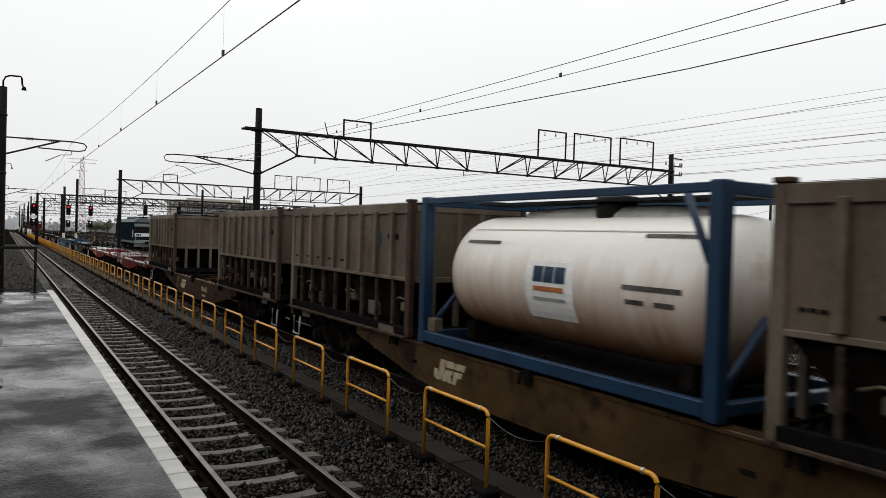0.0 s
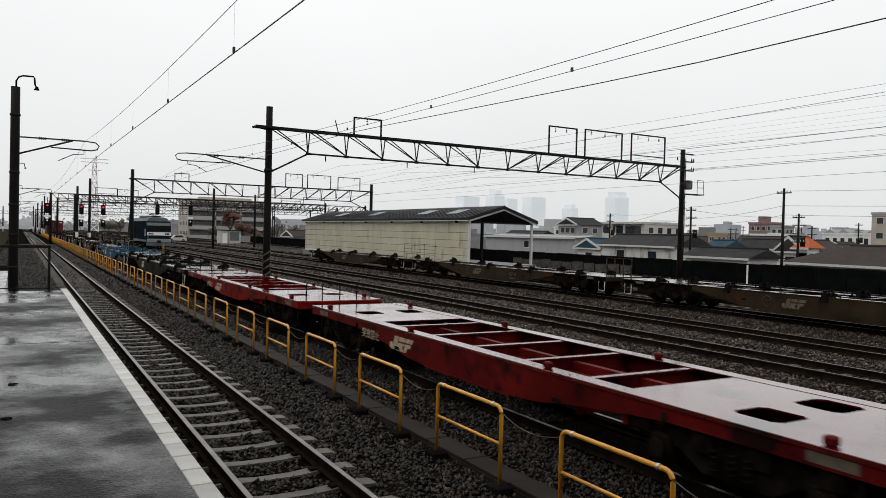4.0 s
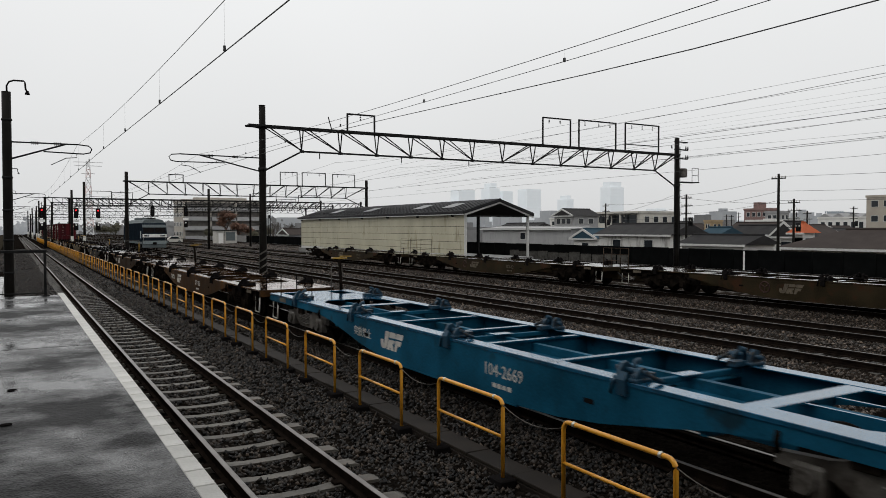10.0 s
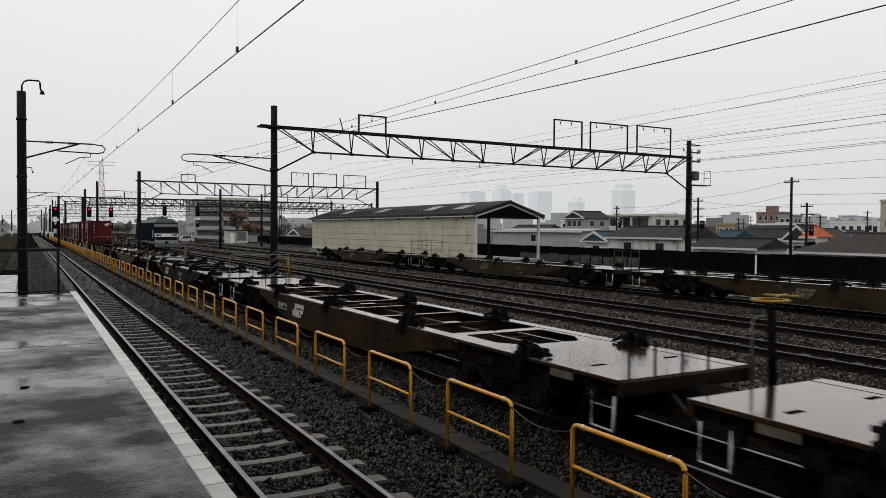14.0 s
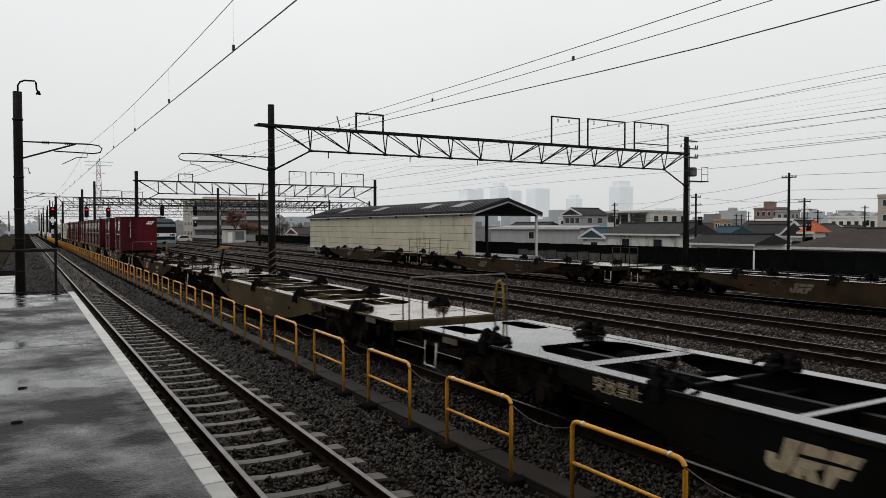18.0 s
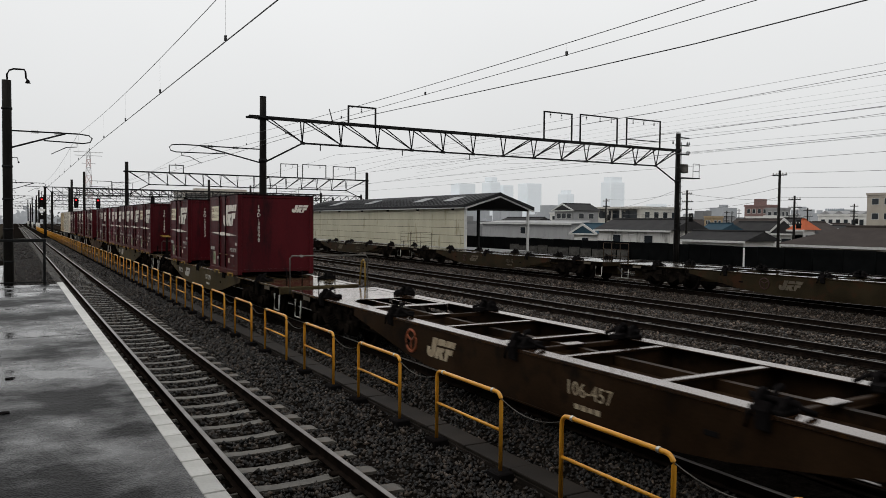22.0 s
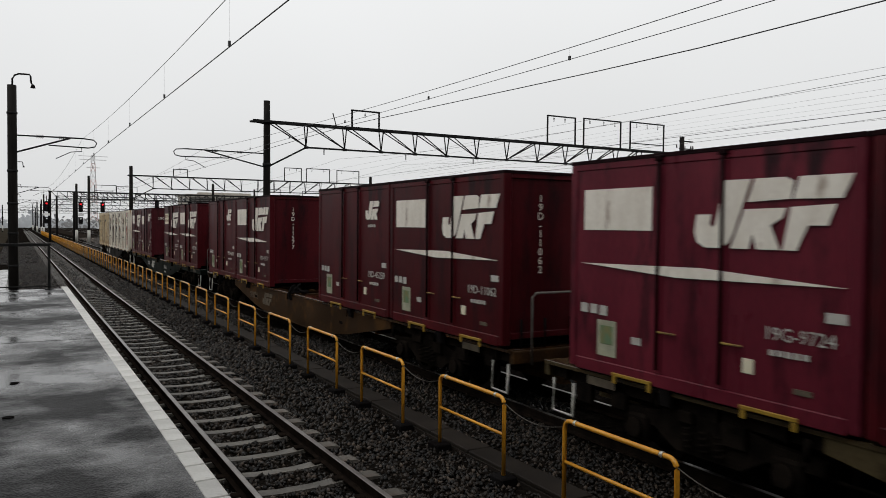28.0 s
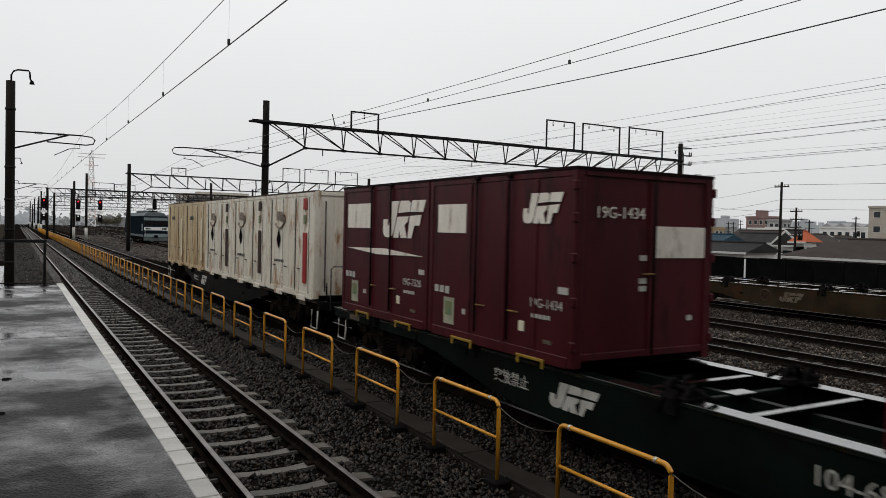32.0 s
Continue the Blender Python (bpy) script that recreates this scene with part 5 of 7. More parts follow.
def slot(middle, k):
    return middle + (k - 3) * STEP


for middle, k, number, style, paint in (
        (220.3, 2, "19D-38398", "a", "maroon"), (220.3, 4, "19D-35723", "a", "maroon"),
        (240.7, 1, "19D-32689", "a", "maroon"), (240.7, 2, "19D-13075", "b", "maroon"), (240.7, 3, "19D-28814", "b", "maroon"),
        (240.7, 4, "19D-21064", "b", "maroon"), (240.7, 5, "19G-9724", "b", "plum"),
        (260.85, 1, "19D-11062", "b", "maroon"), (260.85, 2, "19D-45259", "c", "maroon"),
        (260.85, 4, "19D-11577", "b", "maroon"), (260.85, 5, "19D-46596", "c", "maroon"),
        (281.5, 1, "19D-17858", "b", "maroon"), (281.5, 2, "19D-35331", "a", "maroon"),
        (281.5, 4, "19G-1434", "d", "plum_worn"), (281.5, 5, "19G-7326", "b", "plum_worn")):
    place(container(number, style, paint), slot(middle, k), DECK)


def white_container(paint, label, stripe="signal_red"):
    c = thing("freight_container", pose(0, 0, 0), label, "container", "containers on the train")
    L, W, H = 3.70, 2.45, 2.53
    P = M[paint]
    box_shell(L, W, H, P, c, ())
    for i in range(9):
        y = -L / 2 + 0.3 + i * 0.39
        part("side_rib", bx(-W / 2 - 0.004, -W / 2 + 0.04, y - 0.035, y + 0.035, 0.155, 2.37, 0.012), P, c)
    for y in (1.42, 0.44, -0.52, -1.5):
        part("door_gap", bx(-W / 2 - 0.007, -W / 2 + 0.012, y - 0.014, y + 0.014, 0.12, 2.38), M["bogie"], c)
    for y in (1.1, 0.2, -0.8):
        part("door_lever", bx(-W / 2 - 0.03, -W / 2 - 0.004, y - 0.12, y + 0.08, 0.66, 0.69, 0.006), M["bogie"], c)
    x = -W / 2 - 0.008
    if paint == "cream":
        patch(c, x, -1.36, -1.10, 0.35, 1.55, M[stripe], "worn red vertical stripe", "stripe")
        patch(c, x, -1.36, -1.10, 2.1, 2.36, M[stripe], "red corner block", "stripe")
        patch(c, x, -1.30, -1.14, 1.75, 1.97, M["notice_green"], "", "mark")
        arc = bmesh.new()
        pts = [(x - 0.004, 0.7 - 0.4 * math.cos(a), 1.88 - 0.24 * math.sin(a)) for a in (-0.35 + i * 0.24 for i in range(13))]
        tube(arc, pts, 0.028, 5)
        part("emblem", arc, M["faded_brown"], c, "faded brown curved emblem")
        bars(c, 0.5, 0.28, 3, on_side(x - 0.004, 0.7, 1.95), M["faded_brown"])
        d = bmesh.new()
        prism(d, [(0.78, 1.1), (0.62, 1.35), (0.78, 1.6), (0.94, 1.35)], x - 0.004, x + 0.004, "x")
        part("emblem", d, M["black"], c, "black diamond mark")
        bars(c, 0.8, 0.07, 6, on_side(x - 0.004, 0.7, 0.8), M["bogie"])
    else:
        patch(c, x, -1.36, -1.16, 0.35, 1.9, M["sign_old"], "", "stripe")
        bars(c, 0.7, 0.15, 5, on_side(x - 0.004, 0.5, 1.9), M["bogie"])
    for y in (0.75, -1.0):
        part("fork_pocket", bx(-W / 2 - 0.02, -W / 2 + 0.01, y - 0.3, y + 0.3, -0.07, 0.06, 0.012), P, c)
    yf = -L / 2 + 0.02
    for xx in (-0.7, -0.2, 0.3, 0.8):
        part("end_rib", bx(xx - 0.04, xx + 0.04, yf - 0.014, yf + 0.01, 0.2, 2.36, 0.008), P, c)
    part("roof_edge", bx(-W / 2 - 0.006, W / 2 + 0.006, -L / 2 + 0.01, L / 2 - 0.01, H - 0.03, H + 0.006, 0.003), M["rust_post"], c)
    part("door_bar", tb([(-0.95, yf - 0.02, 0.2), (-0.95, yf - 0.02, 2.3)], 0.018, 6), M["bogie"], c)
    return c


for k in range(1, 6):
    place(white_container("cream" if k < 4 else "tan_box", "off-white ribbed container with red stripes and rust streaks" if k < 4 else "tan ribbed container with rust streaks", ("signal_red", "signal_red", "rust_post", "rust_post")[min(k, 3)]), slot(301.9, k), DECK)


def grey_box(teal=True):
    """An open-topped bulk box: closed upper half, open lower frame with sloping hopper, sheet on top."""
    c = thing("bulk_container", pose(0, 0, 0), "dirty grey open-top bulk container under a black sheet", "container", "grey bulk containers")
    L, W, H, mid = 6.06, 2.44, 2.34, 1.0
    P = M["grey_box"]
    for s in (-1, 1):
        x = s * (W / 2 - 0.04)
        part("side_wall", bx(x - 0.02, x + 0.02, -L / 2 + 0.1, L / 2 - 0.1, mid, H - 0.1), M["grey_panel_shaded"], c)
        part("top_rail", bx(x - 0.05, x + 0.06, -L / 2 + 0.12, L / 2 - 0.12, H - 0.20, H - 0.01, 0.012), P, c)
        part("middle_rail", bx(x - 0.045, x + 0.05, -L / 2 + 0.1, L / 2 - 0.1, mid - 0.035, mid + 0.035, 0.01), P, c)
        # bottom rails and lower posts are coloured darker than the upper half
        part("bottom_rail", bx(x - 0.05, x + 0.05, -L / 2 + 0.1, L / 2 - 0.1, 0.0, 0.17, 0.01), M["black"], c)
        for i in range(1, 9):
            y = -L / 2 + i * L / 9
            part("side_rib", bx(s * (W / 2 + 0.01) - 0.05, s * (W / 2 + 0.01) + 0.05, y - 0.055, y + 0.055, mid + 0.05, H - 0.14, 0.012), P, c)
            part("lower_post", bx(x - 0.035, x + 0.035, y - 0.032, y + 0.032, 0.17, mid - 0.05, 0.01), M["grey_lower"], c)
        for y in (-1, 1):
            part("corner_post", bx(x - 0.05, x + 0.06, y * (L / 2 - 0.08) - 0.08, y * (L / 2 - 0.08) + 0.08, 0.0, H, 0.015), M["rust_post"] if y < 0 else P, c)
            part("corner_casting", bx(x - 0.07, x + 0.08, y * (L / 2 - 0.09) - 0.09, y * (L / 2 - 0.09) + 0.09, H, H + 0.05, 0.01), M["rust_post"], c)
    for s in (-1, 1):
        y = s * (L / 2 - 0.05)
        part("end_wall", bx(-W / 2 + 0.1, W / 2 - 0.1, y - 0.02, y + 0.02, mid, H - 0.08), M["grey_panel_shaded"], c)
        part("end_rail", bx(-W / 2 + 0.12, W / 2 - 0.12, y - 0.05, y + 0.05, H - 0.16, H - 0.04, 0.01), P, c)
        part("end_rail", bx(-W / 2 + 0.12, W / 2 - 0.12, y - 0.045, y + 0.045, mid - 0.05, mid + 0.05, 0.01), P, c)
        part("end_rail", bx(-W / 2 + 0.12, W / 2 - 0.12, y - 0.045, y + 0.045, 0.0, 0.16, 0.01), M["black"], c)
        for k in range(1, 5):
            x = -W / 2 + k * W / 5
            part("end_rib", bx(x - 0.045, x + 0.045, y - 0.05, y + 0.05, 0.16, H - 0.16, 0.01), P, c)
    hop = bmesh.new()
    a, b = W / 2 - 0.08, 0.95
    for y0, y1 in ((-L / 2 + 0.12, -0.08), (0.08, L / 2 - 0.12)):
        t = [hop.verts.new(p) for p in ((-a, y0, mid), (a, y0, mid), (a, y1, mid), (-a, y1, mid))]
        u = [hop.verts.new(p) for p in ((-b, y0 + 0.75, 0.12), (b, y0 + 0.75, 0.12), (b, y1 - 0.75, 0.12), (-b, y1 - 0.75, 0.12))]
        for i in range(4):
            hop.faces.new((t[i], t[(i + 1) % 4], u[(i + 1) % 4], u[i]))
        hop.faces.new(u)
    # hopper and floor pan near-black: the unlit inside put into their colour
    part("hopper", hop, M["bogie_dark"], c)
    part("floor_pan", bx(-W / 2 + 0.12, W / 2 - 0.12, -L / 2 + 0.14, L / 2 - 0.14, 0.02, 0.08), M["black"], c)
    part("gear_box", bx(-1.05, -0.7, -1.5, -1.0, 0.2, 0.5, 0.03), M["bogie"], c)
    part("gear_box", bx(-1.05, -0.75, 1.3, 1.65, 0.18, 0.45, 0.03), M["rust_post"], c)
    for y in (-2.62, -0.35, 1.95):
        part("latch_box", bx(-1.12, -0.98, y - 0.14, y + 0.1, 0.42, 0.58, 0.02), M["mark_dull"], c)
        part("latch_lever", tb([(-1.13, y - 0.2, 0.62), (-1.14, y + 0.1, 0.66), (-1.13, y + 0.28, 0.6)], 0.018, 6), M["mark_dull"], c)
    for s in (-1, 1):
        part("ledge", bx(s * 1.28 - 0.03, s * 1.28 + 0.03, -L / 2 + 0.05, L / 2 - 0.05, -0.01, 0.03, 0.006), M["grey_lower"], c)
    sh = bmesh.new()
    n, m = 24, 8
    g = [[sh.verts.new((-W / 2 + 0.06 + (W - 0.12) * i / m, -L / 2 + 0.1 + (L - 0.2) * j / n,
                        H - 0.02 + 0.02 * math.sin(math.pi * i / m) + 0.07 * noise.noise((i * 0.9, j * 0.8, 2)) * math.sin(math.pi * i / m) + 0.02)) for i in range(m + 1)] for j in range(n + 1)]
    for p, q in zip(g, g[1:]):
        for i in range(m):
            f = sh.faces.new((p[i], p[i + 1], q[i + 1], q[i]))
            f.smooth = True
    part("cover_sheet", sh, M["sheet"], c, "rumpled black cover sheet")
    x = -W / 2 - 0.02 + 0.03
    if teal:
        part("emblem", prism(bmesh.new(), [(-1.72 + 0.14 * math.cos(q), 1.70 + 0.14 * math.sin(q)) for q in (i * 0.5236 for i in range(12))], x - 0.006, x + 0.004, "x"), M["teal"], c, "faded teal round mark")
        bars(c, 0.45, 0.12, 4, on_side(x, -2.35, 1.74), M["bogie_dark"])
    for y in (2.6, 1.9, 1.25, 0.6, -0.1):
        bars(c, 0.3, 0.04, 3, on_side(x, y, 1.22), M["bogie_dark"])
    part("plate", bx(-W / 2 - 0.016, -W / 2 + 0.0, -2.5, -1.9, 0.02, 0.14), M["mark_dull"], c)
    return c


def tank_container():
    c = thing("tank_container", pose(0, 0, 0), "cream tank container in a dark blue steel frame", "tank container")
    L, W, H = 6.06, 2.44, 2.41
    B = M["frame_blue"]
    for x in (-1, 1):
        for y in (-1, 1):
            part("corner_post", bx(x * (W / 2 - 0.09) - 0.09, x * (W / 2 - 0.09) + 0.09, y * (L / 2 - 0.09) - 0.09, y * (L / 2 - 0.09) + 0.09, 0.0, H, 0.015), B, c)
        part("top_rail", bx(x * (W / 2 - 0.06) - 0.05, x * (W / 2 - 0.06) + 0.05, -L / 2 + 0.18, L / 2 - 0.18, H - 0.12, H - 0.02, 0.01), B, c)
        part("bottom_rail", bx(x * (W / 2 - 0.06) - 0.055, x * (W / 2 - 0.06) + 0.055, -L / 2 + 0.18, L / 2 - 0.18, 0.03, 0.2, 0.012), B, c)
        part("side_brace", tb([(x * (W / 2 - 0.08), -L / 2 + 0.2, 1.6), (x * (W / 2 - 0.35), -L / 2 + 0.75, H - 0.1)], 0.05, 6), B, c)
    for y in (-1, 1):
        for z in (0.12, H - 0.08):
            part("end_rail", bx(-W / 2 + 0.18, W / 2 - 0.18, y * (L / 2 - 0.08) - 0.06, y * (L / 2 - 0.08) + 0.06, z - 0.07, z + 0.07, 0.01), B, c)
        for s in (-1, 1):
            part("end_brace", tb([(s * (W / 2 - 0.15), y * (L / 2 - 0.1), 0.2), (s * 0.35, y * (L / 2 - 0.1), 1.0)], 0.05, 6), B, c)
    R, cz, hl = 0.93, 1.19, 2.56
    prof = [(-hl - 0.36, 0.02), (-hl - 0.33, 0.3), (-hl - 0.24, 0.6), (-hl - 0.1, 0.80), (-hl + 0.06, 0.90), (-hl + 0.25, R),
            (hl - 0.25, R), (hl - 0.06, 0.90), (hl + 0.1, 0.80), (hl + 0.24, 0.6), (hl + 0.33, 0.3), (hl + 0.36, 0.02)]
    bm = bmesh.new()
    seg = 40
    rings = [[bm.verts.new((r * math.cos(a), y, cz + r * math.sin(a))) for a in (2 * math.pi * k / seg for k in range(seg))] for y, r in prof]
    for p, q in zip(rings, rings[1:]):
        for k in range(seg):
            f = bm.faces.new((p[k], p[(k + 1) % seg], q[(k + 1) % seg], q[k]))
            f.smooth = True
    tank = part("tank", bm, M["tank"], c, "rain-streaked cream tank with brown grime")
    part("tank_seam", tb([(-R * math.cos(0.86) - 0.004, -2.25, cz + R * math.sin(0.86) + 0.004), (-R * math.cos(0.86) - 0.004, 2.25, cz + R * math.sin(0.86) + 0.004)], 0.012, 5), M["tank"], tank)
    n = 8

    def curved(y0, y1, a0, a1, off):
        b2 = bmesh.new()
        vs = [[b2.verts.new((-(R + off) * math.cos(a0 + (a1 - a0) * i / n), y, cz + (R + off) * math.sin(a0 + (a1 - a0) * i / n))) for i in range(n + 1)] for y in (y0, y1)]
        for i in range(n):
            b2.faces.new((vs[0][i], vs[0][i + 1], vs[1][i + 1], vs[1][i]))
        return b2
    part("name_panel", curved(-0.52, 0.48, -0.56, 0.30, 0.006), M["white"], tank, "white panel with plain shapes")
    for k in range(3):
        part("panel_block", curved(-0.36 + 0.23 * k, -0.15 + 0.23 * k, 0.0, 0.23, 0.012), M["frame_blue"], tank)
    part("panel_stripe", curved(-0.34, 0.3, -0.13, -0.06, 0.012), M["orange_mark"], tank)
    part("panel_stripe", curved(-0.36, 0.32, -0.27, -0.22, 0.012), M["wall_mark"], tank)
    for y0, y1, a in ((-2.3, -1.4, 0.02), (-2.2, -1.9, -0.16), (-1.75, -1.45, -0.16), (-2.3, -1.5, 0.75), (1.3, 2.2, 0.55)):
        part("marking", curved(y0, y1, a, a + 0.06, 0.01), M["bogie"], tank)
    part("saddle", bx(-0.7, 0.7, -2.3, -2.1, 0.15, 0.42), M["bogie_dark"], c)
    part("saddle", bx(-0.7, 0.7, 2.1, 2.3, 0.15, 0.42), M["bogie_dark"], c)
    # black sheet laid under the tank in place of its shadow
    part("drip_tray", bx(-1.1, 1.1, -2.8, 2.8, 0.04, 0.07), M["black"], c)
    part("walkway", bx(-0.35, 0.35, -2.6, 2.6, 2.30, 2.33), M["steel"], c)
    part("manhole", tb([(0, -0.3, 2.05), (0, -0.3, 2.38)], 0.28, 16), M["steel"], c)
    part("saddle_cover", tb([(0, -2.0, 1.98), (0, -1.1, 2.02), (0, 0.6, 2.02), (0, 1.5, 1.98)], 0.24, 12), M["white_dirty"], c, "pale cover along the tank top")
    part("data_box", bx(-1.16, -1.0, 2.58, 2.8, 0.2, 0.42, 0.01), M["mark_dull"], c)
    return c


G20 = grey_box()
place(G20, 34.6, DECK)
for s in (21.3, 14.2, 1.2):
    place(copy_thing(G20, pose(0, 0, 0)), s, DECK)
place(tank_container(), 7.8, DECK)


# ---- overhead wires ----
def wire(name, x, f, y0, y1, r, label, n=40, ends=None):
    pts = [(x, y0 + (y1 - y0) * i / n, f(y0 + (y1 - y0) * i / n)) for i in range(n + 1)]
    w = part(name, tb(pts, r, 5), M["wire"])
    return tagged(w, label, "wire", "overhead wires")


def sag(supports, low, high):
    """A hanging wire between supports a fixed span apart."""
    def f(y):
        k = (y - supports[0]) / supports[1] % 1
        return low + (high - low) * (2 * k - 1) ** 2
    return f


def build_wires():
    m1 = sag((34.4, 50), 5.63, 6.2)
    c1 = lambda y: 4.96 + 0.0075 * min(max(y - 5, 0), 22)
    wire("messenger_wire", 2.4, m1, -25, 234, 0.0055, "thin dark hanging messenger wire over the track", 130)
    wire("contact_wire", 2.42, c1, -25, 234, 0.008, "taut dark contact wire over the track", 60)
    m2 = sag((38.1, 60), 5.69, 6.4)
    a2 = lambda y: 5.47 + 0.0085 * min(max(y - 8.5, 0), 40)
    wire("messenger_wire", 8.05, m2, -20, 230, 0.0065, "thin dark hanging messenger wire over the track", 130)
    wire("auxiliary_wire", 8.0, a2, -20, 230, 0.006, "taut dark auxiliary wire over the track", 100)
    wire("contact_wire", 8.05, lambda y: 5.14 + 0.0297 * min(max(y - 7.7, 0), 11.5), -20, 230, 0.0085, "taut dark contact wire over the track", 120)
    for x, lo, hi, c in ((15.3, 5.74, 6.3, 5.12), (19.25, 5.5, 6.2, 5.05), (24.4, 5.62, 6.2, 5.1)):
        wire("messenger_wire", x, sag((38.1, 42), lo, hi), -20, 250, 0.0055, "thin dark hanging messenger wire over a yard track", 130)
        wire("contact_wire", x, lambda y, c=c: c, -20, 250, 0.006, "taut dark contact wire over a yard track", 60)
    for x, z, rise, r in ((30.0, 9.16, 0, 0.007), (34.0, 9.5, 0, 0.007), (38.0, 9.8, 0, 0.004), (38.2, 9.55, 0, 0.004), (38.4, 9.28, 0, 0.004), (38.6, 9.05, 0, 0.004),
                          (42.6, 9.41, 0.0105, 0.0085), (42.6, 8.93, 0.0153, 0.008), (42.6, 8.14, 0.0157, 0.006), (42.6, 7.78, 0, 0.006)):
        wire("feeder_wire", x, lambda y, z=z, k=rise: z + k * (min(y, 38.1) - 23.7) - 0.012 * max(y - 38.1, 0), -20, 80, r, "thin dark feeder wire between gantries", 50)
    # droppers
    for x, m, c in ((2.41, m1, c1), (8.03, m2, a2)):
        d = bmesh.new()
        for k in range(-3, 30):
            y = 4.9 + k * 4.9
            tube(d, [(x, y, c(y)), (x, y, m(y))], 0.0012, 4)
            box(d, x - 0.015, x + 0.015, y - 0.02, y + 0.02, c(y), c(y) + 0.07)
        tagged(part("dropper_row", d, M["wire"]), "thin droppers between messenger and contact wire", "dropper", kind="stuff")


build_wires()


# ---- the yard: parked wagons, shed, locomotive, fence ----
M["shed_wall"] = mat("cream_sheeting", (0.52, 0.49, 0.37), (0.44, 0.41, 0.3), rough=0.5, scale=0.8, fine=20, per_piece=0.05, stain=(0.27, 0.23, 0.14), stain_at=0.62, stain_scale=1.2, stretch=(1, 1, 0.3))
M["shed_roof"] = mat("dark_roof_sheet", (0.028, 0.028, 0.03), (0.018, 0.018, 0.019), spec=0.12, rough=0.6, scale=1, fine=20)
M["skylight"] = mat("translucent_sheet", (0.12, 0.125, 0.13), (0.08, 0.085, 0.09), rough=0.3)
M["shed_trim"] = mat("white_trim", (0.6, 0.6, 0.58), (0.5, 0.5, 0.48), rough=0.45)
M["net"] = mat("black_screen", (0.007, 0.0075, 0.0075), (0.004, 0.0045, 0.0045), rough=0.8, scale=1.5, fine=40, per_piece=0.15, spec=0.0)
M["loco_blue"] = mat("loco_blue", (0.013, 0.019, 0.026), (0.008, 0.012, 0.017), spec=0.0, rough=0.4, scale=1, fine=30)
M["loco_light"] = mat("loco_pale_blue", (0.34, 0.4, 0.41), (0.26, 0.3, 0.31), spec=0.2, rough=0.5)
M["loco_grey"] = mat("loco_grey", (0.14, 0.16, 0.165), (0.1, 0.118, 0.122), rough=0.6, spec=0.05)
M["red_glow"] = mat("red_signal_glow", (0.9, 0.02, 0.03), rough=0.4, bump=0, emit=1.2)


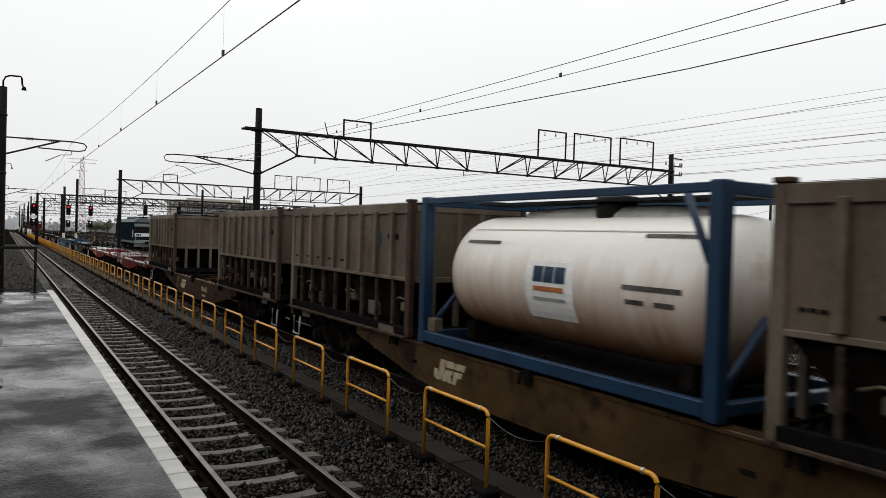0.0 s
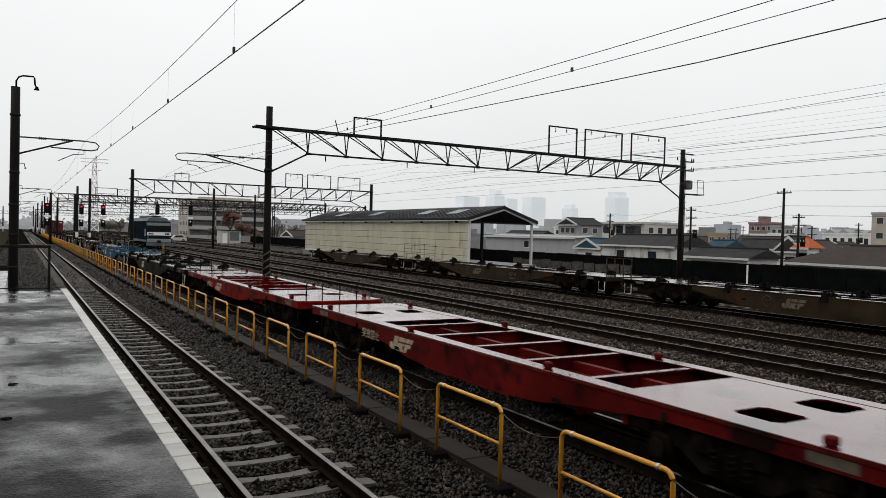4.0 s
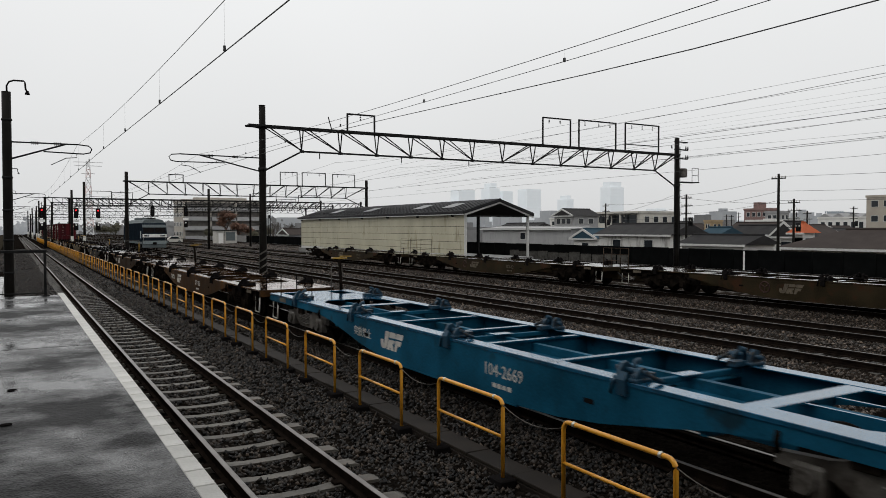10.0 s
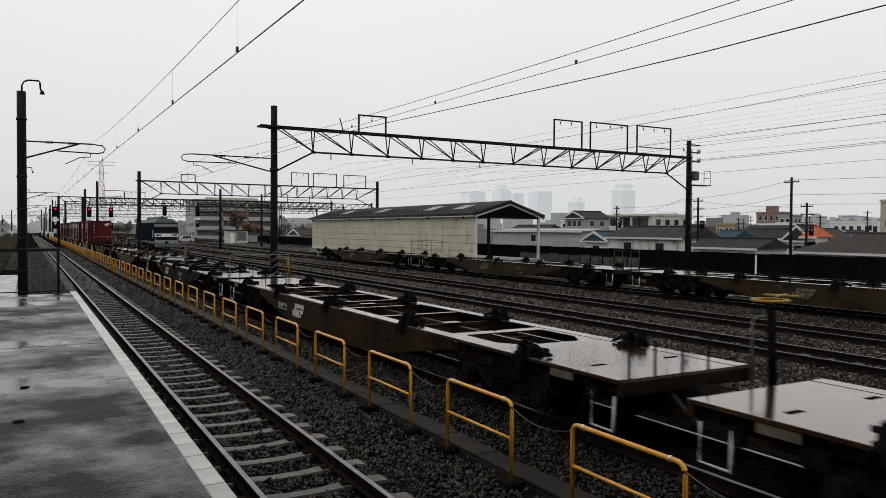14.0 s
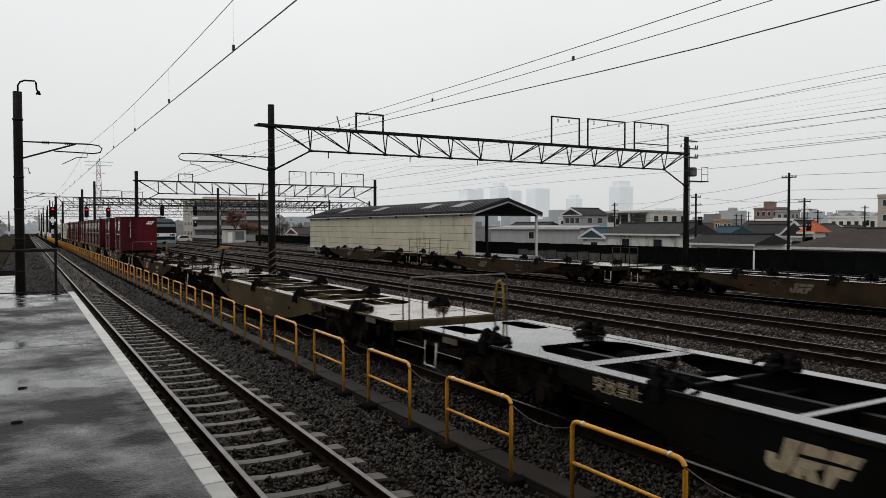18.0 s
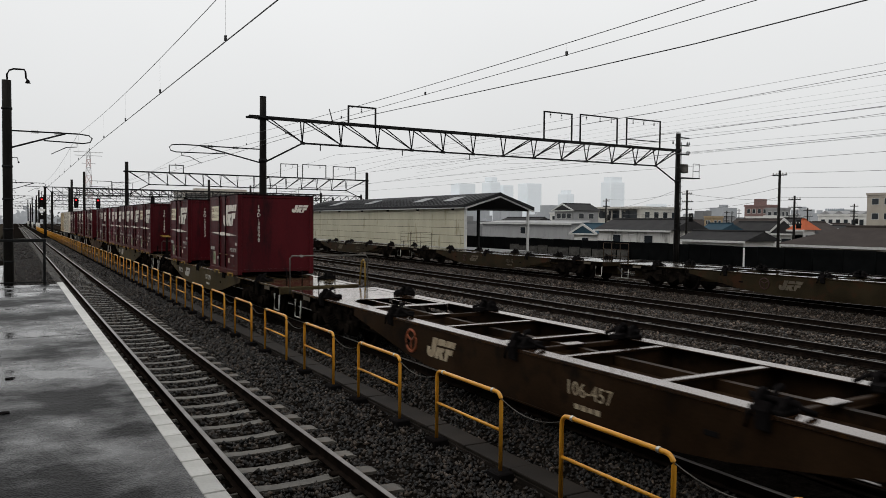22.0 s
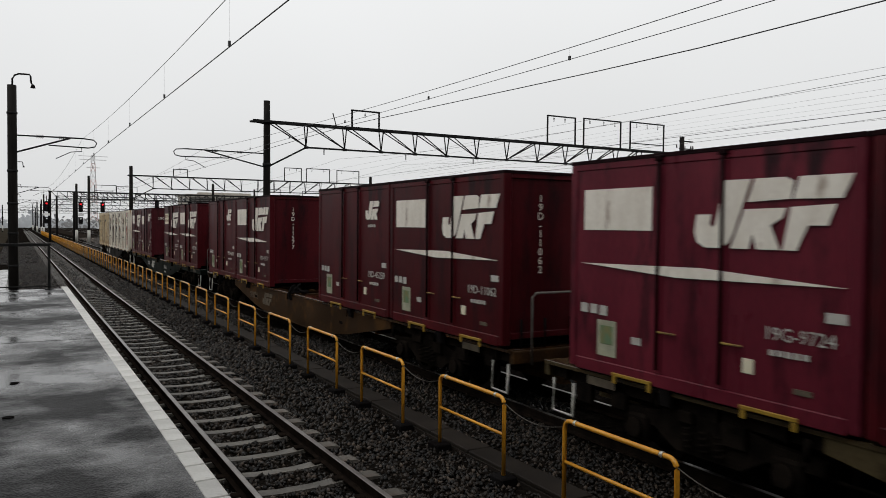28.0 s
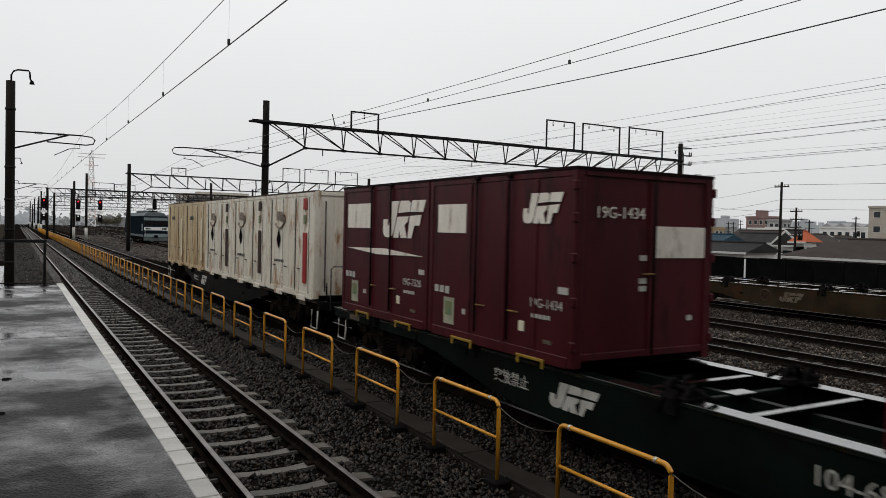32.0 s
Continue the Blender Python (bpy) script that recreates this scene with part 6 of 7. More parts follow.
def shed():
    s = thing("loading_shed", pose(31.05, 50, 0), "long cream sheet-clad loading shed with a dark gable roof", "shed")
    W, L, base, eave, apex = 6.1, 38.5, 0.35, 4.0, 5.0
    part("plinth", bx(-0.3, W + 0.3, -0.4, L + 0.3, -0.45, base), M["concrete"], s)
    o = [(-0.35, eave - 0.06), (W / 2, apex - 0.02), (W + 0.35, eave - 0.22), (W + 0.35, eave - 0.12), (W / 2, apex + 0.12), (-0.35, eave + 0.06)]
    roof = part("roof", prism(bmesh.new(), o, -0.35, L + 0.3), M["shed_roof"], s, "dark grey roof sheeting")
    # corrugation ridges down the near slope
    sl = math.atan2(apex - eave, W / 2 + 0.35)
    ridge = mesh("roof_ridge", bx(-0.02, 0.02, -0.03, 0.03, 0, 0.035), M["shed_roof"])
    me = mesh("sheet_rib", bx(-(W / 2 + 0.3) / math.cos(sl) / 2, (W / 2 + 0.3) / math.cos(sl) / 2, -0.03, 0.03, 0, 0.04), M["shed_roof"])
    for i in range(48):
        part("sheet_rib", me, None, roof, at=Matrix.Translation((W / 4 - 0.17, i * 0.8, (eave + apex) / 2 + 0.09)) @ Matrix.Rotation(-sl, 4, "Y"))
    for y in (4.2, 9.6, 20.5, 30.0):
        part("skylight", bx(-0.7, 0.7, -0.95, 0.95, 0.05, 0.075, 0.005), M["skylight"], roof, "pale translucent roof light",
             at=Matrix.Translation((W / 4 - 0.1, y, (eave + apex) / 2 + 0.09)) @ Matrix.Rotation(-sl, 4, "Y"))
    part("roof_edge", bx(-0.46, -0.34, -0.38, L + 0.3, eave - 0.13, eave + 0.09, 0.03), M["shed_roof"], s)
    part("fascia", bx(-0.41, -0.34, -0.36, L + 0.28, eave - 0.22, eave - 0.135), M["shed_trim"], s, "white fascia")
    for i in range(7):
        part("gutter_bracket", bx(-0.40, -0.2, 1.5 + i * 6 - 0.06, 1.5 + i * 6 + 0.06, eave - 0.36, eave - 0.2), M["black"], s)
    zs = [base + 0.25, 1.0, 1.62, 2.24, 2.86, eave - 0.18]
    n = 22
    for i in range(n):
        for a, b in zip(zs, zs[1:]):
            part("wall_panel", bx(-0.04, 0.03, i * L / n + 0.006, (i + 1) * L / n - 0.006, a + 0.016, b - 0.012), M["shed_wall"], s)
    part("wall_core", bx(0.0, 0.05, 0.02, L, base, eave - 0.15), M["black"], s)
    part("skirting", bx(-0.05, 0.02, 0, L, base, base + 0.25), M["shed_trim"], s)
    for x in (0.0, W):
        part("front_post", bx(x - 0.09, x + 0.09, -0.09, 0.09, base - 0.1, eave - 0.1 - (0.16 if x else 0), 0.01), M["shed_trim"], s, "white steel post")
    for i in range(1, 6):
        part("rear_post", bx(W - 0.11, W + 0.11, i * 7.6 - 0.11, i * 7.6 + 0.11, base, eave - 0.22), M["steel"], s)
    for s0, s1 in (((-0.3, eave), (W / 2, apex)), ((W / 2, apex), (W + 0.3, eave - 0.16))):
        bm = bmesh.new()
        prism(bm, [(s0[0], s0[1] - 0.28), (s1[0], s1[1] - 0.28), (s1[0], s1[1] - 0.14), (s0[0], s0[1] - 0.14)], -0.40, -0.36)
        part("gable_board", bm, M["shed_trim"], s, "white gable board")
        bm = bmesh.new()
        prism(bm, [(s0[0] - 0.1, s0[1] - 0.135), (s1[0], s1[1] - 0.135), (s1[0], s1[1] + 0.14), (s0[0] - 0.1, s0[1] + 0.1)], -0.48, -0.355)
        part("gable_edge", bm, M["shed_roof"], s)
    part("tie_beam", bx(0, W, -0.08, 0.08, eave - 0.36, eave - 0.24), M["steel"], s)
    return s


shed()


def platform_cage(y0, span, high, label):
    c = thing("railing_cage", pose(TRACKS[5] - 1.0, y0, 0.93), label, "railing", "railings on parked wagons")
    n = 4
    for k in range(n):
        part("post", tb([(0, span * k / (n - 1), 0), (0, span * k / (n - 1), high)], 0.016, 6), M["grey_lower"], c)
    for z in (0.36, 0.68, 1.0):
        part("rail", tb([(0, 0, z * high), (0, span, z * high)], 0.014, 6), M["grey_lower"], c)


platform_cage(41.9, 4.4, 1.05, "thin grey steel railing on a parked wagon")
platform_cage(24.15, 1.6, 0.88, "thin grey steel railing at a parked wagon's end")


def fence():
    f = thing("screen_fence", pose(44.0, 0, 0), "tall black screen fence along the yard edge", "fence", kind="structure")
    pm = mesh("screen_panel", bx(-0.03, 0.03, -0.998, 0.998, -0.25, 1.2, 0.002), M["net"])
    for i in range(85):
        part("screen_panel", pm, None, f, at=pose(0.02 * math.sin(i * 1.7), -8 + i * 2.0, 0.02 * math.sin(i * 2.3)))
    post = mesh("fence_post", tb([(0, 0, -0.5), (0, 0, 1.22)], 0.035, 6), M["net"])
    for i in range(85):
        part("fence_post", post, None, f, at=pose(-0.06, -9 + i * 2.0, 0))
    part("white_board", bx(-0.12, -0.08, 34.0, 34.13, -0.28, 1.1, 0.004), M["white"], f, "white board on the fence")
    low = thing("low_wall", pose(46.0, 0, 0), "pale concrete wall beyond the fence", "wall", kind="structure")
    part("wall", bx(-0.12, 0.12, -20, 200, -1.5, 1.08), M["concrete"], low)
    # the fence's farther stretch, joined
    tagged(part("fence_far", bx(43.97, 44.03, 162, 420, -0.3, 1.2), M["net"], f), kind="stuff")
    # low crates standing before the screen
    for i in range(11):
        b = thing("crate", pose(42.6, 44.5 + i * 1.5, -0.3), "small grey crate before the dark fence", "crate", "crates by the fence")
        part("box", bx(-0.3, 0.3, -0.36, 0.36, 0, 0.85 + 0.06 * math.sin(i * 2), 0.02), M["crate"], b)
        part("lid", bx(-0.32, 0.32, -0.38, 0.38, 0.86 + 0.06 * math.sin(i * 2), 0.92 + 0.06 * math.sin(i * 2), 0.01), M["black"], b)


fence()


def loco():
    c = thing("electric_locomotive", pose(TRACKS[3], 98.5, 0), "parked blue and grey electric locomotive, white front band", "locomotive")
    hw = 1.45
    L = 18.0
    front = [(0.0, 0.75), (-0.12, 1.4), (-0.1, 2.2), (0.55, 3.25), (0.8, 3.45)]
    o = [(0.12, 0.75), (0.0, 1.3), (0.0, 2.1), (0.5, 3.2), (0.75, 3.4), (L - 0.75, 3.4), (L - 0.5, 3.2), (L, 2.1), (L, 1.3), (L - 0.12, 0.75)]
    part("body", prism(bmesh.new(), o, -hw, hw, "x"), M["loco_blue"], c, "dark blue body shell")
    roof = bmesh.new()
    prism(roof, [(-hw + 0.02, 3.35), (-1.05, 3.78), (-0.6, 3.9), (0.6, 3.9), (1.05, 3.78), (hw - 0.02, 3.35)], 0.75, L - 0.75)
    part("roof", roof, M["loco_grey"], c, "grey roof")
    def on_front(z0, z1, x0, x1, off, m, name, lab=""):
        def yy(z):
            if z < 2.1:
                return 0.0 if z >= 1.3 else 0.12 * (1.3 - z) / 0.55
            return (z - 2.1) / 1.1 * 0.5
        bm = bmesh.new()
        v = [bm.verts.new((x, yy(z) - o2, z)) for o2 in (off, -0.01) for x, z in ((x0, z0), (x1, z0), (x1, z1), (x0, z1))]
        for f in ((0, 1, 2, 3), (7, 6, 5, 4), (0, 4, 5, 1), (1, 5, 6, 2), (2, 6, 7, 3), (3, 7, 4, 0)):
            bm.faces.new([v[i] for i in f])
        return part(name, bm, m, c, lab)
    on_front(2.85, 3.2, -1.4, 1.4, 0.02, M["loco_grey"], "brow_panel", "pale brow above the windscreen")
    for x0, x1 in ((-1.3, -0.04), (0.04, 1.3)):
        on_front(2.2, 2.82, x0, x1, 0.02, M["black"], "windscreen", "dark windscreen")
    on_front(1.62, 2.02, -1.42, 1.42, 0.02, M["white"], "front_band", "white front band")
    for s in (-1, 1):
        hl = on_front(1.72, 1.92, s * 0.95 - 0.28, s * 0.95 + 0.28, 0.035, M["black"], "headlight_recess")
        part("headlight", tb([(s * 0.85, -0.04, 1.82), (s * 0.85, -0.07, 1.82)], 0.09, 12), M["loco_light"], hl)
    on_front(0.78, 1.2, -1.42, 1.42, 0.015, M["loco_light"], "lower_band", "pale grey lower band")
    part("skirt", bx(-1.4, 1.4, 0.15, 0.5, 0.3, 0.78, 0.04), M["loco_grey"], c)
    part("coupler", bx(-0.2, 0.2, -0.35, 0.2, 0.72, 1.02, 0.05), M["black"], c)
    for s in (-1, 1):
        part("hand_rail", tb([(s * 1.3, -0.08, 0.9), (s * 1.3, -0.1, 2.0)], 0.02, 6), M["white_dirty"], c)
        part("side_band", bx(s * hw - 0.01, s * hw + 0.01, 0.4, L - 0.4, 0.78, 1.05), M["loco_grey"], c)
        part("side_panel", bx(s * hw - 0.012, s * hw + 0.012, 1.0, 1.7, 1.5, 2.4), M["loco_light"], c, "pale side panel")
        for i in range(6):
            part("louvre", bx(s * hw - 0.02, s * hw + 0.02, 4 + i * 1.8, 5.3 + i * 1.8, 2.0, 2.7), M["loco_blue"], c)
        part("solebar", bx(s * 1.3 - 0.04, s * 1.3 + 0.04, 0.8, L - 0.8, 0.45, 0.76), M["black"], c)
    for y in (3.2, 9.0, 14.8):
        add_bogie(c, y, "bogie_dark", False)
    pan = part("pantograph", bx(-0.5, 0.5, 2.2, 3.8, 3.95, 4.1), M["steel"], c, "folded pantograph")
    part("arm", tb([(0, 2.3, 4.1), (0, 3.9, 4.25)], 0.04, 6), M["steel"], pan)
    part("shoe", bx(-0.85, 0.85, 2.25, 2.5, 4.2, 4.28), M["steel"], pan)
    part("roof_box", bx(-0.7, 0.7, 5.5, 12.5, 3.9, 4.15, 0.05), M["loco_grey"], c)


loco()


def signal(x, y, z, lit=True):
    s = thing("track_signal", pose(x, y, z), "black colour-light signal showing red on a gantry", "signal", "signals on the gantry")
    part("hood_plate", bx(-0.30, 0.30, -0.03, 0.03, -0.75, 0.8, 0.12), M["black"], s)
    for k in range(3):
        zz = 0.45 - k * 0.42
        part("lens", tb([(0, -0.05, zz), (0, -0.09, zz)], 0.13 if k == 0 else 0.1, 12), M["red_glow"] if k == 0 and lit else M["glass"], s, "glowing red lens" if k == 0 else "")
        part("hood", tb([(0, -0.03, zz + 0.12), (0, -0.35, zz + 0.13)], 0.05, 6), M["black"], s)
    part("bracket", tb([(0, 0.05, 0.7), (0, 0.05, 1.6)], 0.05, 6), M["steel"], s)
    part("number_board", bx(-0.42, 0.42, -0.04, 0.0, -1.32, -0.98), M["white"], s, "white board")
    part("number_board", bx(-0.3, 0.3, -0.04, 0.0, -2.5, -1.5), M["black"], s)
    part("small_lens", tb([(0.0, -0.05, -1.75), (0.0, -0.09, -1.75)], 0.12, 10), M["white"], s)


for x in (3.75, 8.25, 11.25):
    signal(x, 123.4, 5.0)
signal(24.0, 123.4, 5.4, False)
signal(19.0, 123.4, 5.4, False)


def single_pole(x, y, h, white=True, r=0.19):
    p = thing("yard_pole", pose(x, y, 0), "dark round yard pole with a pale foot", "pole", "yard poles")
    part("shaft", tb([(0, 0, -0.5 + (h + 0.5) * k / 4) for k in range(5)], r, 12, r * 0.85), M["pole"], p)
    if white:
        part("foot_band", tb([(0, 0, -0.2), (0, 0, 1.6)], r + 0.01, 12), M["white_dirty"], p, "pale painted foot")


for x, y, h in ((7.6, 122.0, 8.4), (8.95, 118.0, 9.4), (23.5, 105, 8.2), (34.0, 122, 8.4), (5.2, 190, 9), (5.1, 205, 8.2), (4.9, 240, 8.5), (4.8, 300, 9), (-6, 150, 8), (-8, 110, 8), (-5.5, 200, 8), (-4, 270, 8)):
    single_pole(x, y, h, white=x < 10)


def hut():
    h = thing("equipment_hut", pose(35.0, 150, -0.3), "small white equipment hut with a flat roof", "hut")
    part("wall", bx(0, 4.0, 0, 3, 0, 2.6), M["white_dirty"], h)
    part("roof", bx(-0.2, 4.2, -0.25, 3.2, 2.6, 2.78), M["steel"], h)
    part("door", bx(0.4, 1.3, -0.03, 0.02, 0.05, 2.1, 0.01), M["white"], h)
    part("shutter", bx(1.9, 3.7, -0.03, 0.02, 0.6, 2.3, 0.01), M["loco_grey"], h)
    part("drain_pipe", tb([(1.65, -0.05, 0), (1.65, -0.05, 2.6)], 0.05, 6), M["black"], h)


hut()

# parked flat wagons beside the shed
PARKED = build_wagon("w_parked", label="empty rusty flat wagon parked on a yard track", number="103-12", turning=False, handle="", warning=False, ring="mark_red", mark="mark_dull", emblem_y=1.25, number_y=-2.3)
tagged(PARKED, group="parked flat wagons")
PARKED.matrix_basis = pose(TRACKS[5], 55.7, 0)
for y in (35.3, 14.9):
    copy_thing(PARKED, pose(TRACKS[5], y, 0))


# ---- platform end and the left bank ----
def end_railing():
    r = thing("end_railing", pose(0, 20.05, 1.096), "grey steel railing across the platform end", "railing")
    part("top_bar", bx(-8.5, 0.7, -0.03, 0.03, 1.03, 1.10, 0.01), M["steel"], r)
    part("low_bar", bx(-8.5, 0.7, -0.012, 0.012, 0.06, 0.085), M["steel"], r)
    for x in (0.66, -1.6, -3.9, -6.2):
        p = part("post", bx(x - 0.03, x + 0.03, -0.03, 0.03, 0, 1.04, 0.006), M["steel"], r)
        part("foot_plate", bx(x - 0.09, x + 0.09, -0.07, 0.07, 0, 0.02), M["steel"], p)


end_railing()
for x, y, a in ((-0.03, 8.47, 20), (-0.07, 6.99, -35), (-1.1, 5.2, 70)):
    lf = thing("fallen_leaf", pose(x, y, 1.0995, 0, 0, a), "small dark wet leaf stuck to the platform", "leaf", "leaves on the platform")
    bm = bmesh.new()
    pts = [(-0.04, 0), (-0.03, 0.03), (0.0, 0.045), (0.03, 0.035), (0.055, 0.0), (0.025, -0.03), (-0.01, -0.045), (-0.03, -0.03)]
    prism(bm, pts, 0.001, 0.006, "z")
    part("blade", bm, M["black"], lf)
M["wet_path"] = mat("wet_paving", (0.16, 0.155, 0.15), (0.09, 0.088, 0.085), rough=0.08, rough2=0.3, scale=1.2, fine=20, spec=0.5, bump=0.05)
bank = thing("service_path", pose(0, 0, 0), "pale wet concrete path beyond the platform", "path", kind="structure")
part("path", bx(-14, -0.42, 20.6, 52, -0.5, -0.2, 0.02), M["wet_path"], bank)
part("kerb", bx(-0.415, -0.3, 20.6, 52, -0.5, -0.14, 0.01), M["concrete"], bank)


def station():
    """Unseen walls and roofs added behind the camera, closing that side, blocking sky light."""
    st = thing("station_building", pose(0, 0, 0), "plain grey unseen walls and roofs added to block sky light", "building", kind="structure")
    part("wall", bx(-13.0, -12.4, -70, 130, -0.5, 7.5), M["wall_grey"], st)
    part("end_wall", bx(-12.4, 0.9, -30.6, -30, -0.5, 5.8), M["wall_grey"], st)
    part("concourse_wall", bx(-12.4, 60, -24, -8, 6.2, 13.5), M["wall_grey"], st)
    for x in (4.9, 11.6, 22, 34, 46, 59):
        part("concourse_pier", bx(x - 0.35, x + 0.35, -20.5, -19.5, -0.6, 6.2), M["concrete"], st)
    part("canopy", bx(-12.4, 0.9, -30, 4.4, 4.3, 4.6), M["steel"], st)
    for y in (-24, -16, -8, -2):
        part("canopy_post", bx(-4.1, -3.9, y - 0.1, y + 0.1, 1.09, 4.3), M["steel"], st)


# ---- town beyond the fence ----
M["roof_dark"] = mat("dark_tiles", (0.035, 0.034, 0.034), (0.024, 0.023, 0.024), spec=0.1, rough=0.75, scale=1, fine=14, per_piece=0.15)
M["roof_blue"] = mat("blue_tiles", (0.03, 0.062, 0.085), (0.024, 0.05, 0.07), spec=0.1, rough=0.75, scale=1, fine=14)
M["roof_orange"] = mat("orange_tiles", (0.42, 0.11, 0.05), (0.35, 0.09, 0.04), spec=0.1, rough=0.75, scale=1, fine=14)
M["roof_brown"] = mat("brown_tiles", (0.05, 0.04, 0.036), (0.038, 0.03, 0.027), spec=0.1, rough=0.75, scale=1, fine=14)
M["wall_white"] = mat("white_render", (0.72, 0.71, 0.68), (0.62, 0.61, 0.58), rough=0.7, scale=0.6, fine=8)
M["wall_beige"] = mat("beige_render", (0.42, 0.38, 0.32), (0.36, 0.32, 0.27), rough=0.7, scale=0.6, fine=8)
M["wall_grey"] = mat("grey_cladding", (0.3, 0.3, 0.3), (0.25, 0.25, 0.25), rough=0.6, scale=0.6, fine=8)
M["wall_pale"] = mat("pale_grey_cladding", (0.36, 0.36, 0.36), (0.31, 0.31, 0.31), rough=0.6, scale=0.6, fine=8, stain=(0.25, 0.25, 0.25), stain_at=0.62, stretch=(1, 1, 0.3))
M["wall_brick"] = mat("red_brown_facing", (0.24, 0.155, 0.14), (0.2, 0.125, 0.115), rough=0.7, scale=0.6, fine=8)
# haze is put into these base colours, and they glow on their own
M["mist1"] = mat("far_block_haze_glow", (0.3, 0.31, 0.32), (0.24, 0.25, 0.26), rough=0.9, scale=0.02, fine=0.2, bump=0, spec=0, emit=0.3)
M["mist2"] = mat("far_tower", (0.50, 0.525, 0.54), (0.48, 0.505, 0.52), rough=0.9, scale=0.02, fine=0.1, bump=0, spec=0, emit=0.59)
M["mist3"] = mat("near_block_haze_glow", (0.2, 0.2, 0.2), (0.14, 0.14, 0.14), rough=0.9, scale=0.05, fine=0.5, bump=0, spec=0, emit=0.1)
M["mist4"] = mat("tower_band_haze_glow", (0.494, 0.519, 0.534), (0.475, 0.50, 0.515), rough=0.9, scale=0.02, fine=0.1, bump=0, spec=0, emit=0.59)
LOW = -3.4
M["wall_stained"] = mat("stained_white_render", (0.66, 0.65, 0.62), (0.56, 0.55, 0.52), rough=0.7, scale=0.6, fine=8, stain=(0.3, 0.29, 0.27), stain_at=0.56, stain_scale=1.4, stretch=(1, 1, 0.25))
M["mast_sign"] = mat("faded_sign", (0.3, 0.34, 0.38), (0.24, 0.28, 0.32), rough=0.7, bump=0)
station()


def windows(parent, face, x, y0, y1, z0, floors, fh, n, w=1.2, h=1.1, sill=0.9):
    """Rows of windows on the face towards -x, or towards -y."""
    for f in range(floors):
        for i in range(n):
            c = y0 + (y1 - y0) * (i + 0.5) / n
            z = z0 + f * fh + sill
            if face == "x":
                fr = part("window", bx(x - 0.05, x + 0.02, c - w / 2, c + w / 2, z, z + h), M["shed_trim"], parent)
                part("pane", bx(x - 0.06, x - 0.05, c - w / 2 + 0.08, c + w / 2 - 0.08, z + 0.08, z + h - 0.08), M["glass"], fr)
            else:
                fr = part("window", bx(c - w / 2, c + w / 2, x - 0.05, x + 0.02, z, z + h), M["shed_trim"], parent)
                part("pane", bx(c - w / 2 + 0.08, c + w / 2 - 0.08, x - 0.06, x - 0.05, z + 0.08, z + h - 0.08), M["glass"], fr)


def house(x0, x1, y0, y1, eave, ridge, wall, roof, along, label, rows=2, n=3, hip=0.0):
    """A house with a gable or hip roof. along: the ridge's axis."""
    h = thing("house", pose(x0, y0, 0), label, "house", "houses beyond the fence")
    w, d = x1 - x0, y1 - y0
    part("wall", bx(0, w, 0, d, LOW - 0.2, eave), M[wall], h)
    o = 0.45
    bm = bmesh.new()
    if along == "y":
        r0, r1 = (w / 2, -o + hip), (w / 2, d + o - hip)
    else:
        r0, r1 = (-o + hip, d / 2), (w + o - hip, d / 2)
    c = [bm.verts.new(p) for p in ((-o, -o, eave - 0.12), (w + o, -o, eave - 0.12), (w + o, d + o, eave - 0.12), (-o, d + o, eave - 0.12))]
    a, b = bm.verts.new((*r0, ridge)), bm.verts.new((*r1, ridge))
    if along == "y":
        fs = ((c[0], c[1], a), (c[1], c[2], b, a), (c[2], c[3], b), (c[3], c[0], a, b))
    else:
        fs = ((c[0], c[1], b, a), (c[1], c[2], b), (c[2], c[3], a, b), (c[3], c[0], a))
    for f in fs:
        bm.faces.new(f)
    bm.faces.new(c[::-1])
    rf = part("roof", bm, M[roof], h)
    part("ridge_cap", tb([(*r0, ridge + 0.02), (*r1, ridge + 0.02)], 0.12, 6), M[roof], rf)
    part("eave_board", bx(-o - 0.02, -o + 0.06, -o, d + o, eave - 0.28, eave - 0.1), M["shed_trim"], h)
    if hip == 0 and along == "x":
        for s in ((-o - 0.03, 0),):
            bm = bmesh.new()
            prism(bm, [(-o, eave - 0.3), (d / 2, ridge - 0.25), (d + o, eave - 0.3), (d + o, eave - 0.05), (d / 2, ridge + 0.05), (-o, eave - 0.05)], -o - 0.06, -o + 0.04, "x")
            part("barge_board", bm, M["shed_trim"], h)
    fh = 2.7
    nfl = max(1, int((eave - LOW) // fh))
    windows(h, "x", 0, 0.6, d - 0.6, eave - nfl * fh, nfl, fh, max(1, n), 1.3, 1.1, 1.0)
    windows(h, "y", 0, 0.6, w - 0.6, eave - nfl * fh, nfl, fh, max(1, n - 1), 1.3, 1.1, 1.0)
    return h


house(53, 60, 27.5, 37.6, 1.3, 2.62, "wall_beige", "roof_brown", "y", "house with a wide dark brown hip roof", n=4, hip=3.6)
house(57, 62, 52.9, 63.4, 2.15, 3.2, "wall_stained", "roof_dark", "y", "long white house with stained walls and a dark roof", n=2)
house(62, 65.5, 69.2, 73.6, 1.55, 2.65, "wall_white", "roof_blue", "x", "small white house with a bluish gable roof", n=1)
house(52, 56.0, 40.4, 46.9, 1.45, 2.12, "wall_white", "roof_dark", "y", "low house under a broad dark roof", n=4)
house(66, 70, 54.7, 57.0, 2.0, 2.8, "wall_grey", "roof_blue", "y", "grey house with a blue tiled roof", n=3)
house(73, 77, 53.4, 58.5, 2.1, 3.05, "wall_white", "roof_dark", "y", "pale house with a dark roof", n=2)
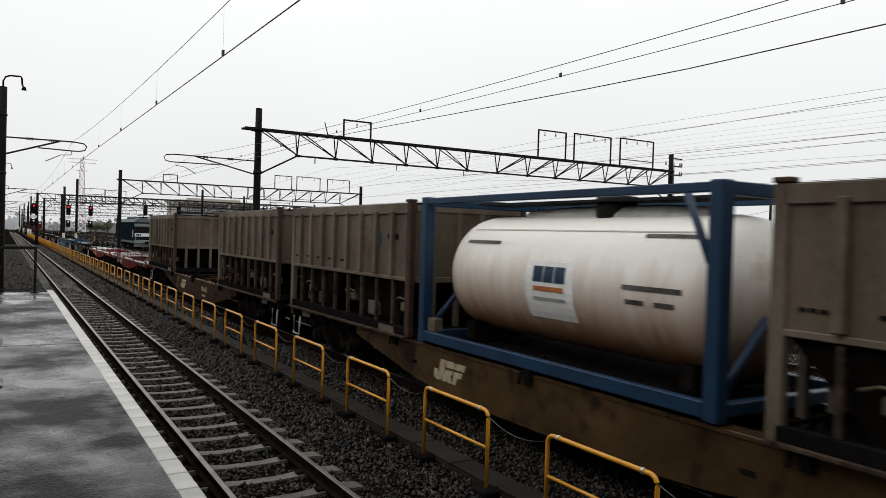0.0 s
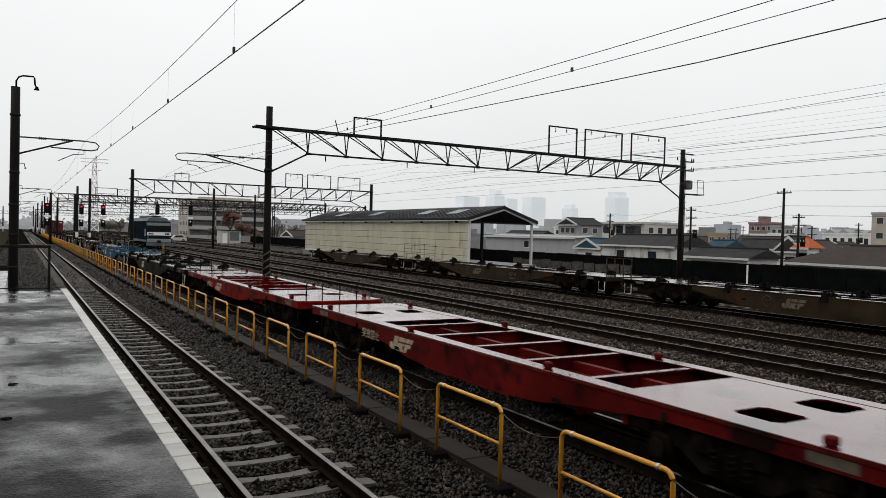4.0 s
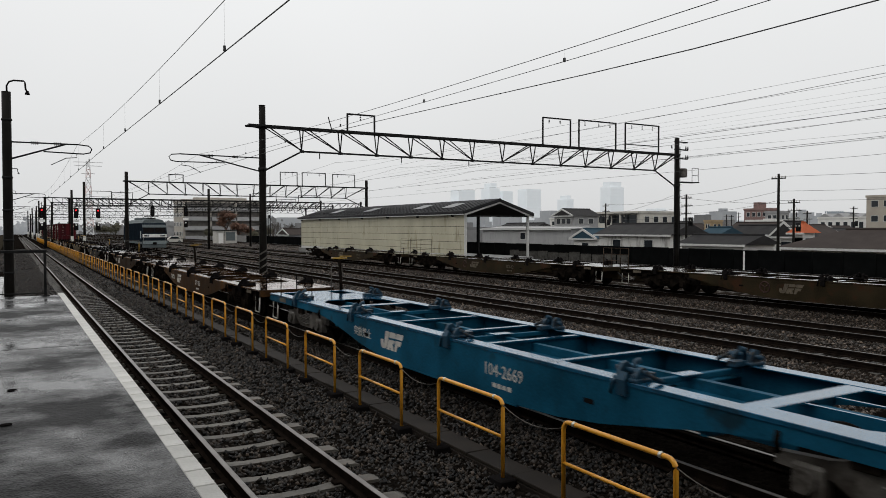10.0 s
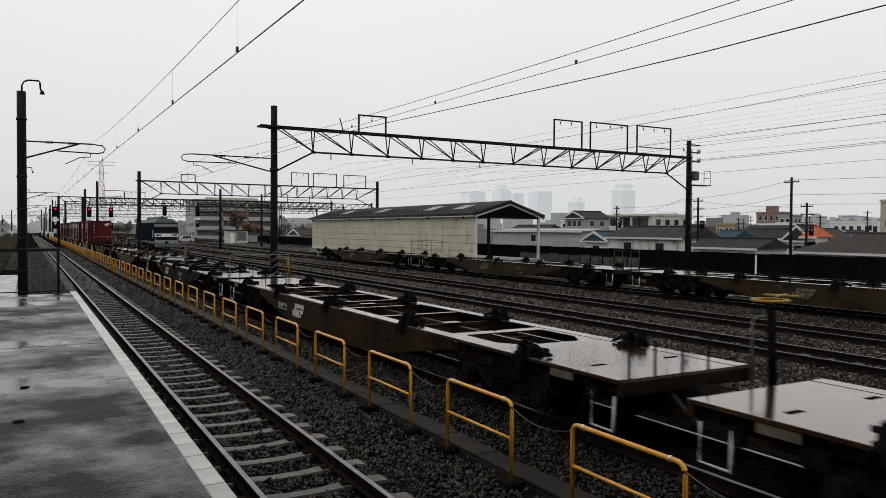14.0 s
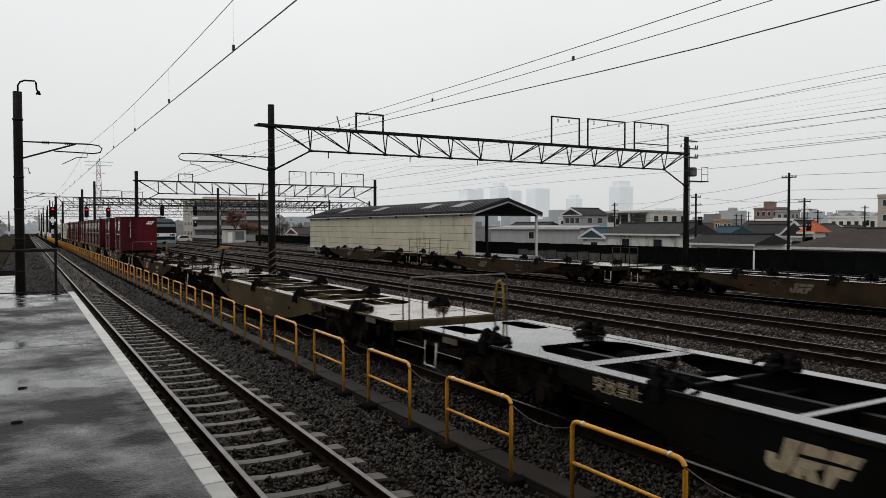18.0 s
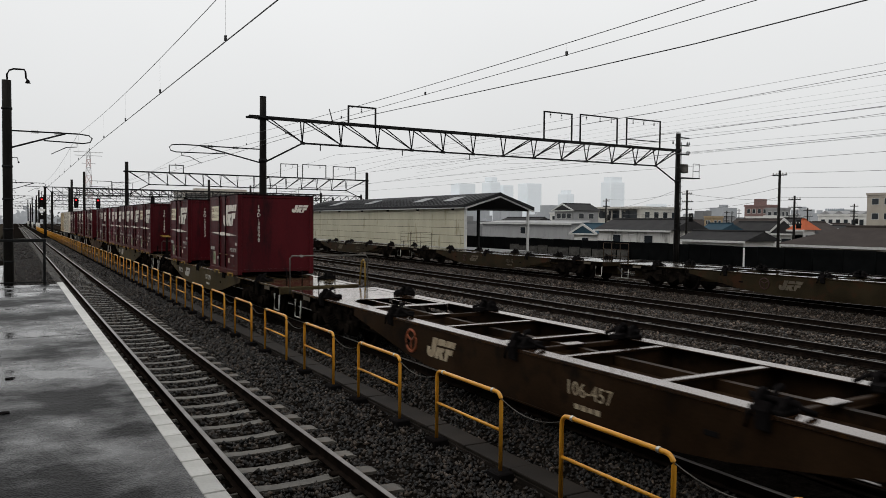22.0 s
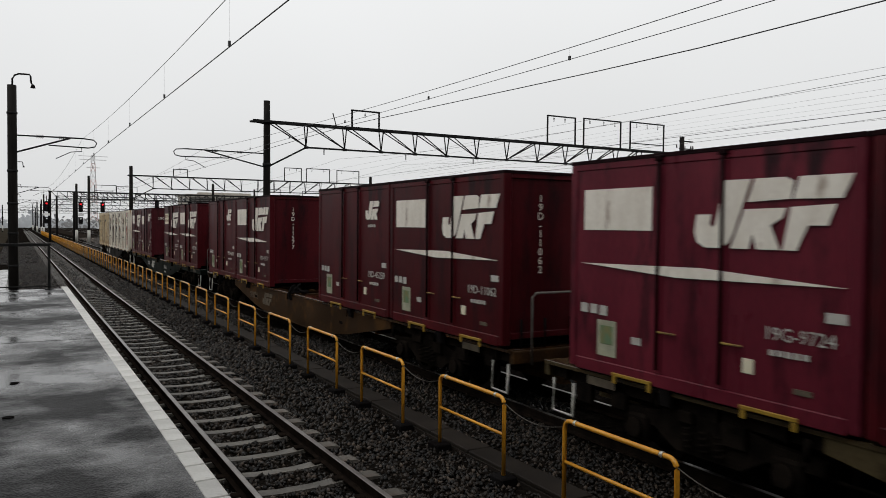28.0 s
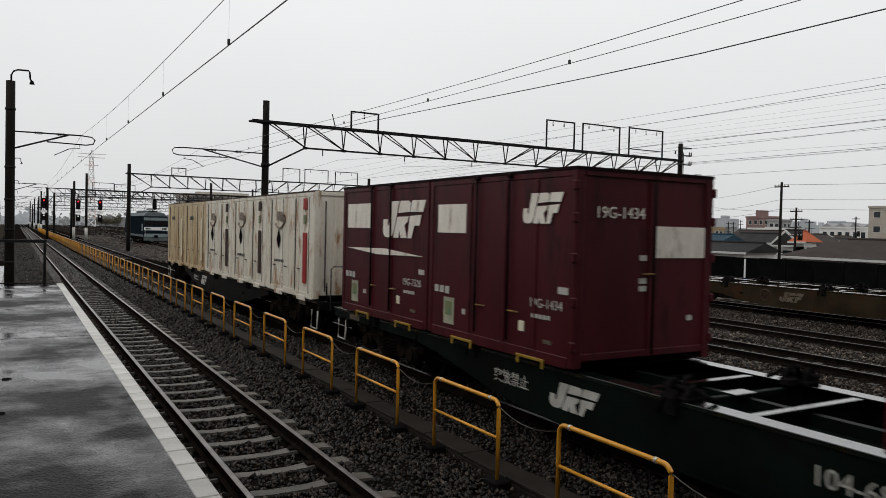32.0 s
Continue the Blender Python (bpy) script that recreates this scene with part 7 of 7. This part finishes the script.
house(72.5, 75, 49.4, 52.4, 1.9, 3.45, "wall_white", "roof_dark", "x", "narrow white house with a steep gable", n=1)
house(69.5, 71.5, 46.97, 48.1, 2.35, 3.28, "wall_white", "roof_orange", "y", "white house with an orange tiled roof", n=2, hip=0.8)
house(64, 70, 76.5, 98, 2.75, 2.95, "wall_pale", "wall_pale", "y", "long plain light grey warehouse with a flat roof", n=1)
house(90, 96, 107, 112.6, 5.2, 6.4, "wall_grey", "roof_dark", "x", "grey house with a gabled top floor", n=3)
house(72, 80, 98, 108, 2.2, 3.6, "wall_beige", "roof_dark", "y", "beige house with a dark roof near the shed", n=3)
house(46.8, 53, 140, 147, 1.6, 2.7, "wall_grey", "roof_brown", "x", "low grey house with a brown gable roof", n=1)
rngh = random.Random(11)
for i in range(30):
    x = 105 + rngh.random() * 140
    y = -10 + x * (0.30 + 0.95 * rngh.random())
    w, d = 6 + rngh.random() * 3, 6 + rngh.random() * 4
    e = 0.4 + rngh.random() * 1.3 + x * 0.004
    rf = rngh.choice(("roof_dark", "roof_dark", "roof_brown"))
    wl_ = rngh.choice(("wall_white", "wall_beige", "wall_grey", "wall_white"))
    house(x, x + w, y, y + d, e, e + 1.2 + rngh.random(), wl_, rf, rngh.choice("xy"),
          {"wall_white": "white", "wall_beige": "beige", "wall_grey": "grey"}[wl_] + " house with a " + {"roof_dark": "dark", "roof_brown": "brown", "roof_blue": "blue"}[rf] + " tiled roof in the town", n=3)


def block(x0, x1, y0, y1, top, floors, n, wall, label, face="x", tower=None, balcony=False):
    """A flat-roofed block of several storeys."""
    b = thing("apartment_block", pose(x0, y0, 0), label, "building", "blocks in the town")
    w, d = x1 - x0, y1 - y0
    part("wall", bx(0, w, 0, d, LOW - 0.2, top), M[wall], b)
    part("parapet", bx(-0.15, w + 0.15, -0.15, d + 0.15, top, top + 0.5), M[wall], b)
    fh = (top - LOW) / floors
    windows(b, "x", 0, 0.5, d - 0.5, LOW, floors, fh, n, (d / n) * 0.55, fh * 0.45, fh * 0.35)
    windows(b, "y", 0, 0.5, w - 0.5, LOW, floors, fh, max(2, n // 2), (w / max(2, n // 2)) * 0.5, fh * 0.45, fh * 0.35)
    if balcony:
        for f in range(1, floors):
            z = LOW + f * fh
            if face == "x":
                part("balcony", bx(-1.3, 0, 0.3, d - 0.3, z - 0.1, z + 1.05), M["wall_white"], b)
            else:
                for k in range(3):
                    a0, a1 = 0.4 + k * (w - 0.6) / 3, (k + 1) * (w - 0.6) / 3
                    bal = part("balcony", bx(a0, a1, -1.4, 0, z - 0.12, z + 1.05), M["wall_pale"], b)
                    part("recess", bx(a0 + 0.2, a1 - 0.2, -0.09, -0.06, z + 1.06, z + fh - 0.35), M["recess_grey"], bal)
                    part("divider", bx(a1 - 0.05, a1 + 0.35, -1.3, 0, z + 1.06, z + fh - 0.13), M[wall], bal)
    if tower:
        a0, a1, t1, m = tower
        part("stair_tower", bx(a0, a1, d * 0.5, d * 0.72, top, t1), M[m], b)
    return b


M["wall_cream"] = mat("off_white_render", (0.52, 0.5, 0.45), (0.44, 0.42, 0.38), rough=0.7, scale=0.6, fine=8, stain=(0.33, 0.31, 0.28), stain_at=0.62, stretch=(1, 1, 0.3))
M["wall_ochre"] = mat("dull_ochre_render", (0.36, 0.27, 0.16), (0.3, 0.22, 0.13), rough=0.7, scale=0.6, fine=8)
# flat grey standing for the shaded balcony recesses, lifted for haze
M["recess_grey"] = mat("recess_shade_grey", (0.15, 0.14, 0.13), (0.09, 0.085, 0.08), rough=0.6, scale=0.8, fine=6, bump=0, spec=0.1)
M["wall_apt"] = mat("grey_beige_render", (0.42, 0.39, 0.34), (0.34, 0.31, 0.27), rough=0.7, scale=0.5, fine=8, stain=(0.2, 0.185, 0.165), stain_at=0.6, stretch=(1, 1, 0.3))
bays = block(118, 130, 118, 140.4, 6.0, 3, 8, "wall_cream", "three-storey off-white block with deep balcony bays")
for f in range(3):
    for k in range(3):
        z, y = LOW + 3.13 * f, 1.0 + k * 4.1
        bay = part("balcony", bx(-1.5, 0, y, y + 3.7, z - 0.1, z + 1.0), M["wall_cream"], bays)
        part("recess", bx(-0.12, -0.07, y + 0.1, y + 3.6, z + 1.0, z + 2.8), M["glass"], bay)
        part("pillar", bx(-1.5, -1.2, y + 3.62, y + 3.98, z + 1.01, z + 3.02), M["wall_cream"], bay)
part("roof_slab", bx(-1.7, 0, 0.6, 13.6, 6.0, 6.35), M["wall_cream"], bays)
block(170, 174, 124.4, 132, 7.5, 4, 4, "wall_brick", "red-brown block with a roof tower", tower=(1, 4, 9.6, "wall_brick"))
block(166, 170, 118.5, 122.6, 6.6, 4, 2, "wall_grey", "grey flat block with open galleries", balcony=True)
block(120, 128, 86.5, 92.7, 3.8, 2, 4, "wall_white", "low white block with a flat roof")
block(160, 175, 79, 93.2, 9.3, 4, 5, "wall_beige", "tall beige apartment block with a roof box", tower=(1, 8, 12.0, "wall_beige"))
block(150, 154, 125.9, 128.2, 4.3, 3, 2, "wall_ochre", "narrow dull ochre rendered town block")
works = block(200, 225, 114, 130.5, 5.4, 2, 7, "wall_white", "long white works building with a saw roof")
for k in range(4):
    part("saw_roof", prism(bmesh.new(), [(0.3 + k * 4.1, 5.8), (2.3 + k * 4.1, 6.9), (4.2 + k * 4.1, 5.8)], 0.2, 24, "x"), M["wall_grey"], works)
bars(works, 5.6, 0.7, 9, Matrix.Translation((-0.2, 11.4, 7.2)) @ SIDE, M["mast_sign"], "roof_sign")
block(44, 67.5, 230, 245, 11.0, 5, 6, "wall_apt", "five-storey grey-beige apartment block with open balconies", face="y", balcony=True, tower=(5, 21, 12.4, "wall_apt"))
block(150, 165, 175, 190, 5.6, 3, 4, "wall_white", "white block among the houses")
block(200, 218, 205, 222, 7.0, 4, 4, "wall_beige", "beige block among the houses")


def utility_pole(x, y, h, arms, label="dark utility pole with cross arms"):
    p = thing("utility_pole", pose(x, y, LOW), label, "pole", "utility poles")
    H = h - LOW
    part("shaft", tb([(0, 0, -0.3), (0, 0, H * 0.5), (0, 0, H)], 0.14, 10, 0.09), M["pole"], p)
    for k in range(arms):
        z = H - 0.35 - k * 0.75
        arm = part("cross_arm", bx(-0.04, 0.04, -0.6 - 0.15 * (k % 2), 0.6, z - 0.04, z + 0.04), M["steel"], p)
        for yy in (-0.55, -0.25, 0.25, 0.55):
            part("insulator", tb([(0, yy, z + 0.05), (0, yy, z + 0.18)], 0.04, 6), M["white_dirty"], arm)
    if arms > 2:
        part("transformer", tb([(0.25, -0.3, H - 3.0), (0.25, -0.3, H - 2.2)], 0.22, 10), M["steel"], p)


for x, y, h, n in ((50, 35.8, 6.8, 1), (70, 76.5, 6.1, 3), (56, 50.0, 5.95, 4), (62, 42.8, 5.4, 4), (90, 60.2, 5.0, 3), (120, 97.2, 5.4, 3), (140, 96, 6.0, 3), (150, 118, 6.5, 2), (110, 66, 6.0, 3), (130, 150, 6.5, 3), (135, 108, 5.6, 2), (46.5, 152, 8.5, 2), (50, 165, 8.0, 3)):
    utility_pole(x, y, h, n)


def span_wire(a, b, dip, r=0.012):
    pts = []
    for i in range(25):
        k = i / 24
        p = Vector(a).lerp(Vector(b), k)
        p.z -= dip * 4 * k * (1 - k)
        pts.append(p)
    tagged(part("utility_wire", tb(pts, r, 5), M["wire"]), "thin dark utility wire over the roofs", "wire", "utility wires")


for z in (7.1, 6.0, 5.3):
    span_wire((54, -10, z + 0.2), (50, 35.8, z - 0.5), 0.5)
    span_wire((50, 35.8, z - 0.5), (56, 50.0, z - 1.2), 0.2)
    span_wire((56, 50.0, z - 1.2), (70, 76.5, z - 1.1), 0.4)
span_wire((41.7, 38.1, 5.2), (70, 76.5, 4.6), 0.3)
span_wire((56, 50.0, 5.6), (62, 42.8, 5.0), 0.2)
span_wire((62, 42.8, 5.0), (90, 60.2, 4.6), 0.5)


def lattice_mast():
    m = thing("radio_mast", pose(32.3, 400, -0.5), "red and white lattice radio mast in the mist", "mast")
    H = 36
    for k in range(9):
        z0, z1 = k * H / 9, (k + 1) * H / 9
        r0, r1 = 3.0 - 2.0 * k / 9, 3.0 - 2.0 * (k + 1) / 9
        bm = bmesh.new()
        for i in range(4):
            a, b = math.pi / 4 + i * math.pi / 2, math.pi / 4 + (i + 1) * math.pi / 2
            p0, p1 = Vector((r0 * math.cos(a), r0 * math.sin(a), z0)), Vector((r1 * math.cos(a), r1 * math.sin(a), z1))
            q0, q1 = Vector((r0 * math.cos(b), r0 * math.sin(b), z0)), Vector((r1 * math.cos(b), r1 * math.sin(b), z1))
            for s, e in ((p0, p1), (p0, q1), (q0, p1), (p1, q1)):
                tube(bm, [s, e], 0.09, 4)
        part("lattice_section", bm, M["mast_red" if k % 2 else "mast_white"], m)
    for z, w in ((H - 0.5, 6.5), (H - 2.2, 6.0), (H - 6, 3.0)):
        part("antenna_bar", bx(-w, w, -0.1, 0.1, z - 0.15, z + 0.15), M["mast_white"], m)


M["mast_red"] = mat("mast_red", (0.8, 0.64, 0.62), rough=0.7, bump=0)
M["mast_white"] = mat("mast_white", (0.85, 0.85, 0.85), rough=0.7, bump=0)
lattice_mast()


def tower(x0, x1, top, lab, step=None):
    t = thing("far_tower", pose((x0 + x1) / 2, 1500, LOW), lab, "tower", "towers in the fog")
    w = (x1 - x0) / 2
    # fog painted in: shaft, crown and bands take the pale glowing tones
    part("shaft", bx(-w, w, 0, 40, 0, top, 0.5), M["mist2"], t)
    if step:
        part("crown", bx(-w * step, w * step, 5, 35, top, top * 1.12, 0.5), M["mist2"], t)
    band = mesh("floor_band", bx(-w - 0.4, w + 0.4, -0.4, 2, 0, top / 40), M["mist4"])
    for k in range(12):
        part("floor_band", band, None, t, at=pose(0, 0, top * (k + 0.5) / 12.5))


tower(914, 958, 98, "tower block in a fog-pale glowing colour")
tower(1002, 1030, 104, "slender tower in a fog-pale glowing colour", 0.6)
tower(1040, 1069, 98, "tower beside its twin, in a fog-pale glowing colour")
tower(1112, 1156, 105, "broad tower block in a fog-pale glowing colour")
tower(1240, 1262, 82, "stepped tower in a fog-pale glowing colour", 0.5)
tower(1389, 1438, 118, "tall tower block in a fog-pale glowing colour", 0.8)
tower(1560, 1600, 62, "lower tower in a fog-pale glowing colour")
tower(880, 905, 70, "low tower in a fog-pale glowing colour")


def far_town():
    rng = random.Random(5)
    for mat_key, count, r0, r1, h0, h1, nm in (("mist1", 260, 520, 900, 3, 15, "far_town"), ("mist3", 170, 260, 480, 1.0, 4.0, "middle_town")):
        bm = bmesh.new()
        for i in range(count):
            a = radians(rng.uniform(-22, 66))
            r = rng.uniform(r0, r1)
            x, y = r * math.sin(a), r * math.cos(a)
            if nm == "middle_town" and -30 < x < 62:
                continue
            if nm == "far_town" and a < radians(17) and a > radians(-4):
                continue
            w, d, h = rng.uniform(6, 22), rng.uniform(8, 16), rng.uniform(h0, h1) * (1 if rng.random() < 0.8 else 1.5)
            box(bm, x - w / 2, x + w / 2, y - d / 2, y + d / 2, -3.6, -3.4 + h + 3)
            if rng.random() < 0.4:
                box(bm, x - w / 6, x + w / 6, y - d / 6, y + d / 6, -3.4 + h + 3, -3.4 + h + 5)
        tagged(part(nm, bm, M[mat_key]), "distant buildings, mist painted into their glowing colour", "town", kind="stuff")


far_town()


def far_woods():
    """Hedges and trees along the line, too far to tell apart, haze put into their grey glow."""
    rng = random.Random(9)
    vs, fs = [], []
    for i in range(9000):
        if rng.random() < 0.5:
            y = rng.uniform(230, 620)
            x = rng.choice((-1, 1)) * rng.uniform(0, 14) + (62 if rng.random() < 0.6 else -22)
        else:
            y = rng.uniform(420, 700)
            x = rng.uniform(8, 260)
        z = -1 + abs(rng.gauss(0, 1)) * 2.6
        s = rng.uniform(0.5, 1.2)
        a, b = rng.uniform(0, 6.28), rng.uniform(-0.8, 0.8)
        n = len(vs)
        for k in range(5):
            q = a + k * 1.256
            vs.append((x + s * math.cos(q), y + s * math.sin(q) * 0.4, z + s * math.sin(q + b)))
        fs.append((n, n + 1, n + 2, n + 3, n + 4))
    tagged(part("far_woods", many("far_woods", vs, fs, M["mist3"]), None), "bare trees and hedges far down the line, haze painted in", "woods", kind="stuff")


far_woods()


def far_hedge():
    """Trees where the line vanishes, the mist put into their pale glowing colour."""
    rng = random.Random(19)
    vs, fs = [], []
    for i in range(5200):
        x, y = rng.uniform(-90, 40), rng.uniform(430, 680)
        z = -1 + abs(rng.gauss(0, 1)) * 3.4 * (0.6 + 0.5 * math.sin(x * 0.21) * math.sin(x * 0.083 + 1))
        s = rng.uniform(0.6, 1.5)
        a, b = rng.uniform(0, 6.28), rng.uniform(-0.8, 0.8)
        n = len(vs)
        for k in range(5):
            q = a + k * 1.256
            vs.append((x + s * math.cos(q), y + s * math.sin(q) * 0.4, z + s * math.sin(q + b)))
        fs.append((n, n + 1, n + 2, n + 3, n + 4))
    tagged(part("far_hedge", many("far_hedge", vs, fs, M["mist1"]), None), "trees at the end of the line, mist painted in", "woods", kind="stuff")


far_hedge()


def tree(x, y, z, h, spread, leaf, n, seed, label):
    rng = random.Random(seed)
    t = thing("tree", pose(x, y, z), label, "tree", "trees along the yard edge")
    bm = bmesh.new()
    tips = []
    def grow(p, d, length, r, depth):
        q = p + d * length
        tube(bm, [p, (p + q) / 2 + Vector((rng.uniform(-1, 1), rng.uniform(-1, 1), 0)) * length * 0.06, q], r, 5, r * 0.6)
        tips.append(q)
        if depth == 0:
            return
        for _ in range(3 if depth > 1 else 4):
            e = (d + Vector((rng.uniform(-1, 1), rng.uniform(-1, 1), rng.uniform(-0.1, 0.7))) * 0.75).normalized()
            grow(p + d * length * rng.uniform(0.55, 1), e, length * rng.uniform(0.55, 0.75), r * 0.6, depth - 1)
    grow(Vector((0, 0, -0.3)), Vector((0, 0, 1)), h * 0.36, 0.16 * spread, 4)
    part("trunk", bm, M["bark"], t)
    if leaf:
        cr = bmesh.new()
        for _ in range(n):
            c = rng.choice(tips) + Vector((rng.gauss(0, 1), rng.gauss(0, 1), rng.gauss(0, 0.8))) * 0.35
            if c.z < h * 0.25:
                continue
            s = rng.uniform(0.12, 0.26)
            u = Vector((rng.uniform(-1, 1), rng.uniform(-1, 1), rng.uniform(-1, 1))).normalized()
            v = u.orthogonal().normalized()
            vs = [cr.verts.new(c + u * s), cr.verts.new(c + v * s * 0.6), cr.verts.new(c - u * s), cr.verts.new(c - v * s * 0.6)]
            cr.faces.new(vs)
        part("crown", cr, M[leaf], t)


M["bark"] = mat("bark", (0.07, 0.055, 0.045), (0.05, 0.04, 0.032), rough=0.9, scale=4, fine=40)
M["leaf_orange"] = mat("autumn_leaves", (0.16, 0.08, 0.05), (0.105, 0.06, 0.042), rough=0.7, scale=3, fine=20, bump=0)
M["leaf_dull"] = mat("dull_leaves", (0.09, 0.085, 0.05), (0.06, 0.055, 0.035), rough=0.7, scale=3, fine=20, bump=0)
tree(49.3, 200, -0.5, 10.2, 1.7, "leaf_orange", 4600, 3, "thin autumn tree with orange-brown leaves")
tree(53.4, 203, -0.5, 6.2, 1.2, "leaf_orange", 2600, 8, "small autumn tree with brown leaves")
tree(57.0, 206, -0.5, 5.2, 1.0, "leaf_orange", 900, 9, "low autumn tree with sparse brown leaves")
for i, (x, y, h, lf) in enumerate(((45.5, 205, 4.5, "leaf_dull"), (52.0, 168, 6.6, None), (54.0, 172, 6.9, None), (56.5, 169, 6.2, None), (58.5, 176, 6.4, None), (60, 171, 5.8, None), (61, 200, 5, "leaf_dull"), (50, 178, 3.6, "leaf_dull"), (55, 162, 3.4, "leaf_dull"), (22, 230, 6, "leaf_dull"), (26, 236, 6.5, "leaf_dull"))):
    tree(x, y, -0.8, h, 1.0, lf, 900, 20 + i, "bare winter tree with fine grey branches" if lf is None else "small tree with thin dull foliage")


def parked_car(x, y):
    c = thing("parked_car", pose(x, y, -0.3), "small pale car parked beyond the tracks", "car")
    o = [(-1.8, 0.3), (-1.85, 0.75), (-1.0, 0.9), (-0.4, 1.42), (1.0, 1.45), (1.6, 0.95), (1.85, 0.85), (1.85, 0.3)]
    part("body", prism(bmesh.new(), o, -0.75, 0.75), M["white_dirty"], c)
    part("side_glass", prism(bmesh.new(), [(-0.8, 0.92), (-0.32, 1.34), (0.92, 1.36), (1.35, 0.95)], -0.76, 0.76), M["glass"], c)
    for a in (-1.15, 1.15):
        for b in (-0.72, 0.72):
            w = part("wheel", tb([(a, b - 0.08, 0.3), (a, b + 0.08, 0.3)], 0.3, 16), M["rubber"], c)
            part("rim", tb([(a, b - 0.085, 0.3), (a, b + 0.085, 0.3)], 0.18, 12), M["loco_grey"], w)


parked_car(28.5, 160)


# ---- what moves: the whole train rolls towards the camera and past it ----
RUN = [(0, 0.0), (1, 8.95), (2.5, 22.45), (3, 27.0), (5, 44.5), (7, 61.9), (9, 79.25), (11, 96.6), (13, 114.0), (15, 131.4), (17, 148.75), (19, 166.05),
       (21, 183.25), (23, 200.3), (25, 217.3), (28, 242.8), (30, 259.7), (32, 276.3)]


def motions():
    for ob, s, z in MOVING:
        walk(ob, [(t, pose(TRAIN_X, s - d, z)) for t, d in RUN])
    # the wheels roll without slipping
    ts = [k / 15 for k in range(481)]
    far = np.interp(ts, [t for t, _ in RUN], [d for _, d in RUN])
    for ob, y in WHEELS:
        walk(ob, [(t, pose(0, y, 0.43, math.degrees(d / 0.43))) for t, d in zip(ts, far)])


motions()
